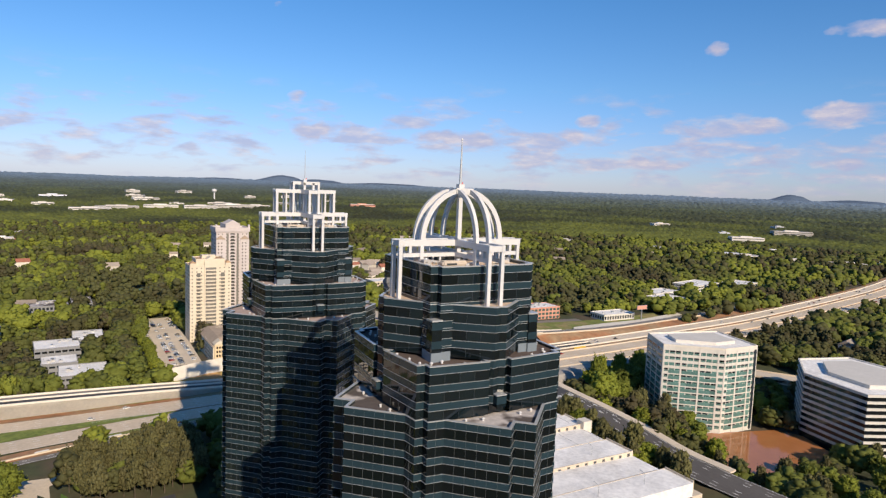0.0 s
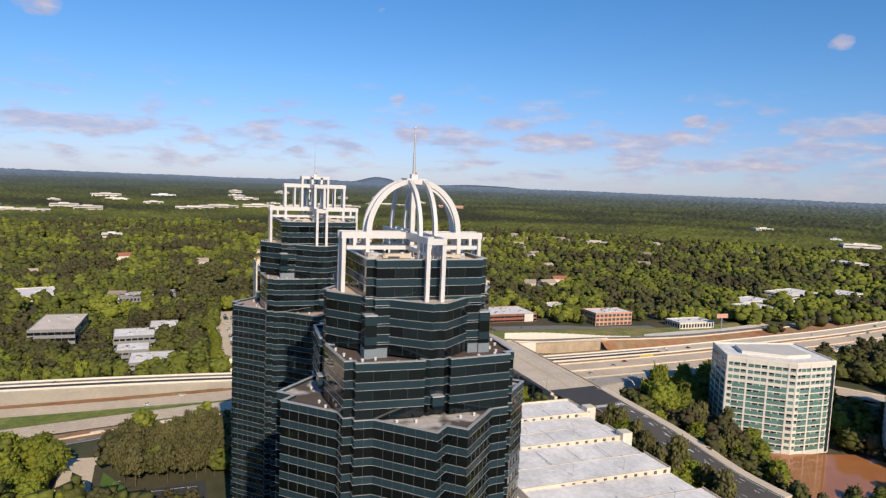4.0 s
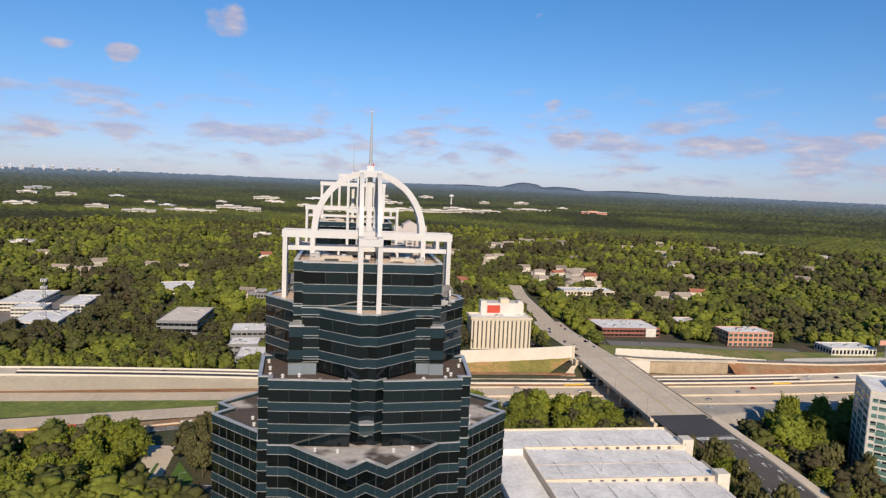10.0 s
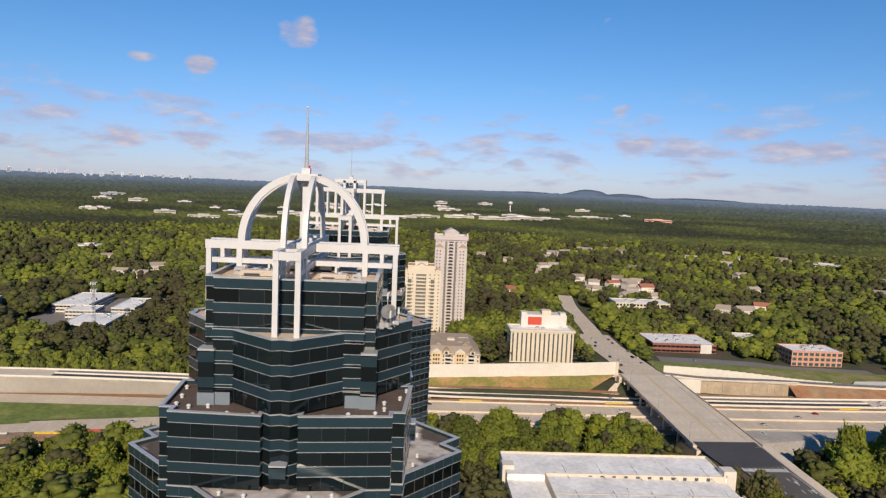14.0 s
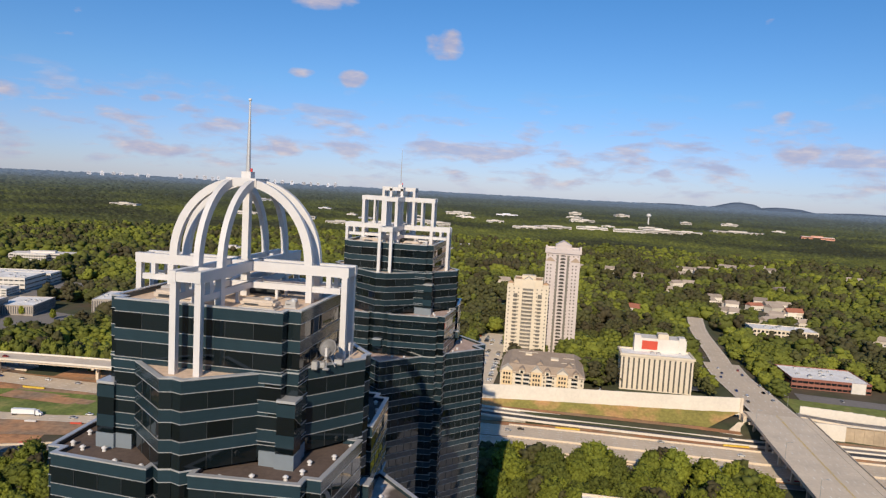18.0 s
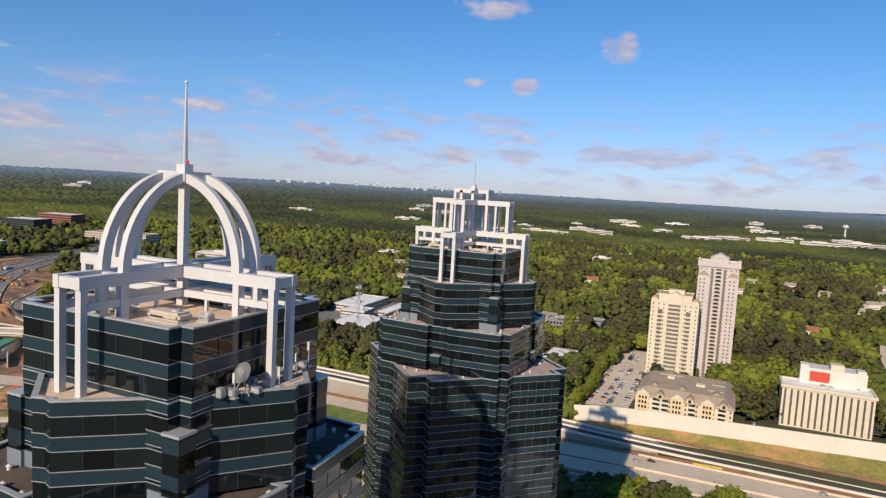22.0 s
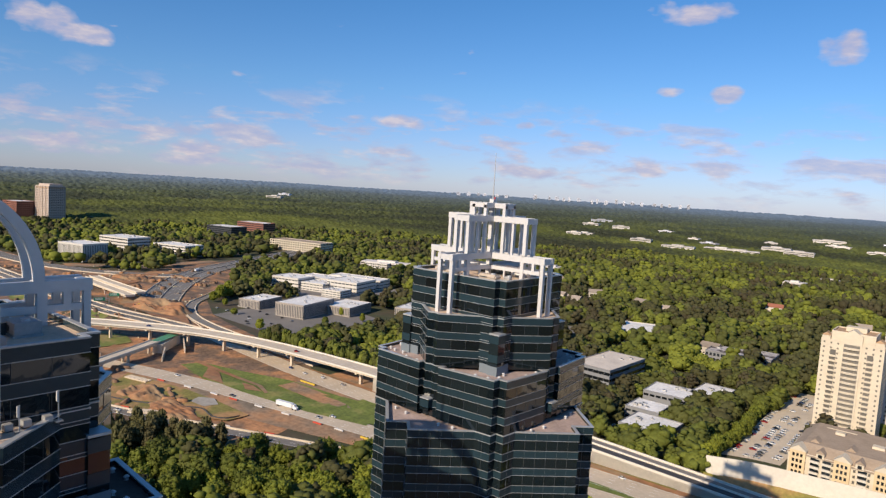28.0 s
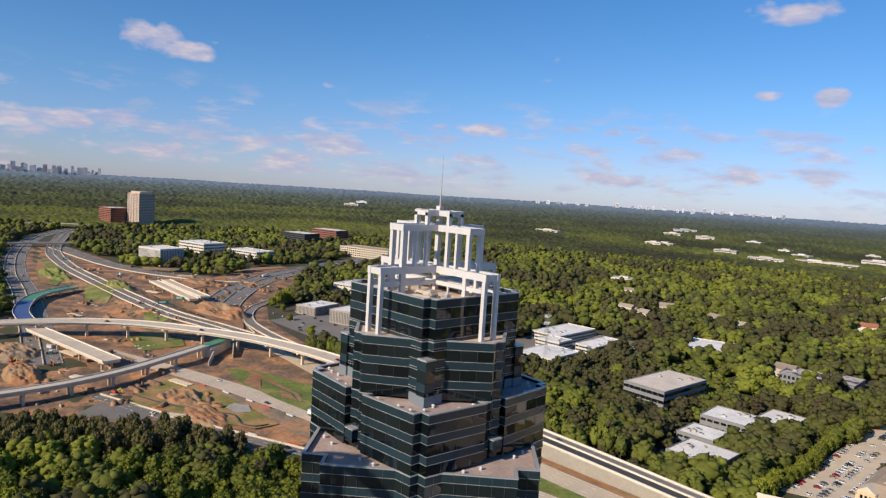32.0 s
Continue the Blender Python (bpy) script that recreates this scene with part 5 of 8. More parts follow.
part("side_slab", boxes((152, 169.5, 196, 311, 13.0, 18.6)), ROOF_WHITE, deck)
for y0, x in ((312, 256), (272, 252)):
    part("stair_tower", boxes((x - 1, x + 5, y0, y0 + 6, 2, 24.5)), CONCRETE_WHITE, deck)
part("stair_tower", boxes((150.5, 156, 316, 322, 2, 23.5)), CONCRETE_WHITE, deck)
block_rect(148, 262, 190, 338)

# green glass office by the pond
go = thing("glass_office", "pale stone office block with green glass bands beside a pond", "office block")
foot = [(376, 329), (408, 301.5), (441, 299.5), (455, 345), (394, 361)]
bm = bmesh.new()
prism(bm, foot, -20, 44)
part("wall", bm, STONE, go)
bm = bmesh.new()
prism(bm, inset(foot, 12), 44, 46.4)
part("penthouse", bm, STONE, go)
bm = bmesh.new()
ring(bm, inset(foot, -.2), inset(foot, .6), 43.6, 45)
part("parapet", bm, CONCRETE_WHITE, go)
bm = bmesh.new()
prism(bm, inset(foot, .7), 43.9, 44.2)
part("roof", bm, ROOF_WHITE, go)
for k in (4, 0, 1, 2):
    a, b2 = Vector(foot[k]), Vector(foot[(k + 1) % 5])
    length = (b2 - a).length
    n = max(2, round(length / 4.2))
    way = (b2 - a) / length
    nrm = Vector((way.y, -way.x))
    turn = math.degrees(math.atan2(way.y, way.x))
    step = length / n
    forms = {}
    for key, mat, wide_, z0_, z1_ in (("window", OFFGLASS, 0.43, 0.2, 1.35), ("window_green", GREENGLASS, 0.43, 0.2, 1.35), ("spandrel_panel", GREENPANEL, 0.43, -0.9, 0.12), ("spandrel_wide", GREENPANEL, 0.5, -2.2, 0.12)):
        bm = boxes((-step * wide_, step * wide_, -0.08, 0.08, z0_, z1_))
        forms[key] = bpy.data.meshes.new(key.split("_")[0])
        bm.to_mesh(forms[key])
        bm.free()
        forms[key].materials.append(mat)
    for c in range(0, n + 1, 3):
        e = a + way * min(max(c * step, 0.6), length - 0.6)
        pier = part("pier", boxes((-0.6, 0.6, -0.3, 0.1, -20, 43.4)), STONE, go)
        pier.matrix_local = pose(e.x, e.y, 0, 0, 0, turn)
    if k == 1:
        e = b2 - way * 1.9
        strip = part("glass_strip", boxes((-1.1, 1.1, -0.36, 0.1, -18, 42)), OFFGLASS, go, "dark vertical glass strip")
        strip.matrix_local = pose(e.x, e.y, 0, 0, 0, turn)
    for f in range(13):
        for c in range(n):
            ctr = a + way * (c + 0.5) * step
            middle = 0 < c < n - 1 and f < 10
            for name_, key in (("window", "window" if (f * 5 + c * 3 + k) % 7 in (0, 3, 5) else "window_green"), ("spandrel_panel", "spandrel_wide" if middle else "spandrel_panel")):
                ob = new(name_, forms[key])
                ob.parent = go
                ob.matrix_local = pose(ctr.x + nrm.x * 0.02, ctr.y + nrm.y * 0.02, -13.5 + f * 4.4, 0, 0, turn)
block_poly(inset(foot, -8))

# dark banded office by the pond
bo = thing("banded_office", "dark glass office with white horizontal bands", "office block")
foot = [(463, 276), (452, 226), (478, 213), (540, 226), (545, 290), (500, 304)]
bm = bmesh.new()
prism(bm, inset(foot, 0.6), -20, 27)
part("glass_wall", bm, OFFGLASS, bo)
for f in range(10):
    bm = bmesh.new()
    ring(bm, foot, inset(foot, 1.2), -14 + f * 4.5, -12.2 + f * 4.5)
    part("white_band", bm, STONE, bo)
bm = bmesh.new()
prism(bm, inset(foot, 0.5), 26.4, 27.4)
part("roof", bm, ROOF_WHITE, bo)
bm = bmesh.new()
prism(bm, inset(foot, 16), 27.4, 30.0)
part("penthouse", bm, STONE, bo)
block_poly(inset(foot, -6))

# small parking deck between the two offices
small = thing("parking_deck", "small three-level concrete parking deck behind trees", "parking deck", at=(545, 352, -12), rz=-58)
for k in range(3):
    part("slab", boxes((-24, 24, -11, 11, k * 3.4, k * 3.4 + 0.5)), CONCRETE, small)
    for y in (-11, 10.7):
        part("parapet", boxes((-24, 24, y, y + 0.3, k * 3.4 + 0.5, k * 3.4 + 1.5)), CONCRETE, small)
for x in (-22, -11, 0, 11, 22):
    for y in (-10, 10):
        part("column", boxes((x - .4, x + .4, y - .4, y + .4, -6, 6.8)), CONCRETE, small)
block_rect(515, 580, 315, 390)

# pond
pond = [(392, 309), (430, 296), (456, 288), (462, 272), (446, 236), (420, 226), (380, 226), (352, 232), (350, 250), (372, 286)]
bm = bmesh.new()
bm.faces.new([bm.verts.new((*p, -17.6)) for p in pond])
tagged(part("pond_water", bm, WATER), "muddy orange pond reflecting an office", "pond", kind="structure")
block_poly(pond)

hotel = building("hotel", "cream hotel with tall white piers and a flat roof", "hotel", 218, 578, 54, 22, 5, 33, 1, CREAM, FLATGLASS, bay=3.8, win=(0.34, 0.88), units=3)
upper = part("upper_block", boxes((-14, 24, 6, 22, 33, 44)), STONE, hotel)
part("red_panel", boxes((-10, 2, 5.8, 6.0, 35, 42)), RED, hotel)
part("lift_tower", boxes((2, 10, 5.6, 14, 44, 48)), CREAM, hotel)
part("canopy", boxes((27, 38, -6, 4, 8.5, 9.3)), DARKWALL, hotel)
part("cornice", ring(bmesh.new(), [(-28, -12), (28, -12), (28, 12), (-28, 12)], [(-26.5, -10.5), (26.5, -10.5), (26.5, 10.5), (-26.5, 10.5)], 32.4, 34.3), CREAM, hotel)
for x in (-13.5, 20.5):
    part("stair_tower", boxes((x - 2.5, x + 2.5, 5.6, 14, 33, 46)), STONE, hotel)

YELLOWISH = material("ochre_render", (0.66, 0.50, 0.30), 0.9, 0, 0.1, 0.4, 0.08)


def gable(name, x0, x1, y0, y1, z0, z1, mat, parent):
    """A ridged roof with its gable towards the front."""
    bm = bmesh.new()
    m_ = (x0 + x1) / 2
    v = [bm.verts.new(p) for p in ((x0, y0, z0), (x1, y0, z0), (m_, y0, z1), (x0, y1, z0), (x1, y1, z0), (m_, y1, z1))]
    for f in ((0, 1, 2), (3, 5, 4), (0, 2, 5, 3), (1, 4, 5, 2), (0, 3, 4, 1)):
        bm.faces.new([v[k] for k in f])
    return part(name, bm, mat, parent)


flats = building("low_apartment_block", "cream five-storey flats with taupe roof, gabled bays and balconies", "apartment block", 131, 552, 62, 34, 3, 18.8, 5, CREAM, FLATGLASS, bay=3.4, win=(0.34, 0.5), units=0)
bm = bmesh.new()
v = [bm.verts.new(p) for p in ((-32, -18, 18.9), (32, -18, 18.9), (32, 46, 18.9), (-32, 46, 18.9), (-25, -9, 24.0), (25, -9, 24.0), (25, 38, 24.0), (-25, 38, 24.0))]
for f in ((0, 1, 5, 4), (1, 2, 6, 5), (2, 3, 7, 6), (3, 0, 4, 7), (4, 5, 6, 7)):
    bm.faces.new([v[k] for k in f])
part("hipped_roof", bm, TAUPE, flats)
part("rear_wing", boxes((-31, 31, 17, 45.5, -2, 18.9)), CREAM, flats)
for x0, y0, x1, y1 in ((6, 10, 12, 15), (-14, 20, -9, 24)):
    part("roof_hatch", boxes((x0, x1, y0, y1, 23.9, 25.4)), CREAM, flats)
for x0, x1, y in ((14, 24, 4), (16, 24.5, 20), (-20, -4, 30)):
    part("roof_ridge_cap", boxes((x0, x1, y, y + 0.5, 24.0, 24.3)), CREAM, flats)
for x in (-26, -4, 15):
    front = part("gabled_bay", boxes((x - 4, x + 4, -18.6, -16.6, 3, 21.0)), YELLOWISH, flats, "ochre bay with a gable")
    gable("bay_gable", x - 4.4, x + 4.4, -18.9, -10, 21.0, 24.2, CREAM, front)
    tagged(part("glazing", boxes(*[(x + u - .6, x + u + .6, -18.68, -18.55, 4.3 + 3.3 * f, 6.1 + 3.3 * f) for f in range(5) for u in (-2, 0, 2)]), OFFGLASS, front), kind="stuff")
# flat dark strips on the wall stand in for shade behind the balconies
for x in (-17.5, -11.5, 5.5, 24.0):
    recess = part("balcony_recess", boxes((x - 2.1, x + 2.1, -17.1, -16.9, 3.4, 18.4)), OFFGLASS, flats, "flat dark glass strip standing in for shade behind stacked balconies")
    for f in range(5):
        part("balcony", boxes((x - 2.3, x + 2.3, -18.4, -16.9, 3.2 + f * 3.16, 4.3 + f * 3.16)), CONCRETE_WHITE, recess)
for x in (-15, 4, 25):
    dorm = part("dormer", boxes((x - 2, x + 2, -17.6, -12, 18.4, 21.8)), CREAM, flats)
    part("dormer_window", boxes((x - 1, x + 1, -17.68, -17.55, 19.3, 21.2)), OFFGLASS, dorm)
    gable("dormer_roof", x - 2.4, x + 2.4, -18, -10, 21.8, 23.8, TAUPE, dorm)
for x in (-20, -2, 20):
    gable("roof_gable", x - 2.6, x + 2.6, -6, 2, 23.9, 26.2, TAUPE, flats)

beige = building("apartment_tower", "cream apartment tower with stacked balconies and brown roof terraces", "apartment tower", 114, 634, 36, 26, 3, 72, 21, CREAM, FLATGLASS, bay=4.2, win=(0.26, 0.36), units=0, roof=TERRA)
part("crown_block", boxes((-12.5, 12.5, -11.5, 11, 72, 77.5)), CREAM, beige)
part("crown_roof", boxes((-11.8, 11.8, -10.8, 10.4, 77.5, 77.9)), TERRA, beige)
part("crown_parapet", ring(bmesh.new(), [(-12.7, -11.7), (12.7, -11.7), (12.7, 11.2), (-12.7, 11.2)], [(-11.9, -10.9), (11.9, -10.9), (11.9, 10.4), (-11.9, 10.4)], 77.4, 78.6), CREAM, beige)
part("lift_house", boxes((-6, 6, -2, 6, 77.9, 81)), CREAM, beige)
gable("front_gable", -5.2, 5.2, -13.6, -4, 77.4, 80.8, CREAM, beige)
bay_ = part("centre_bay", boxes((-5.6, 5.6, -14.0, -12.9, 3, 77.4)), CREAM, beige)
# no hollow here: dark strips on the front paint the recesses' shade
part("balcony_recess", boxes((-4.6, 4.6, -14.12, -13.9, 5, 71)), FLATGLASS, beige, "flat dark glass strip standing in for a shaded balcony recess")
for f in range(20):
    bm = bmesh.new()
    prism(bm, [(-4.8, -13.9), (-3.2, -15.3), (0, -15.9), (3.2, -15.3), (4.8, -13.9)], 5.6 + f * 3.28, 6.8 + f * 3.28, True, True)
    part("balcony", bm, CREAM, beige)
for x in (-10.5, 10.5):
    part("balcony_recess", boxes((x - 1.7, x + 1.7, -13.16, -12.9, 5, 66)), FLATGLASS, beige, "flat dark glass strip standing in for a shaded balcony recess")
    for f in range(18):
        part("balcony", boxes((x - 1.9, x + 1.9, -14.3, -12.95, 5.6 + f * 3.28, 6.7 + f * 3.28)), CREAM, beige)
for x in (-15.2, 15.2):
    turret = part("turret", boxes((x - 2.4, x + 2.4, -13.4, -7, 72, 75)), CREAM, beige)
    gable("turret_roof", x - 2.7, x + 2.7, -13.7, -6.6, 75, 77, TERRA, turret)
slim = building("apartment_tower", "tall pale pinkish apartment tower with gabled crown", "apartment tower", 143, 680, 31, 26, 3, 102, 31, GREYPINK, FLATGLASS, bay=3.9, win=(0.24, 0.34), units=0)
for x in (-11.5, 11.5):
    corner = part("corner_bay", boxes((x - 4.3, x + 4.3, -14.2, -12.9, 3, 92)), GREYPINK, slim)
    gable("corner_roof", x - 4.6, x + 4.6, -14.5, -12.8, 92, 96, TAUPE, corner)
    tagged(part("glazing", boxes(*[(x + u - .55, x + u + .55, -14.28, -14.15, 4.6 + 3.2 * f, 5.9 + 3.2 * f) for f in range(27) for u in (-2.2, 0.9)]), FLATGLASS, corner), kind="stuff")
    # dark strips on the wall face, painted shade of balcony recesses
    part("balcony_recess", boxes((x * .42 - 1.0, x * .42 + 1.0, -13.14, -12.9, 5, 98)), FLATGLASS, slim, "flat dark glass strip standing in for a shaded balcony recess")
part("balcony_recess", boxes((-1.7, 1.7, -13.14, -12.9, 5, 98)), FLATGLASS, slim, "flat dark glass strip standing in for a shaded balcony recess")
part("crown_cornice", ring(bmesh.new(), [(-16.6, -14.2), (16.6, -14.2), (16.6, 14.2), (-16.6, 14.2)], [(-14.8, -12.4), (14.8, -12.4), (14.8, 12.4), (-14.8, 12.4)], 99.5, 103.6), GREYPINK, slim)
part("crown_block", boxes((-7, 7, -13.6, 12, 102, 107)), GREYPINK, slim)
gable("crown_gable", -7.6, 7.6, -14.0, 4, 107, 111, GREYPINK, slim)
for x in (-15.6, 15.6):
    part("finial", boxes((x - .9, x + .9, -13.6, -11.8, 103.4, 106.5)), GREYPINK, slim)
for f in range(29):
    part("balcony", boxes((-2.0, 2.0, -14.2, -12.95, 6 + f * 3.2, 7.1 + f * 3.2)), GREYPINK, slim)

building("long_hotel", "long cream four-storey hotel", "hotel", 384, 806, 66, 30, 5, 22, 4, CREAM, OFFGLASS, bay=4, units=6)
brick_block = building("brick_office", "brown two-storey office with dark ribbon windows", "office block", 369, 653, 62, 45, 2.5, 11, 2, BRICK, OFFGLASS, rz=0, bay=4.4, win=(0.9, 0.45), units=12)
part("entry_block", boxes((15.5, 26.5, -23.4, -22, 2.5, 11.8)), STONE, brick_block, "cream stone entrance block")
building("low_shop", "low white flat-roofed shop building", "shop", 459, 687, 27, 37, 2, 8, 1, CONCRETE, OFFGLASS, units=3)
building("salmon_office", "salmon three-storey office with green windows", "office block", 480, 612, 48, 27, 1.5, 15.4, 3, PINKWALL, GREENGLASS, bay=5.2, win=(0.7, 0.6), units=8)
building("low_office", "low pale office with arcade", "office block", 567, 577, 48, 24, 2, 8.5, 1, STONE, OFFGLASS, bay=4, win=(0.6, 0.6), units=3)
building("low_office", "white low office beside the motorway", "office block", 713, 626, 44, 36, 3, 11, 2, STONE, OFFGLASS, rz=8, bay=5, win=(0.85, 0.4), units=4)
building("low_office", "white low office beside the motorway", "office block", 770, 640, 40, 46, 3, 10, 2, STONE, OFFGLASS, rz=8, bay=5, win=(0.85, 0.4), units=4)
building("low_office", "white two-storey office with long roof", "office block", 745, 668, 60, 30, 3, 11, 2, STONE, OFFGLASS, rz=10, bay=5, win=(0.85, 0.4), units=5)
building("low_office", "white three-storey office above the motorway", "office block", 850, 690, 70, 40, 3, 15, 3, STONE, OFFGLASS, rz=12, bay=5, win=(0.85, 0.4), units=6)
building("low_office", "white three-storey office above the motorway", "office block", 930, 672, 52, 34, 3, 15, 3, STONE, OFFGLASS, rz=12, bay=5, win=(0.85, 0.4), units=5)
building("dark_office", "grey banded four-storey office with pale roof", "office block", -70, 657, 36, 66, -7, 14.5, 4, GREYWALL, OFFGLASS, rz=-2, bay=5, win=(0.95, 0.45), units=3, roof=ROOF_CREAM)
for x, y, w, d, z1, rz in ((10, 558, 33, 33, 4, 0), (-6, 591, 25, 26, 5, 2), (-8, 641, 34, 32, 6, 4), (16, 668, 25, 38, 6, 0)):
    building("white_roofed_office", "grey single-storey office with white roof", "office block", x, y, w, d, -4, z1, 2, GREYWALL, OFFGLASS, rz=rz, bay=5, win=(0.8, 0.35), units=4, group="white-roofed offices")
building("grey_office", "grey two-storey office among trees", "office block", -17, 818, 36, 34, 0, 10, 2, GREYWALL, OFFGLASS, rz=4, units=4, roof=ROOF_GREY)
building("grey_office", "grey two-storey office among trees", "office block", 14, 832, 20, 40, 0, 9, 2, GREYWALL, OFFGLASS, rz=2, units=3, roof=ROOF_GREY)
building("warehouse", "low building with a broad white roof", "warehouse", -126, 864, 48, 56, 2, 8, 1, STONE, OFFGLASS, rz=20, units=2)
for x, y, w, d in ((-206, 678, 40, 52), (-265, 782, 38, 76), (-205, 765, 24, 60), (-240, 730, 30, 26)):
    building("low_office", "pale three-storey office in trees", "office block", x, y, w, d, -5, 6, 3, STONE, OFFGLASS, rz=4, bay=4, win=(0.85, 0.45), units=4, group="offices in the trees")
for x, y, w, d, z1 in ((-434, 612, 38, 64, 15), (-498, 595, 30, 44, 10), (-417, 662, 38, 52, 9), (-337, 703, 36, 54, 15)):
    building("finned_office", "office with close taupe vertical fins and pale roof", "office block", x, y, w, d, 0, z1, 1, FINS, DARKWALL, rz=17, bay=2.2, win=(0.45, 0.86), units=4, group="finned offices")
for x, y, w, d, z1 in ((-600, 722, 46, 40, 15), (-560, 735, 40, 34, 11), (-590, 772, 70, 36, 12), (-528, 770, 50, 52, 16), (-560, 815, 90, 30, 13), (-505, 722, 30, 28, 9)):
    building("motor_showroom", "white flat-roofed showroom and garage block", "showroom", x, y, w, d, 0, z1, 3, STONE, OFFGLASS, rz=15, bay=6, win=(0.8, 0.3), units=6, group="showroom blocks")
building("low_office", "white three-storey office among parked cars", "office block", -680, 984, 48, 50, 2, 14, 3, STONE, OFFGLASS, rz=15, units=6)
building("finned_office", "white finned office block beside the motorway", "office block", -975, 580, 60, 46, 2, 30, 1, STONE, DARKWALL, rz=15, bay=3, win=(0.45, 0.86), units=5)
building("white_office", "white stepped office block", "office block", -1065, 690, 74, 50, 2, 30, 5, STONE, OFFGLASS, rz=15, bay=5, win=(0.8, 0.4), units=8)
building("white_office", "white office block among trees", "office block", -985, 752, 80, 44, 2, 22, 4, STONE, OFFGLASS, rz=15, bay=5, win=(0.8, 0.4), units=6)
building("black_office", "black glass office block", "office block", -1235, 1010, 80, 50, 3, 34, 7, DARKWALL, OFFGLASS, rz=12, bay=6, win=(0.95, 0.6), units=4)
building("brick_office", "brown banded office block", "office block", -1290, 1130, 90, 44, 3, 38, 7, BRICK, OFFGLASS, rz=12, bay=8, win=(0.98, 0.4), units=4)
building("long_apartments", "long cream apartment block with grey roof", "apartment block", -950, 1010, 130, 46, 3, 26, 5, CREAM, OFFGLASS, rz=15, bay=6, units=0, roof=TAUPE)
pale_tower = building("pale_tower", "tall pale office tower standing over woods", "office tower", -1668, 778, 54, 44, 0, 100, 24, SANDSTONE, OFFGLASS, rz=12, bay=5.4, win=(0.62, 0.42), units=2)
for x in (-27, -13.5, 0, 13.5, 27):
    part("pier", boxes((x - 1.2, x + 1.2, -23, -21.8, 0, 101)), SANDSTONE, pale_tower)
part("crown_block", boxes((-22, 22, -17, 17, 100, 106)), SANDSTONE, pale_tower)
part("crown_band", boxes((-27.6, 27.6, -22.6, 22.6, 95, 97)), TERRA, pale_tower)
building("brick_block", "red brick office block standing over woods", "office block", -1720, 725, 60, 50, 0, 58, 12, BRICK, OFFGLASS, rz=12, bay=5, win=(0.6, 0.5), units=2)

patch("parking_lot", [(-40, 606), (36, 606), (36, 622), (-40, 622)], ASPHALT_OLD, "asphalt lot among low offices", "parking lot", 0.3)
patch("tennis_court", [(62, 876), (86, 874), (90, 928), (64, 932)], COURT, "green and blue hard tennis courts behind the flats", "tennis court", 0.5)
patch("side_street", [(45, 513), (56, 513), (58, 645), (47, 645)], ASPHALT, "dark asphalt side street between offices and flats", "street", 0.5)
for x, y, w, d in ((10, 558, 33, 33), (-6, 591, 25, 26), (-8, 641, 34, 32), (16, 668, 25, 38)):
    block_rect(x - w / 2, x + w / 2, y - d / 2 - 15, y - d / 2)
patch("site_clay", [(-330, 326), (-150, 372), (-62, 396), (-62, 406), (-150, 396), (-310, 368)], SHOULDER, "graded tan earth between slip road and motorway", "bare earth", 0.3, cuts=5)
patch("garden_lawn", [(-4, 314), (8, 312), (8, 330), (-4, 352)], LAWN, "mown lawn beside the driveway", "lawn", 0.25)
lot = patch("parking_lot", [(60, 548), (94, 548), (96, 620), (94, 740), (62, 742)], CONCRETE, "pale parking lot full of cars", "parking lot", 0.4)
patch("parking_lot", [(332, 592), (418, 588), (520, 576), (520, 588), (450, 594), (424, 604), (334, 612)], LANES_GREY, "asphalt parking lot in front of low offices", "parking lot", 0.3)
patch("parking_lot", [(-34, 536), (40, 536), (40, 545), (-34, 545)], ASPHALT_OLD, "asphalt lot among low offices", "parking lot", 0.3)
patch("parking_lot", [(-480, 520), (-370, 520), (-340, 600), (-330, 660), (-440, 680), (-500, 600)], ASPHALT_OLD, "asphalt lot around finned offices", "parking lot", 0.3)
patch("parking_lot", [(-630, 700), (-500, 668), (-450, 700), (-460, 840), (-630, 850)], ASPHALT_OLD, "asphalt lot round the showroom blocks", "parking lot", 0.3)
patch("parking_lot", [(-280, 650), (-190, 650), (-180, 830), (-300, 830)], ASPHALT_OLD, "asphalt lot around offices in the trees", "parking lot", 0.3)

dark_top = RAISED[(RAISED[:, 0] > -140) & (RAISED[:, 0] < 460)]
for o0, o1 in ((-6.6, -0.6), (1.4, 7.0)):
    bm = ribbon(bmesh.new(), dark_top, o0, o1, 0.06)
    for f in bm.faces:
        f.normal_update()
        if f.normal.z < 0:
            f.normal_flip()
    part("asphalt_lane", bm, ASPHALT if o0 < 0 else ASPHALT_OLD, nc, "fresh dark asphalt lane")
part("middle_barrier", ribbon(bmesh.new(), dark_top, 0.1, 0.7, 0.0, 0.9), CONCRETE_WHITE, nc)
block_rect(316, 620, 513, 590)
patch("verge", [(316, 531), (420, 531), (520, 532), (620, 545), (640, 580), (530, 574), (430, 586), (318, 592)], MOTTLED, "rough grass verge between walls and parking", "grass strip", 0.5)

block_rect(60, 272, 500, 562)
block_rect(322, 412, 580, 634)
block_rect(440, 530, 560, 602)
block_rect(250, 330, 338, 520)
bm = bmesh.new()
for x, y, z in ((302, 330, 10.8), (306, 322, 10.3), (302, 312, 9.6), (306, 304, 9.1), (301, 296, 8.5), (306, 288, 8.0), (301, 276, 7.1), (300, 262, 5.9)):
    box(bm, x - .2, x + .2, y - 2.2, y + 1, z + .72, z + .85)
    box(bm, x - .9, x + .9, y + .6, y + 1.4, z + .72, z + .85)
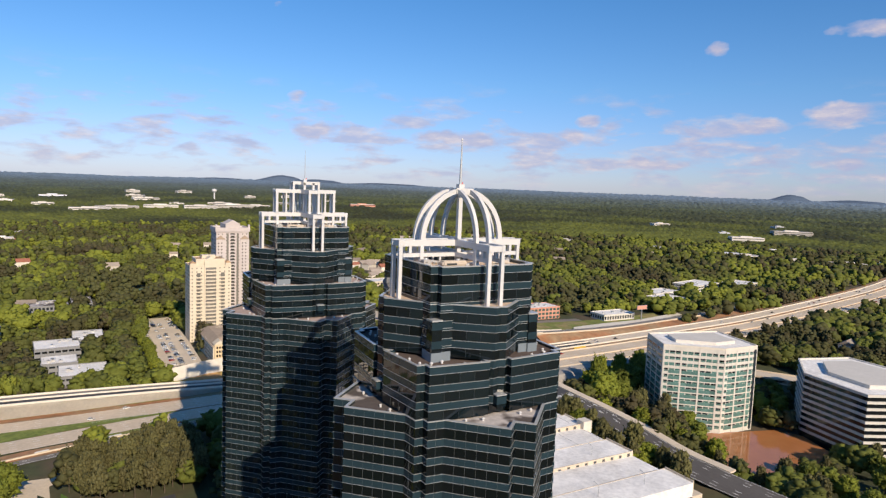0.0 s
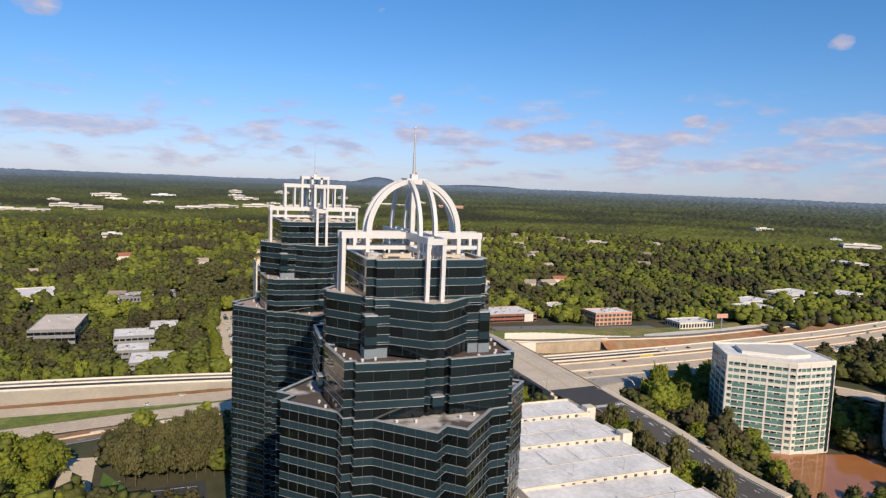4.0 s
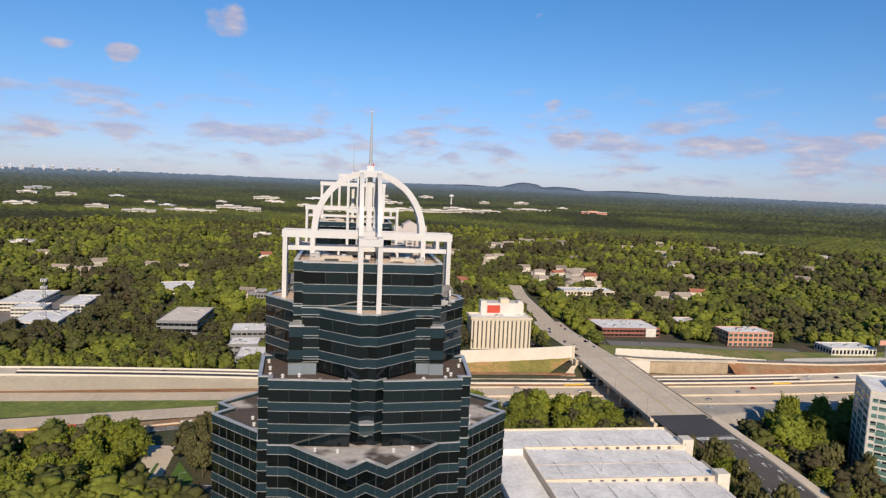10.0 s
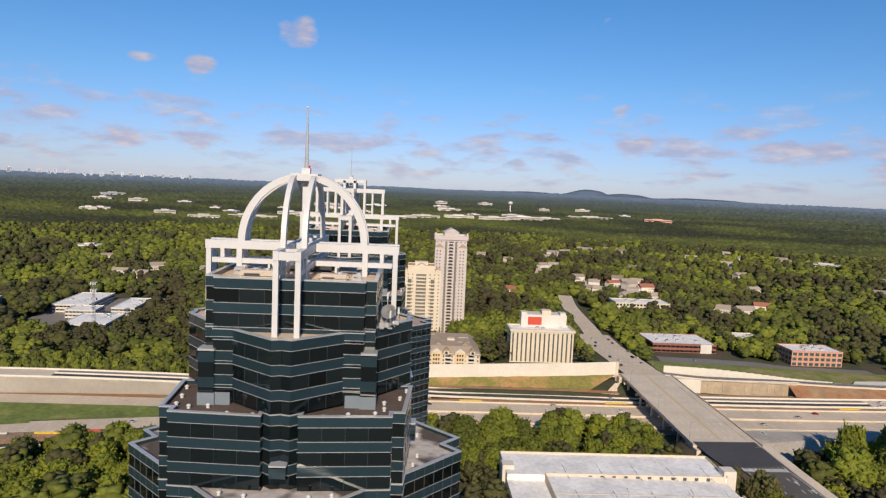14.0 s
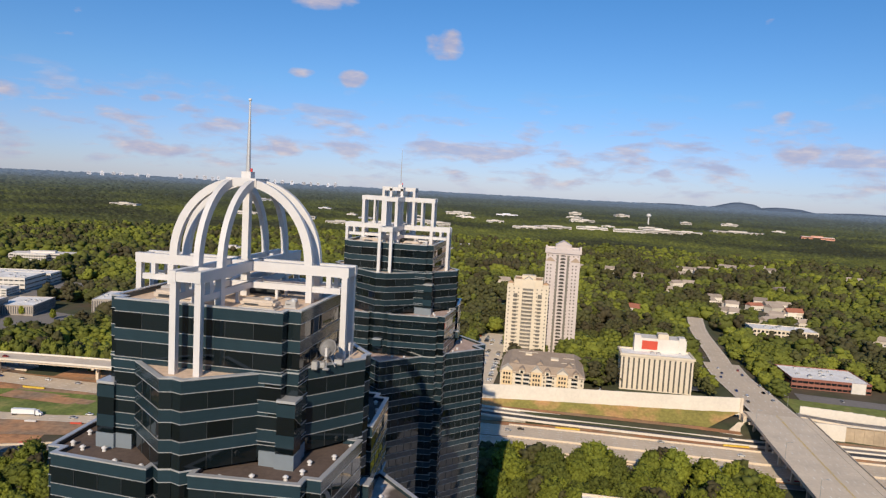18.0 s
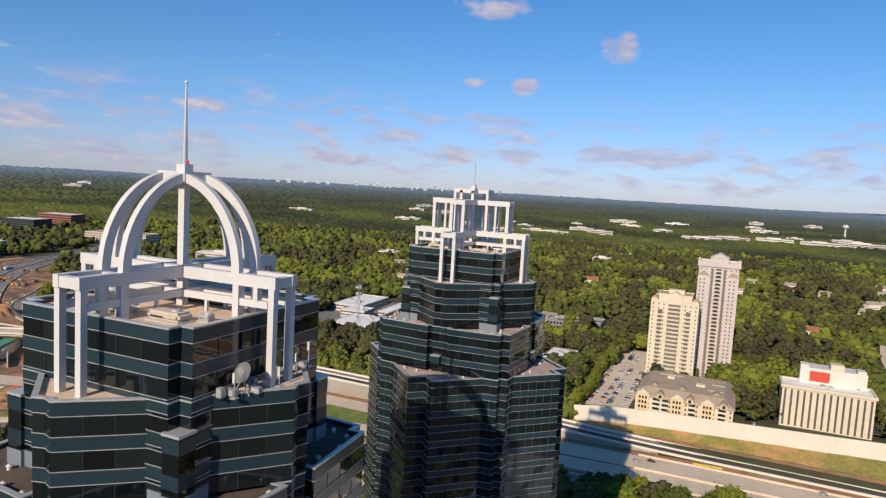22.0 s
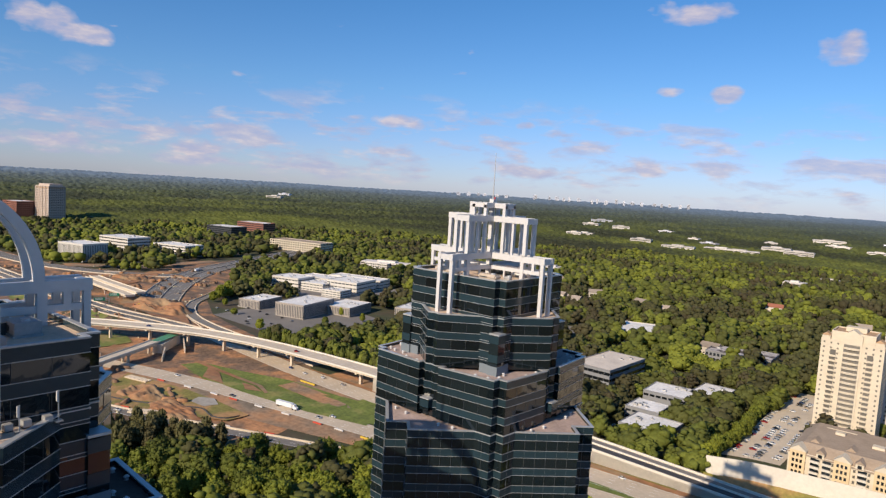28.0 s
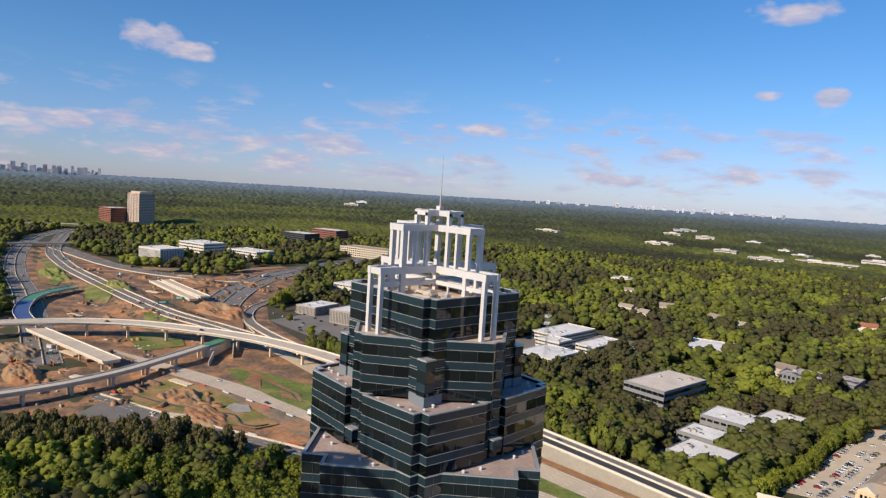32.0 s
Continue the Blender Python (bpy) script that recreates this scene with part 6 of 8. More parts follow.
tagged(part("arrow_marking", bm, PAINT), "white turn arrows painted on asphalt", "road marking", kind="structure")
# ---------------------------------------------------------------- interchange structures
BLUE_DECK = material("blue_membrane", (0.06, 0.11, 0.26), 0.6, 0, 0.15, 0.5)
GREEN_DECK = material("green_membrane", (0.08, 0.27, 0.16), 0.7, 0, 0.15, 0.5)


def viaduct(name, label, pts, width, mat, every=5, thick=1.8, wall=True):
    """A deck on piers with edge walls."""
    v = thing(name, label, "viaduct", kind="structure")
    line = path_dense(pts)
    part("deck", ribbon(bmesh.new(), line, -width / 2, width / 2, -0.5, 0.0), mat, v)
    part("girder", ribbon(bmesh.new(), line, -width / 2 + 0.8, width / 2 - 0.8, -thick - 0.5, -0.5), CONCRETE, v)
    if wall:
        for off in (-width / 2 + 0.2, width / 2 - 0.2):
            part("edge_wall", ribbon(bmesh.new(), line, off - 0.2, off + 0.2, 0.0, 0.9), CONCRETE_WHITE, v)
    n2 = normals2(line)
    for k in range(every // 2, len(line), every):
        px, py, pz = line[k]
        g = h(px, py)
        if pz - g < 4:
            continue
        for off in (-width / 4, width / 4):
            x, y = px + n2[k][0] * off, py + n2[k][1] * off
            part("pier", boxes((x - 0.8, x + 0.8, y - 0.8, y + 0.8, g - 1, pz - thick - 1.4)), CONCRETE, v)
        part("pier_cap", beam(bmesh.new(), (px - n2[k][0] * width * .45, py - n2[k][1] * width * .45, pz - thick - 1.0), (px + n2[k][0] * width * .45, py + n2[k][1] * width * .45, pz - thick - 1.0), 1.6, 1.0), CONCRETE, v)
    return v


viaduct("flyover", "narrow pale concrete flyover on piers", [(-308, 205, 9), (-310, 254, 9), (-315, 284, 9), (-327, 319, 9), (-344, 352, 9), (-362, 385, 9), (-370, 398, 9)], 9.5, CONCRETE)
viaduct("flyover_end", "unfinished flyover end with green membrane", [(-370, 398, 9), (-376, 408, 9), (-386, 424, 9)], 9.5, GREEN_DECK, wall=False)
viaduct("membrane_ramp", "curved ramp under blue membrane", [(-548, 297, 7), (-590, 300, 7), (-625, 308, 7), (-660, 319, 7)], 15, BLUE_DECK)
viaduct("membrane_ramp", "curved ramp under green membrane", [(-660, 319, 7), (-690, 334, 7), (-718, 357, 7), (-738, 386, 7)], 14, GREEN_DECK)
viaduct("unfinished_bridge", "unfinished concrete bridge deck with teal edge", [(-500, 294, 9), (-430, 306, 9), (-357, 318, 9)], 15, CONCRETE, 6)
viaduct("overpass", "twin pale overpass decks over the motorway", [(-748, 487, 9), (-670, 483, 9), (-592, 480, 9)], 12, CONCRETE, 6)
viaduct("overpass", "twin pale overpass decks over the motorway", [(-752, 505, 9), (-676, 501, 9), (-604, 499, 9)], 12, CONCRETE, 6)
viaduct("overpass", "grey road overpass crossing the motorway", [(-1262, 370, 11), (-1258, 450, 11), (-1246, 540, 11)], 14, LANES_GREY, 5)
viaduct("overpass", "grey road overpass crossing the motorway", [(-1672, 510, 19), (-1645, 570, 19), (-1610, 650, 19)], 14, LANES_GREY, 5)
patch("dry_plateau", [(-294, 315), (-318, 351), (-257, 364), (-222, 367), (-184, 368), (-184, 351), (-237, 321), (-272, 303)], GRASS, "tan dry grass plateau on the site", "bare earth", 1.0)
patch("gravel_heap", [(-233, 354), (-236, 362), (-226, 368), (-214, 364), (-218, 355)], GRAVEL, "pale spilled gravel on the plateau", "gravel", 1.25)
patch("carriageway_verge", [(-300, 388), (-240, 404), (-172, 440), (-128, 446), (-120, 412), (-165, 400), (-230, 391)], GREENBANK, "long green grass verge beside the motorway", "grass bank", 0.62, cuts=4)
silt = path_dense([(-290, 312, 1.6), (-260, 322, 1.6), (-240, 334, 1.6), (-222, 347, 1.6), (-214, 352, 1.6), (-196, 348, 1.6), (-187, 353, 1.6), (-186, 362, 1.6)])
silt[:, 2] = land(silt[:, 0], silt[:, 1]) + 0.6
tagged(part("silt_fence", ribbon(bmesh.new(), silt, -0.15, 0.15, 0.0, 1.3), DARKWALL), "black fabric silt fence round the plateau", "fence", kind="structure")
end_wall = thing("abutment", "tan concrete abutment under the unfinished flyover end", "abutment", kind="structure")
part("face", beam(bmesh.new(), (-364, 398, 3.4), (-389, 428, 3.4), 7.0, 7.8), CONCRETE, end_wall)
part("wing_wall", beam(bmesh.new(), (-360, 402, 2.4), (-338, 388, 0.2), 0.8, 6.0), CONCRETE, end_wall)
part("wing_wall", beam(bmesh.new(), (-380, 430, 2.4), (-352, 416, 0.4), 0.8, 6.0), CONCRETE, end_wall)
patch("infield_grass", [(-465, 363), (-484, 390), (-440, 406), (-412, 398), (-410, 359)], MOTTLED, "green grass inside the interchange", "grass bank", 0.7)
patch("infield_grass", [(-519, 395), (-563, 416), (-506, 418), (-492, 389)], MOTTLED, "green grass inside the interchange", "grass bank", 0.7)
patch("infield_grass", [(-762, 404), (-773, 442), (-690, 420), (-638, 396), (-664, 379)], MOTTLED, "rough green bank inside the interchange", "grass bank", 0.7)
patch("infield_grass", [(-973, 389), (-1081, 424), (-885, 415), (-790, 378), (-810, 362)], MOTTLED, "green and tan island between motorway arms", "grass bank", 0.8)
patch("infield_clay", [(-1060, 412), (-900, 400), (-820, 376), (-812, 364), (-960, 388)], DIRT, "orange clay edge of a grass island", "bare earth", 1.0)
patch("infield_clay", [(-618, 472), (-622, 509), (-560, 509), (-470, 484), (-440, 470), (-485, 452)], DIRT, "red clay mound beside the motorway", "bare earth", 1.6)
patch("infield_clay", [(-734, 504), (-775, 544), (-790, 612), (-760, 600), (-716, 545), (-706, 522)], DIRT, "orange clay strip beside the motorway", "bare earth", 0.9)
patch("infield_clay", [(-938, 534), (-870, 620), (-885, 760), (-862, 760), (-838, 619), (-900, 528)], SHOULDER, "tan clay strip beside the motorway", "bare earth", 0.9)
patch("infield_clay", [(-395, 360), (-412, 382), (-397, 386), (-376, 363)], DIRT, "orange clay scar inside the interchange", "bare earth", 1.1)
patch("clay_terrace", [(-277, 389), (-302, 409), (-283, 407), (-252, 391)], DIRT, "orange clay terrace cut in a grass slope", "bare earth", 0.8)
patch("clay_terrace", [(-231, 396), (-247, 404), (-236, 406), (-219, 402)], DIRT, "orange clay terrace cut in a grass slope", "bare earth", 0.8)
patch("clay_terrace", [(-322, 408), (-305, 407.5), (-233, 408), (-214, 401), (-214, 404), (-233, 412), (-305, 412), (-322, 412)], DIRT, "orange clay terrace cut in a grass slope", "bare earth", 0.9)
patch("site_gravel", [(-268, 268), (-284, 288), (-246, 312), (-236, 298)], LANES_GREY, "grey gravel on the construction site", "gravel", 0.5)
patch("site_grass", [(-290, 330), (-262, 338), (-200, 352), (-190, 360), (-240, 352), (-292, 342)], GRASS, "dry grass on the construction site", "grass", 0.6)
patch("site_clay", [(-520, 318), (-440, 330), (-380, 345), (-372, 330), (-430, 320), (-520, 306)], SHOULDER, "tan graded earth under the flyover", "bare earth", 0.5)



def earth_mound(cx, cy, rx, ry, top, mat, label, seed):
    """A rough heap of bulldozed soil."""
    n = 44
    g = np.linspace(-1, 1, n)
    U, V = np.meshgrid(g, g)
    X, Y = cx + U * rx, cy + V * ry
    R = np.sqrt(U ** 2 + V ** 2)
    bump_ = np.array([noise.noise((a * 2.2 + seed, b * 2.2, 0.5)) + 0.5 * noise.noise((a * 6 + seed, b * 5, 2.5)) + 0.25 * noise.noise((a * 15 + seed, b * 13, 4.5)) for a, b in zip(U.ravel(), V.ravel())]).reshape(U.shape)
    edge_ = 1 + 0.25 * np.array([noise.noise((math.cos(a) * 1.7, math.sin(a) * 1.7, seed + 9.0)) for a in np.arctan2(V, U).ravel()]).reshape(U.shape)
    # flat-topped, steep-sided spoil
    body = np.clip((edge_ * 0.95 - R) * 3.0, 0, 1)
    Z = land(X, Y) + body * body * (3 - 2 * body) * top * (0.8 + 0.7 * bump_) - 0.4 + (body > 0) * 0.3
    i = np.arange(n * n).reshape(n, n)
    q = np.stack([i[:-1, :-1], i[:-1, 1:], i[1:, 1:], i[1:, :-1]], -1).reshape(-1, 4)
    ob = new("earth_mound", mesh_arrays("earth_mound", np.stack([X, Y, Z], -1).reshape(-1, 3), q, mat, True))
    tagged(ob, label, "earth mound", kind="structure")


earth_mound(-540, 488, 70, 24, 7, DIRT, "red clay mound cut by the new ramp", 1)
earth_mound(-268, 338, 26, 16, 4, DIRT, "low heap of orange clay on the site", 2)
earth_mound(-225, 336, 30, 14, 3, DIRT, "low heap of orange clay on the site", 3)
earth_mound(-450, 268, 40, 18, 5, SHOULDER, "brown heap of soil under the flyover", 4)
earth_mound(-380, 262, 30, 14, 5, DIRT, "low heap of orange clay on the site", 5)
earth_mound(-740, 440, 40, 16, 5, MOTTLED, "grassy mound inside the interchange", 6)
earth_mound(-880, 395, 70, 18, 6, MOTTLED, "grassy mound between motorway arms", 7)
earth_mound(-760, 560, 36, 22, 4, DIRT, "orange clay heap beside the motorway", 8)
earth_mound(-370, 330, 22, 12, 4, SHOULDER, "brown heap of soil under the flyover", 9)

# tan retaining wall and white wall north of the motorway
tan = thing("retaining_wall", "tan concrete retaining wall below the slip road", "wall", kind="structure")
TAN = material("tan_concrete", (0.40, 0.31, 0.21), 0.9, 0, 0.25, 0.5, 0.1)
for k in range(17):
    x = 309 + k * 6.0
    part("wall_panel", boxes((x, x + 5.9, 513.2, 514.2, -1, 9.9 - k * 0.09)), TAN, tan)
part("coping", boxes((308, 412, 513.0, 514.5, 10.2, 10.9)), CONCRETE_WHITE, tan)
part("abutment_wing", boxes((305, 333, 511.8, 513.1, -1, 11.2)), CONCRETE_WHITE, tan, "pale concrete wing wall at the bridge end")
upper = thing("retaining_wall", "long white retaining wall beside the slip road", "wall", kind="structure")
wl = path_dense([(309, 528, 17.2), (330, 528.5, 16.4), (352, 529, 15.2), (390, 529, 12.0), (420, 529, 9.2), (450, 529.5, 7.4)], 6)
for a, b in zip(wl, wl[1:]):
    zt = (a[2] + b[2]) / 2
    part("wall_panel", beam(bmesh.new(), (a[0], a[1], zt / 2), (b[0], b[1], zt / 2), 0.5, zt), CONCRETE_WHITE, upper)

# ---------------------------------------------------------------- houses
SHINGLE = material("grey_shingles", (0.31, 0.255, 0.21), 0.95, 0, 0.2, 0.9, 0.1, per_object=0.3)
SIDING = material("pale_siding", (0.60, 0.54, 0.46), 0.9, 0, 0.1, 0.5, 0.1, per_object=0.25)
REDROOF = material("red_shingles", (0.34, 0.13, 0.08), 0.95, 0, 0.2, 0.9)


def house(x, y, w, d, hh, rz, roof=SHINGLE, label="pale house with grey gabled roof among trees"):
    z = h(x, y)
    t = thing("house", label, "house", "houses in the woods", at=(x, y, z), rz=rz)
    part("wall", boxes((-w / 2, w / 2, -d / 2, d / 2, -3, hh)), SIDING, t)
    bm = bmesh.new()
    e = 0.6
    v = [bm.verts.new(p) for p in ((-w / 2 - e, -d / 2 - e, hh - .2), (w / 2 + e, -d / 2 - e, hh - .2), (w / 2 + e, d / 2 + e, hh - .2), (-w / 2 - e, d / 2 + e, hh - .2), (-w / 2 - e, 0, hh + d * .32), (w / 2 + e, 0, hh + d * .32))]
    for f in ((0, 1, 5, 4), (2, 3, 4, 5), (0, 4, 3), (1, 2, 5), (3, 2, 1, 0)):
        bm.faces.new([v[k] for k in f])
    part("roof", bm, roof, t)
    tagged(part("glazing", boxes(*[(u - .7, u + .7, -d / 2 - .05, -d / 2 + .02, 1.2, 2.8) for u in np.arange(-w / 2 + 2, w / 2 - 1, 3.2)]), OFFGLASS, t), kind="stuff")
    way = Vector((EYE_XY[0] - x, EYE_XY[1] - y)).normalized()
    side = Vector((-way.y, way.x)) * w * 0.7
    front = 42 + 0.030 * math.hypot(x, y)
    block_poly([(x + sx * side.x + way.x * far_, y + sx * side.y + way.y * far_) for sx, far_ in ((-1, -d * .6), (1, -d * .6), (0.8, front), (-0.8, front))])


HOUSES = ((382, 1100), (394, 1054), (384, 972), (445, 1090), (448, 1033), (462, 1000), (415, 1495), (464, 1540), (524, 1600), (598, 1650), (605, 1575), (410, 930), (508, 850), (530, 832), (572, 868), (967, 1500), (1035, 1420), (766, 1373),
          (970, 1170), (165, 1264), (189, 1400), (473, 1070), (425, 955), (-101, 1530), (1174, 1070), (733, 392), (745, 1500), (983, 1550), (851, 1520), (-294, 1075), (-286, 990), (251, 1392), (247, 935), (-38, 830), (-323, 1010), (-211, 1058), (-162, 1036),
          (330, 1150), (350, 1240), (640, 1020), (700, 1180), (-60, 1180), (60, 1120), (840, 1010), (300, 1330), (-420, 1180), (520, 1240))
TERRACE = ((390, 1390), (433, 1463), (481, 1522), (524, 1549), (575, 1622), (622, 1675), (374, 1254), (369, 1077), (372, 985), (395, 1046), (425, 1046), (455, 1070), (433, 975), (461, 1000), (910, 1675), (737, 1286), (451, 931))
rng = random.Random(21)
for k, (x, y) in enumerate(TERRACE):
    house(x, y, rng.uniform(16, 23), rng.uniform(11, 14), rng.uniform(5.5, 7.5), rng.uniform(-30, 30), REDROOF if k == 10 else SHINGLE, "tan terraced house with pale gabled roof")
for k, (x, y) in enumerate(HOUSES):
    far = y > 1450
    house(x, y, rng.uniform(18, 26) * (1.5 if far else 1), rng.uniform(11, 15), rng.uniform(6, 9), rng.uniform(-35, 35), REDROOF if k % 9 == 5 else SHINGLE, "pale house with red gabled roof among trees" if k % 9 == 5 else "pale house with grey gabled roof among trees")

# ---------------------------------------------------------------- distant buildings
FAR_GREY = material("far_grey_walls", (0.54, 0.55, 0.60), 0.9, 0, 0.12, 0.1, 0.02, per_object=0.35)
FAR_ROOF = material("far_flat_roof", (0.50, 0.46, 0.42), 0.9, 0, 0.2, 0.1, 0.02, per_object=0.4)
FAR_WHITE = material("far_white_walls", (0.54, 0.50, 0.455), 0.9, 0, 0.12, 0.1, 0.02, per_object=0.25)


def distant(x, y, w, d, hh, label, mat=FAR_WHITE, category="commercial building", steps=1, rz=0.0):
    z = h(x, y)
    t = thing("distant_building", label, category, "distant buildings", at=(x, y, z), rz=rz)
    part("wall", boxes((-w / 2, w / 2, -d / 2, d / 2, -6, hh)), mat, t)
    part("roof", boxes((-w / 2 + 1, w / 2 - 1, -d / 2 + 1, d / 2 - 1, hh, hh + 0.8)), FAR_ROOF, t)
    part("penthouse", boxes((-w / 5, w / 6, -d / 5, d / 5, hh + .8, hh + 3.5)), mat, t)
    rows = max(1, int(hh / 4.5))
    bands = [(-w / 2 + 1.5, w / 2 - 1.5, -d / 2 - .15, d / 2 - 1.5, (f + 0.55) * hh / rows - .8, (f + 0.55) * hh / rows + .8) for f in range(rows)]
    tagged(part("glazing", boxes(*bands), OFFGLASS, t), kind="stuff")
    block_rect(x - w * .55, x + w * .55, y - d - 40, y + d * .7)


FAR_LOW = ((-57, 2276, 58), (63, 2175, 110), (150, 2214, 90), (260, 2238, 100), (375, 2217, 100), (480, 2235, 120), (560, 2260, 90), (249, 2445, 63), (204, 2534, 43), (940, 2245, 90), (1683, 1207, 90), (1875, 1196, 110), (1464, 800, 70), (1619, 834, 78), (1540, 790, 60),
           (-499, 1973, 88), (-284, 2139, 74), (-219, 2103, 73), (730, 2320, 150), (-401, 2036, 89), (-822, 1964, 46), (1173, 1387, 45), (-108, 1540, 40), (-671, 990, 95), (-800, 1990, 53), (-352, 2037, 100), (-2000, 1700, 60), (-497, 1285, 45), (-620, 2000, 60), (1300, 930, 60), (1380, 870, 50))
for k, (x, y, w) in enumerate(FAR_LOW):
    az = math.degrees(math.atan2(y - 80, x - 100)) - 90
    distant(x, y, w, 34, 9 + (k * 7) % 6, "long low white commercial building beyond woods", PINKWALL if k in (9,) else FAR_WHITE, rz=az * 0.6)

rng = random.Random(33)
for k in range(34):
    bx, by, bw = FAR_LOW[(k * 5) % len(FAR_LOW)]
    if math.hypot(bx, by) < 1500:
        bx, by = bx * 1.6, by * 1.6
    x, y = bx + rng.uniform(-160, 160), by + rng.uniform(40, 330)
    az = math.degrees(math.atan2(y - 80, x - 100)) - 90
    distant(x, y, rng.uniform(28, 90), 28, rng.uniform(7, 14), "low pale building showing above far woods", FAR_WHITE if k % 3 else FAR_GREY, rz=az * 0.6 + rng.uniform(-20, 20))

# city skyline on the horizon
rng = random.Random(9)
for a0, a1, n, h0, h1 in ((163.0, 173.5, 44, 8, 38), (168.5, 172.8, 5, 40, 62), (172.5, 178, 16, 12, 40), (108, 121, 18, 8, 20), (123, 128, 6, 6, 12)):
    for k in range(n):
        a = radians(a0 + (a1 - a0) * (k + rng.uniform(0.1, 0.9)) / n)
        r = rng.uniform(4150, 4500)
        distant(100 + r * math.cos(a), 80 + r * math.sin(a), rng.uniform(12, 28), 20, rng.uniform(h0, h1) + 10, "grey city tower on the skyline", FAR_GREY, "tower block", rz=math.degrees(a) - 90)

# hills on the skyline, with the blue of haze put into their base colour
for a, half, top in ((75.0, 3.4, 46), (72.0, 4.2, 26), (32.7, 2.6, 44), (28.5, 5, 22), (66, 7, 16), (80, 5, 14)):
    bm = bmesh.new()
    rows = []
    nseg = 40
    for k in range(nseg + 1):
        t = -1 + 2 * k / nseg
        aa = radians(a - t * half)
        bump_ = math.exp(-4.5 * t * t) + 0.18 * math.exp(-60 * (t - .35) ** 2) + 0.1 * noise.noise((t * 3.0, a, 0))
        edge = min(1, (1 - abs(t)) * 5)
        row = []
        for r, f in ((4560, -0.4), (4640, 0.75), (4690, 1.0), (4720, 0.6)):
            x, y = 100 + r * math.cos(aa), 80 + r * math.sin(aa)
            row.append(bm.verts.new((x, y, 108 + (top * bump_ * edge + 12) * f)))
        rows.append(row)
    for p, q in zip(rows, rows[1:]):
        for j in range(3):
            bm.faces.new((p[j], q[j], q[j + 1], p[j + 1]))
    bmesh.ops.recalc_face_normals(bm, faces=bm.faces[:])
    tagged(part("distant_hill", bm, FAR_HILLS, smooth=True), "wooded hill on the far horizon, painted haze-blue", "hill", "far hills", "structure")

# ---------------------------------------------------------------- trees


def ico(level):
    bm = bmesh.new()
    bmesh.ops.create_icosphere(bm, subdivisions=level, radius=1.0)
    v = np.array([x.co[:] for x in bm.verts])
    f = np.array([[x.index for x in p.verts] for p in bm.faces])
    bm.free()
    return v, f


OCTA = (np.array([(1, 0, 0), (-1, 0, 0), (0, 1, 0), (0, -1, 0), (0, 0, 1), (0, 0, -1)], float), np.array([(0, 2, 4), (2, 1, 4), (1, 3, 4), (3, 0, 4), (2, 0, 5), (1, 2, 5), (3, 1, 5), (0, 3, 5)]))
ICO1, ICO2 = ico(1), ico(2)
RNG = np.random.default_rng(7)


def crown_arrays(clumps, high, wide, kind, leaves=0, fine=1.0, seed_form=None, rough=(0.6, 1.35), core=None):
    """Points and triangles of a crown about 1 m across and 1 m high, made of ragged clumps."""
    form = seed_form or ICO1
    vs, fs, at = [], [], 0
    # a loose core, so that the crown is not see-through
    core = core or ICO1
    size, mid_z = ((0.32, 0.32, 0.30), 0.66) if kind == "pine" else ((0.40, 0.40, 0.36), 0.52)
    v = core[0] * RNG.uniform(0.8, 1.15, (len(core[0]), 1)) * size + [0, 0, mid_z]
    if kind == "pine":
        v[:, :2] *= (1.2 - 0.45 * v[:, 2:3])
    vs.append(v)
    fs.append(core[1])
    at = len(v)
    for _ in range(clumps):
        if kind == "pine":
            t = RNG.uniform(0.0, 1.0)
            a = RNG.uniform(0, 2 * np.pi)
            r = 0.44 * math.sqrt(1 - 0.82 * t * t) * RNG.uniform(0.3, 1.0)
            c = np.array([r * np.cos(a), r * np.sin(a), 0.36 + 0.60 * t])
            s = np.array([0.19, 0.19, 0.13]) * RNG.uniform(0.7, 1.25) * fine
        else:
            a, t = RNG.uniform(0, 2 * np.pi), RNG.uniform(-0.75, 1.0)
            r = np.sqrt(max(0.05, 1 - t * t * 0.85)) * RNG.uniform(0.45, 1.0)
            c = np.array([0.37 * r * np.cos(a), 0.37 * r * np.sin(a), 0.52 + 0.36 * t])
            s = np.array([0.21, 0.21, 0.16]) * RNG.uniform(0.6, 1.25) * fine
        q, _ = np.linalg.qr(RNG.normal(size=(3, 3)))
        v = (form[0] * RNG.uniform(*rough, (len(form[0]), 1))) @ q.T * s + c
        vs.append(v)
        fs.append(form[1] + at)
        at += len(v)
    if leaves:
        base = np.concatenate(vs)
        pick = base[RNG.integers(0, len(base), leaves)]
        mid = np.array([0, 0, 0.5])
        c = pick + (pick - mid) * RNG.uniform(-0.1, 0.14, (leaves, 1))
        u, w = RNG.normal(size=(leaves, 3)), RNG.normal(size=(leaves, 3))
        u /= np.linalg.norm(u, axis=1)[:, None]
        w -= (w * u).sum(1)[:, None] * u
        w /= np.linalg.norm(w, axis=1)[:, None]
        s = RNG.uniform(0.018, 0.042, (leaves, 1))
        quad = np.stack([c - u * s, c + w * s * .7, c + u * s, c - w * s * .7], 1).reshape(-1, 3)
        k = np.arange(leaves)[:, None] * 4 + at
        vs.append(quad)
        fs.append(np.concatenate([k + [0, 1, 2], k + [0, 2, 3]]))
    v, f = np.concatenate(vs), np.concatenate(fs)
    return v * [wide, wide, high], f


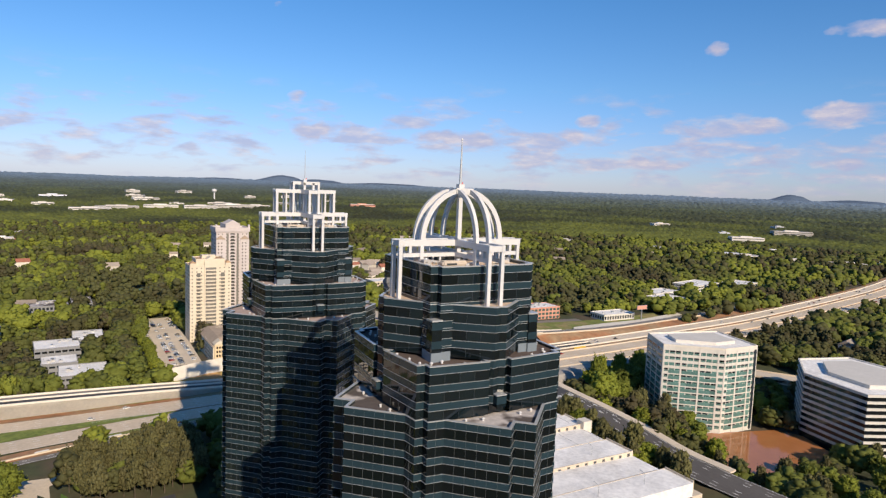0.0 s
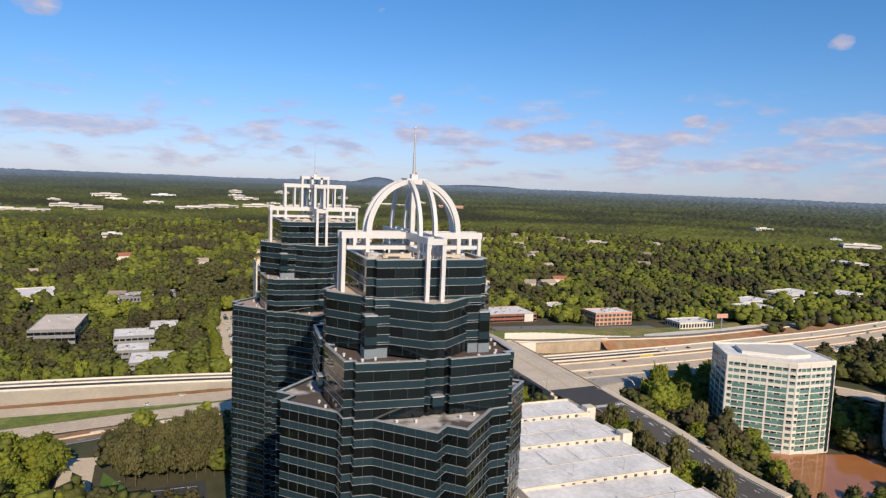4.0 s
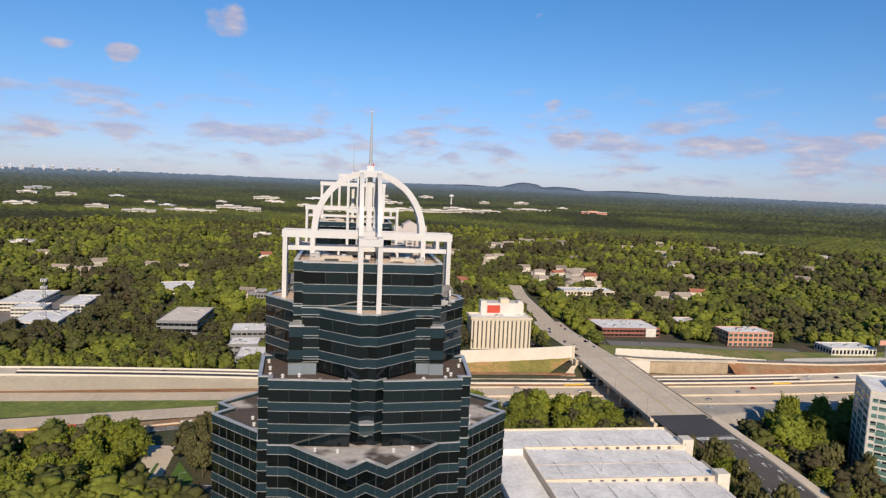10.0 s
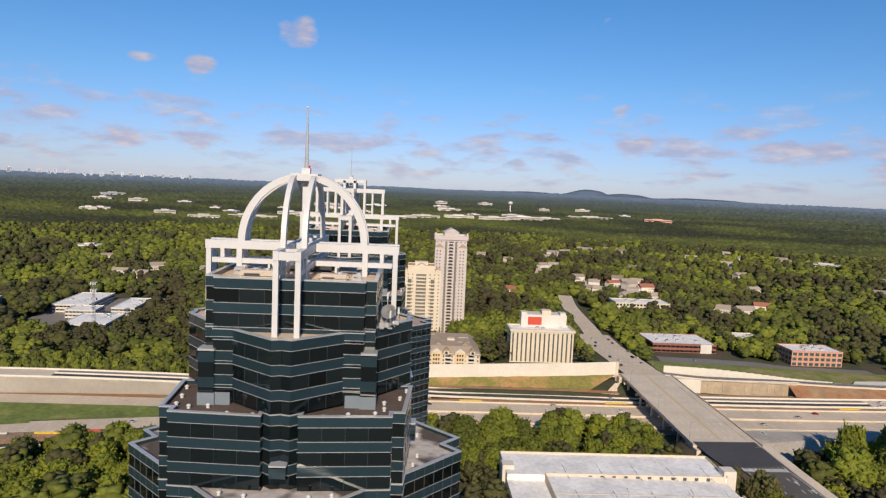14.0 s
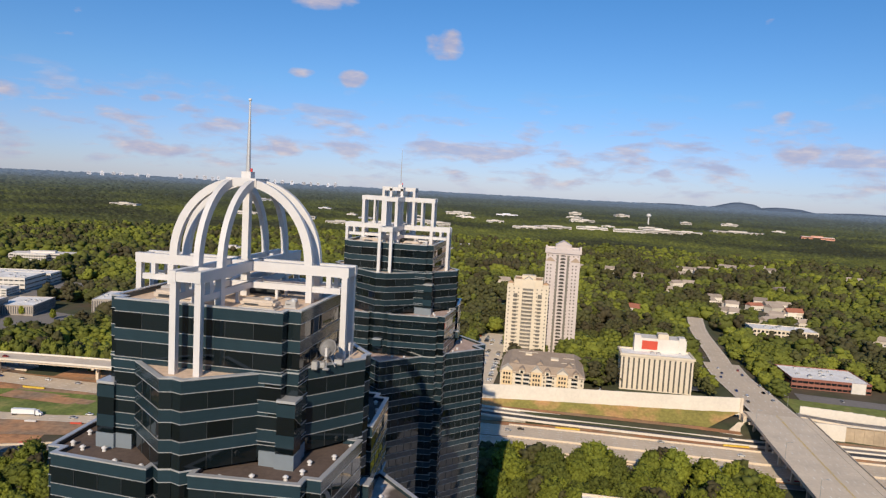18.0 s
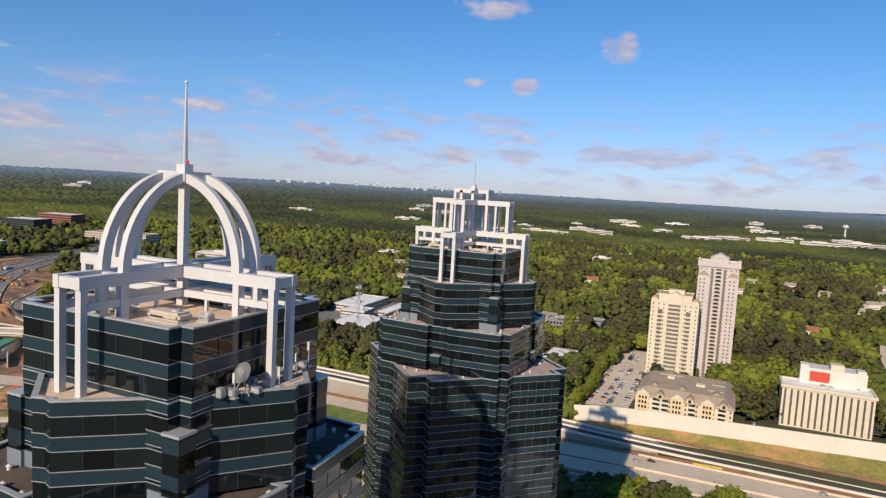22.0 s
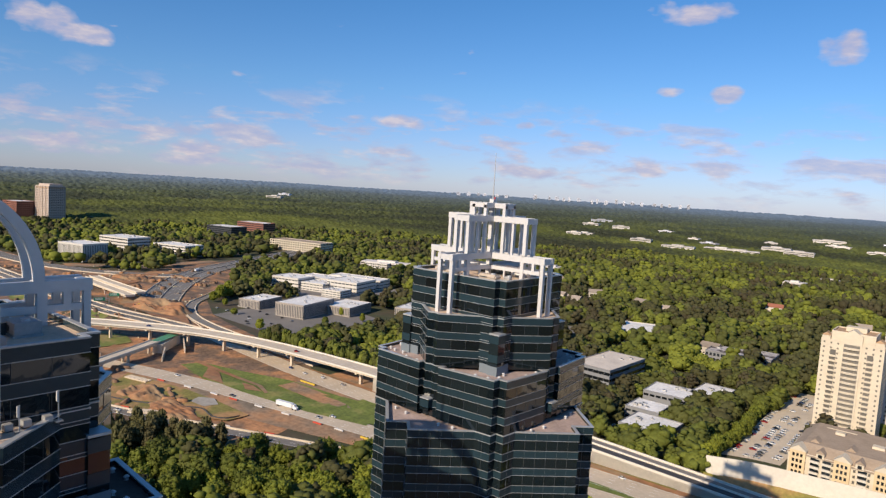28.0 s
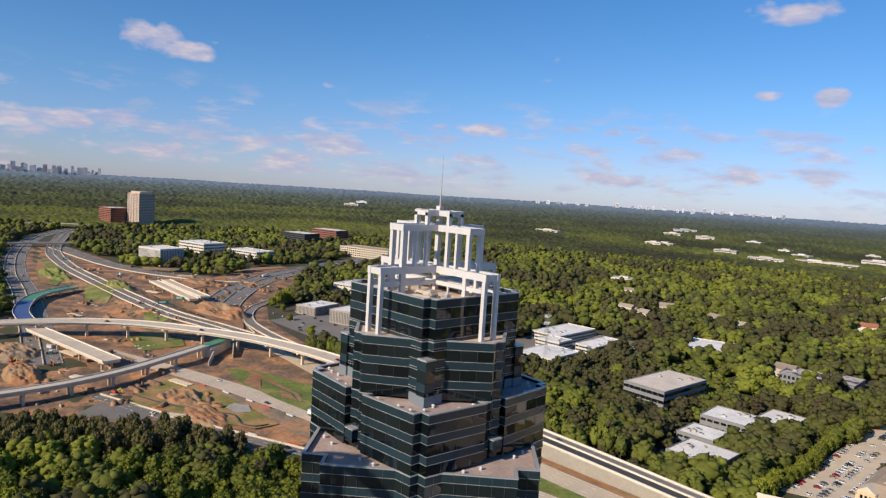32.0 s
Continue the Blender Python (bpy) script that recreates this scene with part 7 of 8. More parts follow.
def trunk_mesh():
    """A tapered trunk with a few limbs."""
    bm = bmesh.new()
    bmesh.ops.create_cone(bm, cap_ends=False, segments=7, radius1=0.024, radius2=0.010, depth=0.75, matrix=Matrix.Translation((0, 0, 0.375)))
    for k in range(5):
        a = k * 2.4
        z = 0.3 + 0.09 * k
        b = Vector((math.cos(a) * 0.25, math.sin(a) * 0.25, z + 0.2))
        beam(bm, (0, 0, z), b, 0.012, 0.012)
    me = bpy.data.meshes.new("trunk")
    bm.to_mesh(me)
    bm.free()
    me.materials.append(BARK)
    return me


TRUNK = trunk_mesh()
CROWNS = {"leaf": [], "pine": []}
for _ in range(6):
    v, f = crown_arrays(150, 1, 1, "leaf", 2100, 0.55, OCTA)
    CROWNS["leaf"].append(mesh_arrays("crown", v, f, LEAF, True))
    v, f = crown_arrays(110, 1, 1, "pine", 900, 0.60, OCTA)
    CROWNS["pine"].append(mesh_arrays("crown", v, f, PINE, True))


def tree(x, y, hgt, wide, kind, rng, label, group):
    z = h(x, y) - 0.3
    t = new("pine_tree" if kind == "pine" else "tree")
    t.empty_display_size = 0.5
    t.matrix_world = Matrix.LocRotScale((x, y, z), Euler((0, 0, rng.uniform(0, 6.28))), (wide, wide, hgt))
    tagged(t, label, "pine tree" if kind == "pine" else "tree", group)
    for name, me in (("trunk", TRUNK), ("crown", rng.choice(CROWNS[kind]))):
        ob = new(name, me)
        ob.parent = t


def grove(poly, spacing, kinds, size, seed, label, group, limit=999):
    """Trees scattered over a stretch of the plan."""
    rng = random.Random(seed)
    p = np.array(poly, float)
    (x0, y0), (x1, y1) = p.min(0), p.max(0)
    made = []
    for _ in range(6000):
        x, y = rng.uniform(x0, x1), rng.uniform(y0, y1)
        inside = False
        for a, b in zip(p, np.roll(p, -1, 0)):
            if (a[1] > y) != (b[1] > y) and x < (b[0] - a[0]) * (y - a[1]) / (b[1] - a[1]) + a[0]:
                inside = not inside
        if not inside or blocked([x], [y])[0]:
            continue
        if any((x - u) ** 2 + (y - v) ** 2 < spacing ** 2 for u, v in made):
            continue
        made.append((x, y))
        kind = rng.choice(kinds)
        s = rng.uniform(*size)
        tree(x, y, s * (1.12 if kind == "pine" else 1.0), s * rng.uniform(0.74, 0.98) * (0.64 if kind == "pine" else 1.0), kind, rng, label[kind], group)
        if len(made) >= limit:
            break
    for u, v in made:
        block_rect(u - spacing * 0.45, u + spacing * 0.45, v - spacing * 0.45, v + spacing * 0.45)


block_poly([(-420, 200), (-250, 200), (-250, 226), (-212, 276), (-191, 300), (-153, 317), (-108, 338), (-70, 372), (-60, 420), (-420, 420)])
block_rect(-24, -6, 315, 400)
block_rect(0, 52, 296, 330)
LABELS = {"leaf": "broad bright green spring tree in full leaf", "pine": "dark green pine with bare lower trunk"}
grove([(112, 342), (248, 342), (248, 396), (180, 412), (112, 412)], 9.0, ["leaf"], (15, 23), 1, LABELS, "trees behind the parking deck", 56)
grove([(-2, 322), (58, 335), (60, 392), (0, 372)], 5.6, ["pine"], (13, 18), 2, LABELS, "pines beside the tennis courts", 62)
grove([(-110, 290), (-26, 300), (-26, 392), (-60, 378), (-125, 345)], 9.5, ["leaf"], (14, 21), 3, LABELS, "trees west of the towers", 30)
grove([(-268, 228), (-222, 302), (-181, 330), (-130, 334), (-172, 268), (-215, 216)], 6.6, ["pine"], (14, 19), 4, LABELS, "pines west of the towers", 84)
grove([(-205, 205), (-165, 262), (-120, 320), (-74, 331), (-59, 321), (-99, 268), (-144, 205)], 10.0, ["leaf"], (14, 20), 15, LABELS, "trees west of the towers", 40)
grove([(318, 240), (346, 246), (370, 290), (386, 315), (372, 352), (330, 364), (317, 330)], 10.0, ["leaf", "leaf", "pine"], (10, 21), 5, LABELS, "trees by the pond", 22)
grove([(352, 356), (420, 368), (432, 384), (400, 396), (350, 388)], 9.0, ["leaf"], (24, 33), 25, LABELS, "trees by the pond", 12)
grove([(456, 296), (474, 300), (470, 310), (454, 306)], 8.0, ["leaf"], (8, 11), 26, LABELS, "trees by the pond", 2)
grove([(258, 130), (470, 150), (480, 208), (420, 222), (340, 226), (300, 215), (262, 192)], 9.5, ["leaf", "pine"], (13, 20), 6, LABELS, "trees by the pond", 34)
grove([(263, 215), (283, 230), (283, 318), (276, 336), (268, 362), (261, 335)], 7.5, ["pine", "pine", "leaf"], (17, 25), 7, LABELS, "trees along the avenue", 30)


rng = random.Random(52)
for x, y in ((361, 380), (372, 389), (384, 381), (395, 390), (408, 384), (420, 394)):
    tree(x, y, rng.uniform(30, 38), rng.uniform(15, 20), "leaf", rng, "tall bright green tree beside the avenue", "trees by the pond")
for k in range(20):
    y = 520 + k * 9.5
    tree(59.5 + rng.uniform(-2.5, 2.0), y, rng.uniform(10, 15), rng.uniform(9, 12), "leaf", rng, LABELS["leaf"], "trees beside the car park")


def woods(name, r0, r1, spacing, form, size, label, seed, az=(-75, 95)):
    """Many trees joined as one stretch of woodland; form: clumps of a crown, their size, loose leaves, core, clump shape, raggedness."""
    rng = np.random.default_rng(seed)
    clumps, fine, leaves, core, lump, rough = form
    variants = {kind: [crown_arrays(clumps, 1, 1, kind, leaves, fine, lump, rough, core) for _ in range(n)] for kind, n in (("leaf", 6), ("pine", 4))}
    a0, a1 = radians(90 + az[0]), radians(90 + az[1])
    n = int((a1 - a0) / 2 * (r1 ** 2 - r0 ** 2) / spacing ** 2)
    ang = rng.uniform(a0, a1, n)
    r = np.sqrt(rng.uniform(r0 ** 2, r1 ** 2, n))
    x, y = EYE_XY[0] + r * np.cos(ang), EYE_XY[1] + r * np.sin(ang)
    ok = ~blocked(x, y)
    x, y = x[ok], y[ok]
    z = land(x, y) - 0.6
    sets = {kind: [[], [], 0, [], []] for kind in ("leaf", "pine")}
    pick = rng.random(len(x))
    mood = np.array([noise.noise((px * 0.008, py * 0.008, 3.0)) for px, py in zip(x, y)])
    stand = np.array([noise.noise((px * 0.014, py * 0.014, 8.0)) + 0.6 * noise.noise((px * 0.004, py * 0.004, 1.0)) for px, py in zip(x, y)])
    tone = np.clip(0.5 + 0.85 * stand + rng.uniform(-0.28, 0.28, len(x)), 0, 1)
    for k in range(len(x)):
        kind = "pine" if pick[k] < 0.27 + mood[k] * 1.9 else "leaf"
        v, f = variants[kind][int(pick[k] * 977) % len(variants[kind])]
        s = size[0] + (size[1] - size[0]) * (0.15 + 1.1 * rng.random() ** 1.5 + 0.25 * stand[k])
        w = s * rng.uniform(0.8, 1.3) * (0.8 if kind == "pine" else 1.0)
        a = rng.uniform(0, 6.28)
        c, sn = np.cos(a) * w, np.sin(a) * w
        st = sets[kind]
        st[0].append(np.stack([v[:, 0] * c - v[:, 1] * sn + x[k], v[:, 0] * sn + v[:, 1] * c + y[k], v[:, 2] * s + z[k]], 1))
        st[1].append(f + st[2])
        st[2] += len(v)
        st[3].append(np.full(len(v), tone[k]))
        st[4].append(np.full(len(v), rng.random()))
    for kind, mat in (("leaf", WOODS), ("pine", PINE_WOODS)):
        vs, fs, _, tones, own = sets[kind]
        ob = new(name[kind], mesh_arrays(name[kind], np.concatenate(vs), np.concatenate(fs), mat, True, tone=np.concatenate(tones), each=np.concatenate(own)))
        tagged(ob, label[kind], "woodland", kind="stuff")


grove([(-545, 560), (-560, 545), (-600, 580), (-612, 612), (-570, 608)], 9.0, ["leaf"], (14, 20), 8, LABELS, "trees by the finned offices", 12)
block_poly([(-545, 535), (-500, 505), (-340, 492), (-318, 560), (-320, 705), (-400, 715), (-470, 690), (-545, 625)])
block_poly([(-640, 690), (-500, 660), (-440, 690), (-450, 850), (-640, 860)])
block_poly([(-960, 960), (-860, 960), (-860, 985), (-1010, 985)])
rng = random.Random(88)
for x, y in ((-520, 560), (-470, 540), (-402, 640), (-372, 590), (-366, 640), (-470, 660), (-352, 690), (-392, 520)):
    tree(x, y, rng.uniform(8, 13), rng.uniform(7, 11), "leaf", rng, "round green tree in an office car park", "trees by the finned offices")
grove([(-405, 492), (-380, 535), (-360, 530), (-378, 490)], 6.0, ["leaf"], (4, 7), 9, LABELS, "bushes by the finned offices", 8)
grove([(338, 566), (420, 566), (520, 560), (560, 566), (520, 572), (425, 578), (340, 576)], 9.0, ["leaf"], (4, 8), 10, LABELS, "bushes before the parking lot", 14)
grove([(-330, 425), (-240, 438), (-170, 440), (-170, 446), (-240, 446), (-330, 440)], 7.0, ["leaf"], (3, 5), 12, LABELS, "bushes on the grass slope", 8)
grove([(-925, 556), (-900, 596), (-985, 718), (-1095, 655), (-1045, 618), (-940, 600)], 12.0, ["leaf", "pine"], (12, 18), 14, LABELS, "trees by the west offices", 8)
block_rect(300, 420, 494, 570)
block_poly([(-1250, 395), (-960, 375), (-600, 310), (-420, 420), (-330, 490), (-480, 520), (-560, 560), (-640, 640), (-760, 730), (-880, 900), (-940, 900), (-860, 690), (-800, 600), (-880, 540), (-1000, 515), (-1250, 500)])


def tree_belt(name, label, line, seed):
    """Tall slender trees with bare lower trunks along a road, joined."""
    rng = np.random.default_rng(seed)
    forms = [crown_arrays(26, 1, 1, "leaf", 110, 0.8, OCTA) for _ in range(4)]
    stem = np.array([(-.5, -.5, 0), (.5, -.5, 0), (.5, .5, 0), (-.5, .5, 0), (-.3, -.3, 1), (.3, -.3, 1), (.3, .3, 1), (-.3, .3, 1)])
    stem_f = np.array([(0, 1, 5), (0, 5, 4), (1, 2, 6), (1, 6, 5), (2, 3, 7), (2, 7, 6), (3, 0, 4), (3, 4, 7)])
    vs, fs, at, ws, wf, wat, tones = [], [], 0, [], [], 0, []
    for x, y, _ in path_dense([(*p, 0) for p in line], 4.2):
        x, y = x + rng.uniform(-3, 3), y + rng.uniform(-3.5, 3.5)
        g, tall, w = h(x, y) - .5, rng.uniform(15, 24), rng.uniform(6, 9.5)
        v, f = forms[rng.integers(4)]
        vs.append(v * [w, w, tall * 0.72] + [x, y, g + tall * 0.26])
        fs.append(f + at)
        at += len(v)
        tones.append(np.full(len(v), rng.random()))
        ws.append(stem * [0.5, 0.5, tall * 0.7] + [x, y, g])
        wf.append(stem_f + wat)
        wat += 8
    tones = np.concatenate(tones)
    belt = new(name, mesh_arrays(name, np.concatenate(vs), np.concatenate(fs), WOODS, True, tone=tones * 0.7, each=1 - tones))
    tagged(belt, label, "tree belt", kind="stuff")
    stems = new("trunks", mesh_arrays("trunks", np.concatenate(ws), np.concatenate(wf), BARK))
    stems.parent = belt
    tagged(stems, kind="stuff")


tree_belt("tree_belt", "tall slender green trees with bare trunks along the carriageway", [(-330, 476), (-240, 492), (-160, 500), (-60, 502), (-20, 503)], 41)
tree_belt("tree_belt", "tall slender green trees with bare trunks along the carriageway", [(-170, 512), (-60, 514), (-22, 512)], 42)
NAMES = {"leaf": "broadleaf_woods", "pine": "pine_woods"}
WOOD_LABELS = {"leaf": "bright green broadleaf woodland in spring leaf", "pine": "dark olive green pine woodland"}
woods(NAMES, 150, 700, 9.4, (27, 0.82, 80, ICO1, OCTA, (0.65, 1.3)), (10, 19), WOOD_LABELS, 11, (-68, 86))
woods(NAMES, 700, 1100, 11.0, (8, 0.95, 0, ICO1, ICO1, (0.7, 1.3)), (11, 20), WOOD_LABELS, 12, (-68, 86))
woods(NAMES, 1100, 1850, 15.0, (3, 1.1, 0, ICO1, ICO1, (0.7, 1.3)), (13, 22), WOOD_LABELS, 13, (-68, 86))


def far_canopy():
    """The wooded plain beyond, as one rough sheet; it is drawn in towards the eye, so trees and ridges shrink with it.
    Haze is painted into the colour of its far rows.
    """
    rng = np.random.default_rng(5)
    nr, na = 170, 1300
    drop = np.linspace(155 / 1780 * (1800 / 1780) ** 1.62, 155 / 1800 * (1800 / 4690) ** 2.62, nr)
    r = 1800 * (155 / 1800 / drop) ** (1 / 2.62)
    ang = np.radians(np.concatenate([np.linspace(20, 182, na - 90, endpoint=False), np.linspace(182, 380, 90, endpoint=False)]))
    R, A = np.meshgrid(r, ang, indexing="ij")
    A = A + rng.uniform(-0.5, 0.5, A.shape) * 0.0018
    R = R + rng.uniform(-0.5, 0.5, R.shape) * np.gradient(r)[:, None] * 0.8
    X, Y = EYE_XY[0] + R * np.cos(A), EYE_XY[1] + R * np.sin(A)
    true = np.clip(155 / (155 / 1800 * (1800 / R) ** 2.62), 1700, 30000)
    U, V = (true * np.cos(A)).ravel(), (true * np.sin(A)).ravel()

    def field(scale, at):
        return np.array([noise.noise((u * scale, v * scale, at)) for u, v in zip(U, V)]).reshape(X.shape)
    ridge, patchy = field(1 / 1900, 1.0), field(1 / 420, 4.0)
    shrink = (1800 / R) ** 1.62
    Z = land(X, Y) + 8 * shrink + rng.uniform(-1.0, 1.0, X.shape) * np.minimum(6.0, 0.55 * np.gradient(r))[:, None] * shrink ** 0.5 + field(1 / 60, 7.0) * 6 * shrink + ridge * R * 0.0013
    i = np.arange(nr * na).reshape(nr, na)
    j = np.roll(i, -1, 1)
    q = np.stack([i[:-1], i[1:], j[1:], j[:-1]], -1).reshape(-1, 4)
    tone = np.clip(0.5 + 1.25 * patchy + 0.5 * ridge + rng.uniform(-0.3, 0.3, X.shape), 0, 1)
    # share of painted haze in each row's colour
    haze = np.clip((0.058 - 155 / true) / (0.058 - 0.0100), 0, 1)
    ob = new("backdrop", mesh_arrays("backdrop", np.stack([X, Y, Z], -1).reshape(-1, 3), q, FAR_WOODS, True, tone=tone.ravel(), each=rng.random(X.size), far=haze.ravel()))
    tagged(ob, "distant wooded plain with haze painted bluer towards the skyline", "backdrop", kind="structure")


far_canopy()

# ---------------------------------------------------------------- vehicles
PAINTS = [material("car_paint_" + n, c, 0.25, 0.3, 0.03) for n, c in (("white", (0.75, 0.75, 0.75)), ("silver", (0.42, 0.43, 0.45)), ("black", (0.02, 0.02, 0.022)), ("grey", (0.13, 0.135, 0.14)), ("red", (0.35, 0.02, 0.02)), ("blue", (0.03, 0.07, 0.22)), ("sand", (0.34, 0.28, 0.2)))]
PAINT_WORDS = ("white", "silver", "black", "grey", "red", "blue", "sand-coloured")
TYRE = material("tyre_rubber", (0.02, 0.02, 0.02), 0.9)
CARGLASS = wavy_glass("car_glass", (0.01, 0.012, 0.014), 0.05, 0.0)


def lofted(rows):
    """A closed hull from rows of (x, half width, z low, z high)."""
    bm = bmesh.new()
    rings = [[bm.verts.new(p) for p in ((x, -w, lo), (x, w, lo), (x, w * .92, hi), (x, -w * .92, hi))] for x, w, lo, hi in rows]
    for a, b in zip(rings, rings[1:]):
        for k in range(4):
            bm.faces.new((a[k], a[(k + 1) % 4], b[(k + 1) % 4], b[k]))
    bm.faces.new(rings[0][::-1])
    bm.faces.new(rings[-1])
    bmesh.ops.recalc_face_normals(bm, faces=bm.faces[:])
    return bm


def car_kind(k):
    c = thing("car", PAINT_WORDS[k] + " saloon car with dark windows", "car", "cars")
    part("body", lofted([(-2.25, .80, .35, .80), (-1.9, .88, .28, .95), (0, .9, .28, .95), (1.3, .88, .28, .90), (2.2, .78, .35, .70)]), PAINTS[k], c)
    part("cabin", lofted([(-1.75, .78, .93, .95), (-1.2, .74, .93, 1.42), (0.3, .74, .93, 1.45), (1.1, .76, .93, .95)]), CARGLASS, c)
    part("roof_panel", boxes((-1.15, .28, -.66, .66, 1.42, 1.48)), PAINTS[k], c)
    for x in (-1.4, 1.4):
        for y in (-.82, .82):
            bm = bmesh.new()
            bmesh.ops.create_cone(bm, cap_ends=True, segments=10, radius1=.33, radius2=.33, depth=.22, matrix=Matrix.Translation((x, y, .33)) @ Matrix.Rotation(math.pi / 2, 4, "X"))
            part("wheel", bm, TYRE, c)
    return c


KINDS = [car_kind(k) for k in range(len(PAINTS))]
used_kind = [False] * len(KINDS)


def park(x, y, z, rz, k):
    m = pose(x, y, z, 0, 0, rz)
    if not used_kind[k]:
        used_kind[k] = True
        KINDS[k].matrix_world = m
    else:
        copy_thing(KINDS[k], m)


rng = random.Random(5)
TRAFFIC = (("main_lanes", (-4, 0, 4, 8), 26, 0.05), ("south_lanes", (-6.5, -3, 0.5, 4), 24, 0.05), ("north_carriageway", (-6, -2, 2), 18, 0.05), ("north_road", (-14, -10, 6, 10), 14, 0.05), ("west_wide", (-16, -12, 8, 12, 16), 26, 0.05), ("diagonal", (-5, 5), 12, 0.05), ("interstate_west", (-8, -4, 8), 14, 0.05), ("bridge_road", (-6, 6, 9), 3, 0.05), ("service_lane", (0,), 5, 0.05))
for key, offs, n, up in TRAFFIC:
    line = LINES[key]
    n2 = normals2(line)
    for _ in range(n):
        k = rng.randrange(4, len(line) - 4)
        o = rng.choice(offs)
        p, q = line[k], line[k + 1]
        park(p[0] + n2[k][0] * o, p[1] + n2[k][1] * o, p[2] + up, math.degrees(math.atan2(q[1] - p[1], q[0] - p[0])), rng.choice((0, 0, 0, 1, 1, 2, 2, 3, 4, 5)))
LOT_Z = h(78, 640) + 0.4
for row, x in enumerate((64, 74, 80, 90)):
    for k in range(36):
        y = 552 + k * 5.1
        if rng.random() < 0.62:
            park(x + rng.uniform(-.4, .4), y, h(x, y) + 0.4, rng.choice((0, 180)) + rng.uniform(-3, 3), rng.choice((0, 0, 0, 0, 1, 1, 1, 2, 3, 3, 4, 5, 6)))
for x, y, rz in ((176, 560, 80), (177, 566, 80), (176, 574, 82), (177, 590, 85), (176, 602, 85), (340, 556, 0), (352, 556, 0), (366, 600, 90), (398, 560, 0), (420, 552, 0), (-12, 546, 90), (-14, 552, 90), (44, 566, 90), (-430, 530, 60), (-440, 540, 60), (-420, 525, 60)):
    park(x, y, h(x, y) + 0.35, rz, rng.choice((0, 1, 2, 3)))

for k in range(12):
    x, y = -510 + (k % 6) * 21 + rng.uniform(-2, 2), 545 + (k // 6) * 26 + rng.uniform(-2, 2)
    park(x, y, h(x, y) + 0.35, 107 + rng.uniform(-4, 4), rng.choice((0, 0, 1, 2, 3)))

TRAILER = material("white_trailer", (0.72, 0.72, 0.72), 0.4, 0, 0.05)
for key, o, f in (("south_lanes", -1.0, 0.135), ("west_wide", 10, 0.5)):
    line = LINES[key]
    k = int(len(line) * f)
    p, q = line[k], line[k + 1]
    n2 = normals2(line)[k]
    lorry = thing("lorry", "white articulated lorry with box trailer", "lorry", at=(p[0] + n2[0] * o, p[1] + n2[1] * o, p[2] + 0.05), rz=math.degrees(math.atan2(q[1] - p[1], q[0] - p[0])))
    part("trailer", boxes((-9, 5, -1.28, 1.28, 1.1, 4.0)), TRAILER, lorry)
    part("cab", lofted([(5.6, 1.2, .6, 3.6), (7.0, 1.2, .6, 3.5), (7.6, 1.15, .6, 2.2), (9.0, 1.05, .6, 1.8)]), TRAILER, lorry)
    for x in (-8, -6.8, 5.8, 8.2):
        for y in (-1.05, 1.05):
            bm = bmesh.new()
            bmesh.ops.create_cone(bm, cap_ends=True, segments=12, radius1=.5, radius2=.5, depth=.35, matrix=Matrix.Translation((x, y, .5)) @ Matrix.Rotation(math.pi / 2, 4, "X"))
            part("wheel", bm, TYRE, lorry)

# ---------------------------------------------------------------- street furniture
STEEL = material("galvanised_steel", (0.40, 0.40, 0.39), 0.45, 0.6, 0.1)


def street_lamp(x, y, z, rz, hh=10.5):
    s = thing("street_lamp", "tall grey steel street lamp with single arm", "street lamp", "street lamps", at=(x, y, z), rz=rz)
    bm = bmesh.new()
    bmesh.ops.create_cone(bm, cap_ends=True, segments=8, radius1=.16, radius2=.08, depth=hh, matrix=Matrix.Translation((0, 0, hh / 2)))
    part("pole", bm, STEEL, s)
    arm = part("arm", beam(bmesh.new(), (0, 0, hh - .1), (2.6, 0, hh + .5), .12, .12), STEEL, s)
    part("lantern", boxes((2.2, 3.2, -.2, .2, hh + .38, hh + .58)), STEEL, arm)


for y in (380, 429, 484):
    street_lamp(267.6, y, 13.2, 0)
for x, y, rz in ((319, 383, 180), (312, 560, 180), (311, 620, 180), (320, 700, 180), (268, 640, 0), (332, 800, 180), (324, 300, 180), (326, 262, 180)):
    street_lamp(x, y, h(x, y), rz)
for x, y in ((209, 515), (62, 500)):
    street_lamp(x, y, h(x, y), 90, 12)
for x in (200, 228):
    for y in (205, 240, 284):
        street_lamp(x, y, 21.6, 90, 5)

# lattice mast with aerials
mast = thing("radio_mast", "grey lattice radio mast with panel aerials", "radio mast", at=(-200, 664, h(-200, 664)))
for sx in (-1, 1):
    for sy in (-1, 1):
        part("leg", beam(bmesh.new(), (sx * 1.4, sy * 1.4, 0), (sx * .5, sy * .5, 52), .18, .18), STEEL, mast)
for k in range(20):
    z = k * 2.6
    r = 1.4 - .9 * z / 52
    for q in range(4):
        part("brace", beam(bmesh.new(), turned((-r, -r, z), q), turned((r, -r, z + 2.6), q), .08, .08), STEEL, mast)
for z in (34, 42, 49):
    for q in range(4):
        for u in (-1.4, 0, 1.4):
            x, y, _ = turned((u, -2.4, 0), q)
            part("aerial", boxes((x - .3, x + .3, y - .3, y + .3, z - 1.3, z + 1.3)), WHITE, mast)

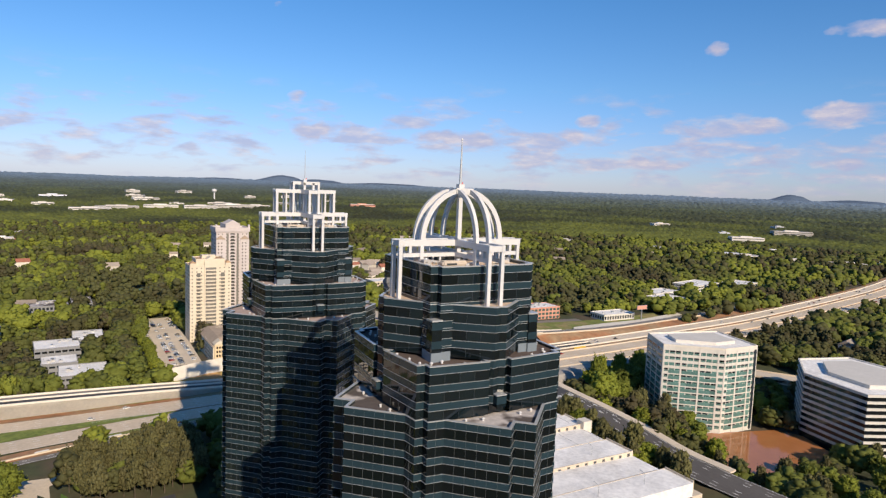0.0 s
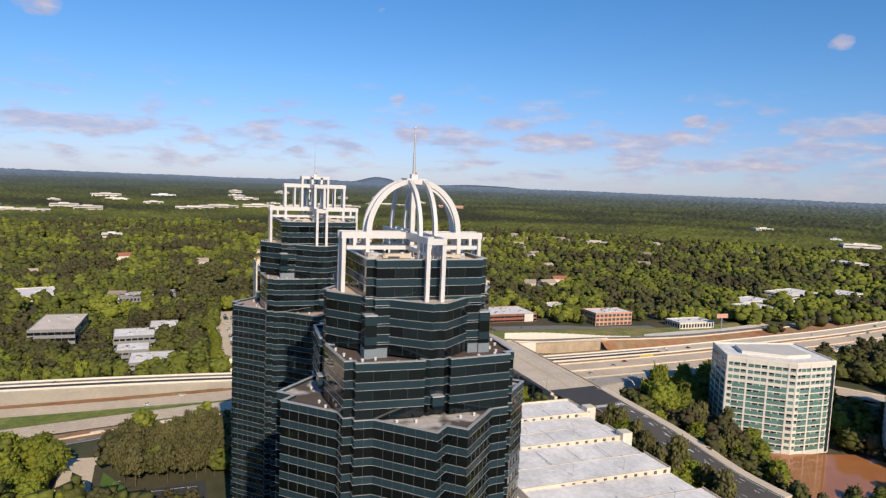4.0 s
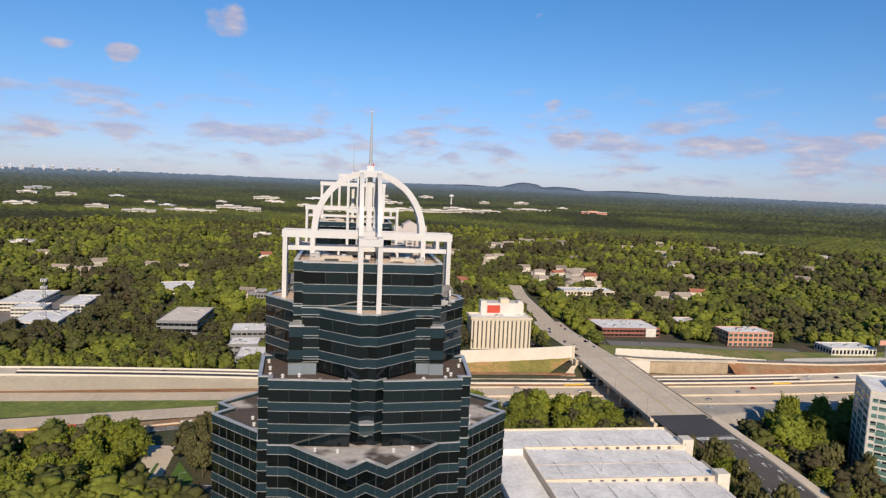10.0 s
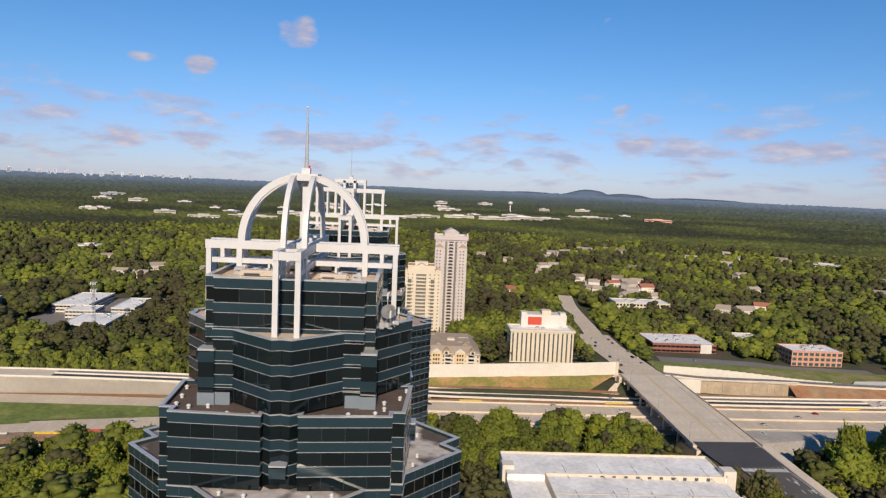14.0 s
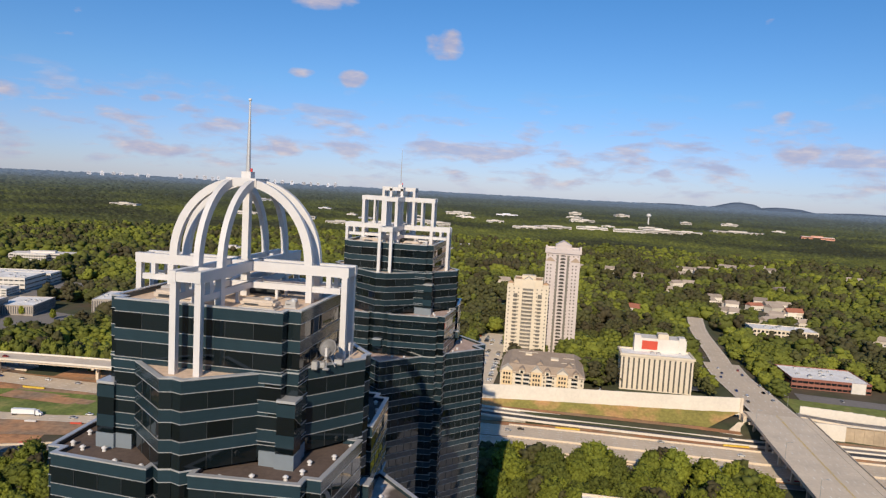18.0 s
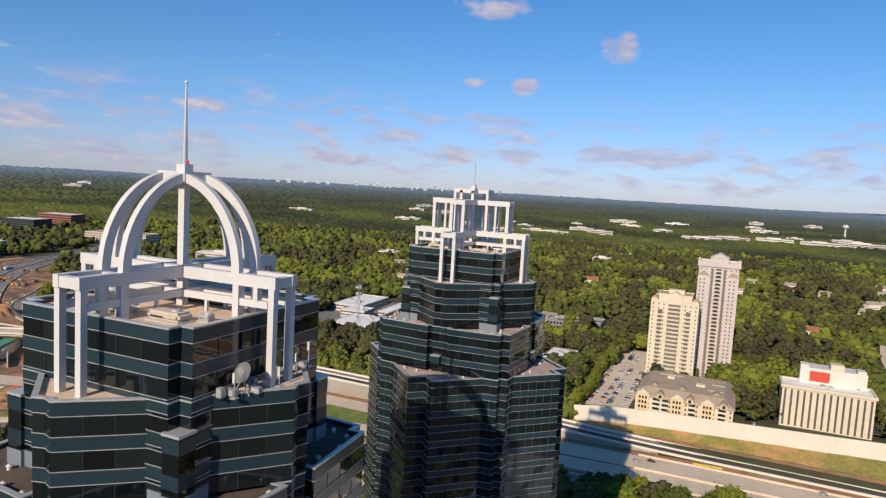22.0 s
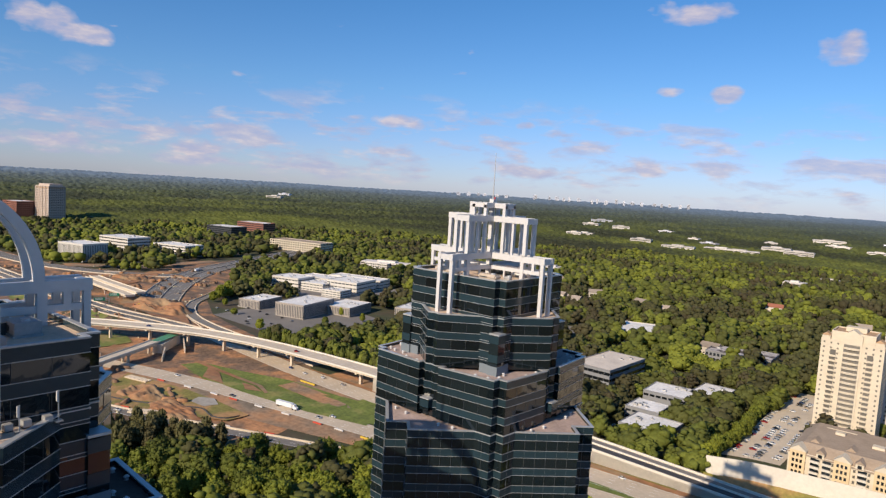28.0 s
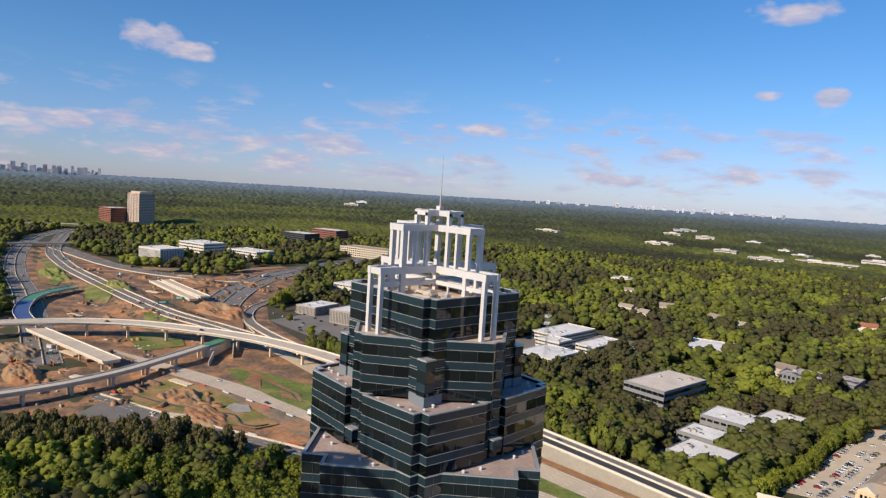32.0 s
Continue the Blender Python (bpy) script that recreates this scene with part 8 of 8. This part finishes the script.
# billboard
board = thing("billboard", "roadside billboard on a tall steel post", "billboard", at=(589, 552, h(589, 552)))
part("post", boxes((-.5, .5, -.5, .5, -1, 15)), STEEL, board)
part("panel", boxes((-8, 8, -.5, .5, 15, 20)), GREYWALL, board)
part("face", boxes((-7.6, 7.6, -.56, -.5, 15.3, 19.7)), PINKWALL, board, "faded printed billboard face")

# green direction signs over the motorway
SIGN = material("green_sign_sheet", (0.01, 0.16, 0.09), 0.5, 0, 0.05)
for x, y, rz in ((-560, 432, 75), (-1000, 440, 75), (-610, 470, 60)):
    g = thing("direction_sign", "green motorway direction sign on a gantry", "road sign", "direction signs", at=(x, y, h(x, y)), rz=rz)
    for u in (-9, 9):
        part("post", boxes((u - .25, u + .25, -.25, .25, -1, 8.5)), STEEL, g)
    part("truss", boxes((-9, 9, -.3, .3, 7.6, 8.3)), STEEL, g)
    part("panel", boxes((-6, 5, -.5, -.35, 5.8, 9.6)), SIGN, g)
    for zz in (7.2, 8.4):
        part("lettering_bar", boxes((-4.5, 2.5, -.54, -.5, zz, zz + .5)), PAINT, g)

# yellow crash barriers at the road works
for x, y in ((150, 474), (255, 476), (430, 478), (-215, 441), (-100, 397), (465, 505)):
    yb = thing("crash_cushion", "yellow crash barrier at the road works", "crash barrier", "yellow barriers", at=(x, y, h(x, y) + 0.35), rz=4)
    for k in range(5):
        part("segment", boxes((-8 + k * 3.2, -5 + k * 3.2, -.5, .5, 0, 1.1)), YELLOW, yb)
for x, y, rz in ((-420, 262, 20), (-395, 285, -10), (-300, 303, 30), (-560, 470, 40), (-520, 482, 10), (-460, 305, 80), (-770, 520, 20), (-840, 590, 60), (330, 400, 15), (345, 395, -20), (318, 392, 70)):
    d = thing("excavator", "orange excavator on the construction site", "excavator", "site machines", at=(x, y, h(x, y) + 0.2), rz=rz)
    part("body", boxes((-1.6, 1.6, -1.3, 1.3, 1.0, 2.6)), YELLOW if x > 0 else RED, d)
    part("cab", boxes((.2, 1.5, -1.2, -.1, 2.6, 3.6)), CARGLASS, d)
    part("boom", beam(bmesh.new(), (1.4, .4, 2.0), (5.0, .4, 4.8), .5, .6), YELLOW, d)
    part("stick", beam(bmesh.new(), (5.0, .4, 4.8), (6.6, .4, 1.4), .4, .5), YELLOW, d)
    for u in (-1.25, 1.25):
        part("track", boxes((-2.0, 2.0, u - .35, u + .35, 0, 1.0)), TYRE, d)

# tennis court and drive beside the pines
patch("tennis_court", [(4, 300), (44, 302), (44, 329), (5, 324)], DARKWALL, "dark hard tennis courts behind a fence", "tennis court", 0.3)
bm = bmesh.new()
for x in (8, 18, 26, 36):
    box(bm, x, x + .12, 303, 323, h(24, 312) + .42, h(24, 312) + .46)
for y in (303, 313, 323):
    box(bm, 8, 40, y, y + .12, h(24, 312) + .42, h(24, 312) + .46)
tagged(part("court_marking", bm, PAINT), "white tennis court lines on dark ground", "court lines", kind="structure")
patch("drive", [(-22, 318), (-7, 318), (-9, 362), (0, 372), (-26, 374)], CONCRETE, "pale concrete drive with a grass island", "drive", 0.3)
patch("drive_island", [(-15, 322), (-13.4, 322), (-13.2, 350), (-14.8, 350)], LAWN, "grass strip in the drive", "grass strip", 0.45)
for y in (302, 309, 316, 323):
    street_lamp(3.0, y, h(3, y), 0, 7)

# water tower on the horizon
wtow = thing("water_tower", "white water tower above far woods", "water tower", at=(470, 2500, h(470, 2500)))
bm = bmesh.new()
bmesh.ops.create_uvsphere(bm, u_segments=20, v_segments=12, radius=9, matrix=Matrix.Translation((0, 0, 34)) @ Matrix.Diagonal((1, 1, .75, 1)))
part("tank", bm, WHITE, wtow, smooth=True)
bm = bmesh.new()
bmesh.ops.create_cone(bm, cap_ends=True, segments=14, radius1=3, radius2=2.2, depth=30, matrix=Matrix.Translation((0, 0, 14)))
part("stem", bm, WHITE, wtow)


# ---------------------------------------------------------------- clutter of the road works
rng = random.Random(77)
STEELRUST = material("rusty_steel", (0.20, 0.09, 0.05), 0.8, 0.3, 0.25, 1.0)
TEALBOX = material("teal_container", (0.05, 0.16, 0.17), 0.6, 0.2, 0.1)


def container(x, y, rz, mat, label):
    c = thing("site_container", label, "container", "site containers", at=(x, y, h(x, y) + 0.6), rz=rz)
    part("body", boxes((-3.0, 3.0, -1.2, 1.2, 0.1, 2.6)), mat, c)
    part("roof", boxes((-3.05, 3.05, -1.25, 1.25, 2.6, 2.7)), WHITE, c)


for k, (x, y) in enumerate(((-330, 262), (-338, 266), (-432, 292), (-452, 296), (-600, 420), (-845, 470), (-858, 478), (-395, 310))):
    container(x, y, rng.uniform(-40, 40), (WHITE, STEELRUST, TEALBOX)[k % 3], ("white steel site container", "rust-red steel site container", "teal steel site container")[k % 3] + " on bare earth")
stack = thing("beam_stack", "stack of pale concrete beams on bare earth", "beam stack", "beam stacks", at=(-425, 305, h(-425, 305) + 0.5), rz=14)
for k in range(4):
    part("beam", boxes((-11, 11, -3 + k * 1.6, -1.9 + k * 1.6, 0, 1.1)), CONCRETE, stack)
for x, y, rz in ((-462, 312, 10), (-350, 296, 30), (-300, 350, 15), (-700, 470, 20), (-820, 560, 60), (-880, 600, 60), (-230, 322, 40), (-560, 340, 10), (-590, 350, 14)):
    copy_thing(stack, pose(x, y, h(x, y) + 0.5, 0, 0, rz))
for key, offs, lo, hi, n in (("service_lane", (6.5,), -260, 300, 16), ("south_lanes", (-11.5,), -300, -60, 10)):
    line = LINES[key]
    line = line[(line[:, 0] > lo) & (line[:, 0] < hi)]
    n2 = normals2(line)
    for k in range(n):
        j = int((k + .5) / n * (len(line) - 2))
        p, q = line[j], line[j + 1]
        o = offs[0]
        b_ = thing("road_barrier", "white and orange road-works barrier", "barrier", "road-works barriers", at=(p[0] + n2[j][0] * o, p[1] + n2[j][1] * o, p[2] + .1), rz=math.degrees(math.atan2(q[1] - p[1], q[0] - p[0])))
        part("body", boxes((-3.4, 3.4, -.3, .3, 0, .9)), WHITE if k % 3 else RED, b_)


def strewn(name, poly, n, sizes, mat, label, seed):
    """Small loose pieces scattered over a stretch of the site, joined."""
    rng = np.random.default_rng(seed)
    p = np.array(poly, float)
    vs, fs, at = [], [], 0
    unit = np.array([(-1, -1, 0), (1, -1, 0), (1, 1, 0), (-1, 1, 0), (-.8, -.8, 1), (.8, -.8, 1), (.8, .8, 1), (-.8, .8, 1)])
    quads = np.array([(4, 5, 6, 7), (0, 1, 5, 4), (1, 2, 6, 5), (2, 3, 7, 6), (3, 0, 4, 7)])
    spots = []
    while len(spots) < n:
        x, y = rng.uniform(p[:, 0].min(), p[:, 0].max()), rng.uniform(p[:, 1].min(), p[:, 1].max())
        inside = False
        for a, b in zip(p, np.roll(p, -1, 0)):
            if (a[1] > y) != (b[1] > y) and x < (b[0] - a[0]) * (y - a[1]) / (b[1] - a[1]) + a[0]:
                inside = not inside
        if inside:
            for _ in range(rng.integers(1, 6)):
                spots.append((x + rng.normal(0, 5), y + rng.normal(0, 3)))
    spots = np.array(spots[:n])
    ground_z = land(spots[:, 0], spots[:, 1])
    for (x, y), g in zip(spots, ground_z):
        a = rng.uniform(0, 3.14)
        v = unit * [rng.uniform(*sizes) * rng.choice((1, 1, 2.5)), rng.uniform(*sizes) * 0.6, rng.uniform(0.5, 1.0) * sizes[1]]
        vs.append(np.stack([v[:, 0] * math.cos(a) - v[:, 1] * math.sin(a) + x, v[:, 0] * math.sin(a) + v[:, 1] * math.cos(a) + y, v[:, 2] + g + 0.1], 1))
        fs.append(quads + at)
        at += 8
    tagged(new(name, mesh_arrays(name, np.concatenate(vs), np.concatenate(fs), mat)), label, "site clutter", kind="stuff")


SITE_POLY = [(-560, 250), (-300, 240), (-240, 300), (-200, 345), (-260, 365), (-330, 350), (-420, 430), (-520, 440), (-640, 400), (-680, 360)]
WEST_POLY = [(-980, 440), (-760, 450), (-640, 500), (-500, 500), (-540, 540), (-640, 620), (-760, 700), (-820, 620), (-960, 520)]
strewn("timber_and_steel", SITE_POLY, 190, (0.4, 1.3), material("mixed_site_materials", (0.34, 0.27, 0.20), 0.8, 0.1, 0.2, 1.0, 0.2, per_island=0.8, hue=0.06), "loose timber, steel and pallets on the site", 61)
strewn("timber_and_steel", WEST_POLY, 150, (0.6, 1.6), bpy.data.materials["mixed_site_materials"], "loose timber, steel and pallets on the site", 62)
strewn("spoil_heaps", SITE_POLY, 90, (1.4, 3.2), SITE, "small heaps of brown spoil on the site", 63)
strewn("spoil_heaps", WEST_POLY, 90, (1.6, 4.0), SITE, "small heaps of brown spoil on the site", 64)
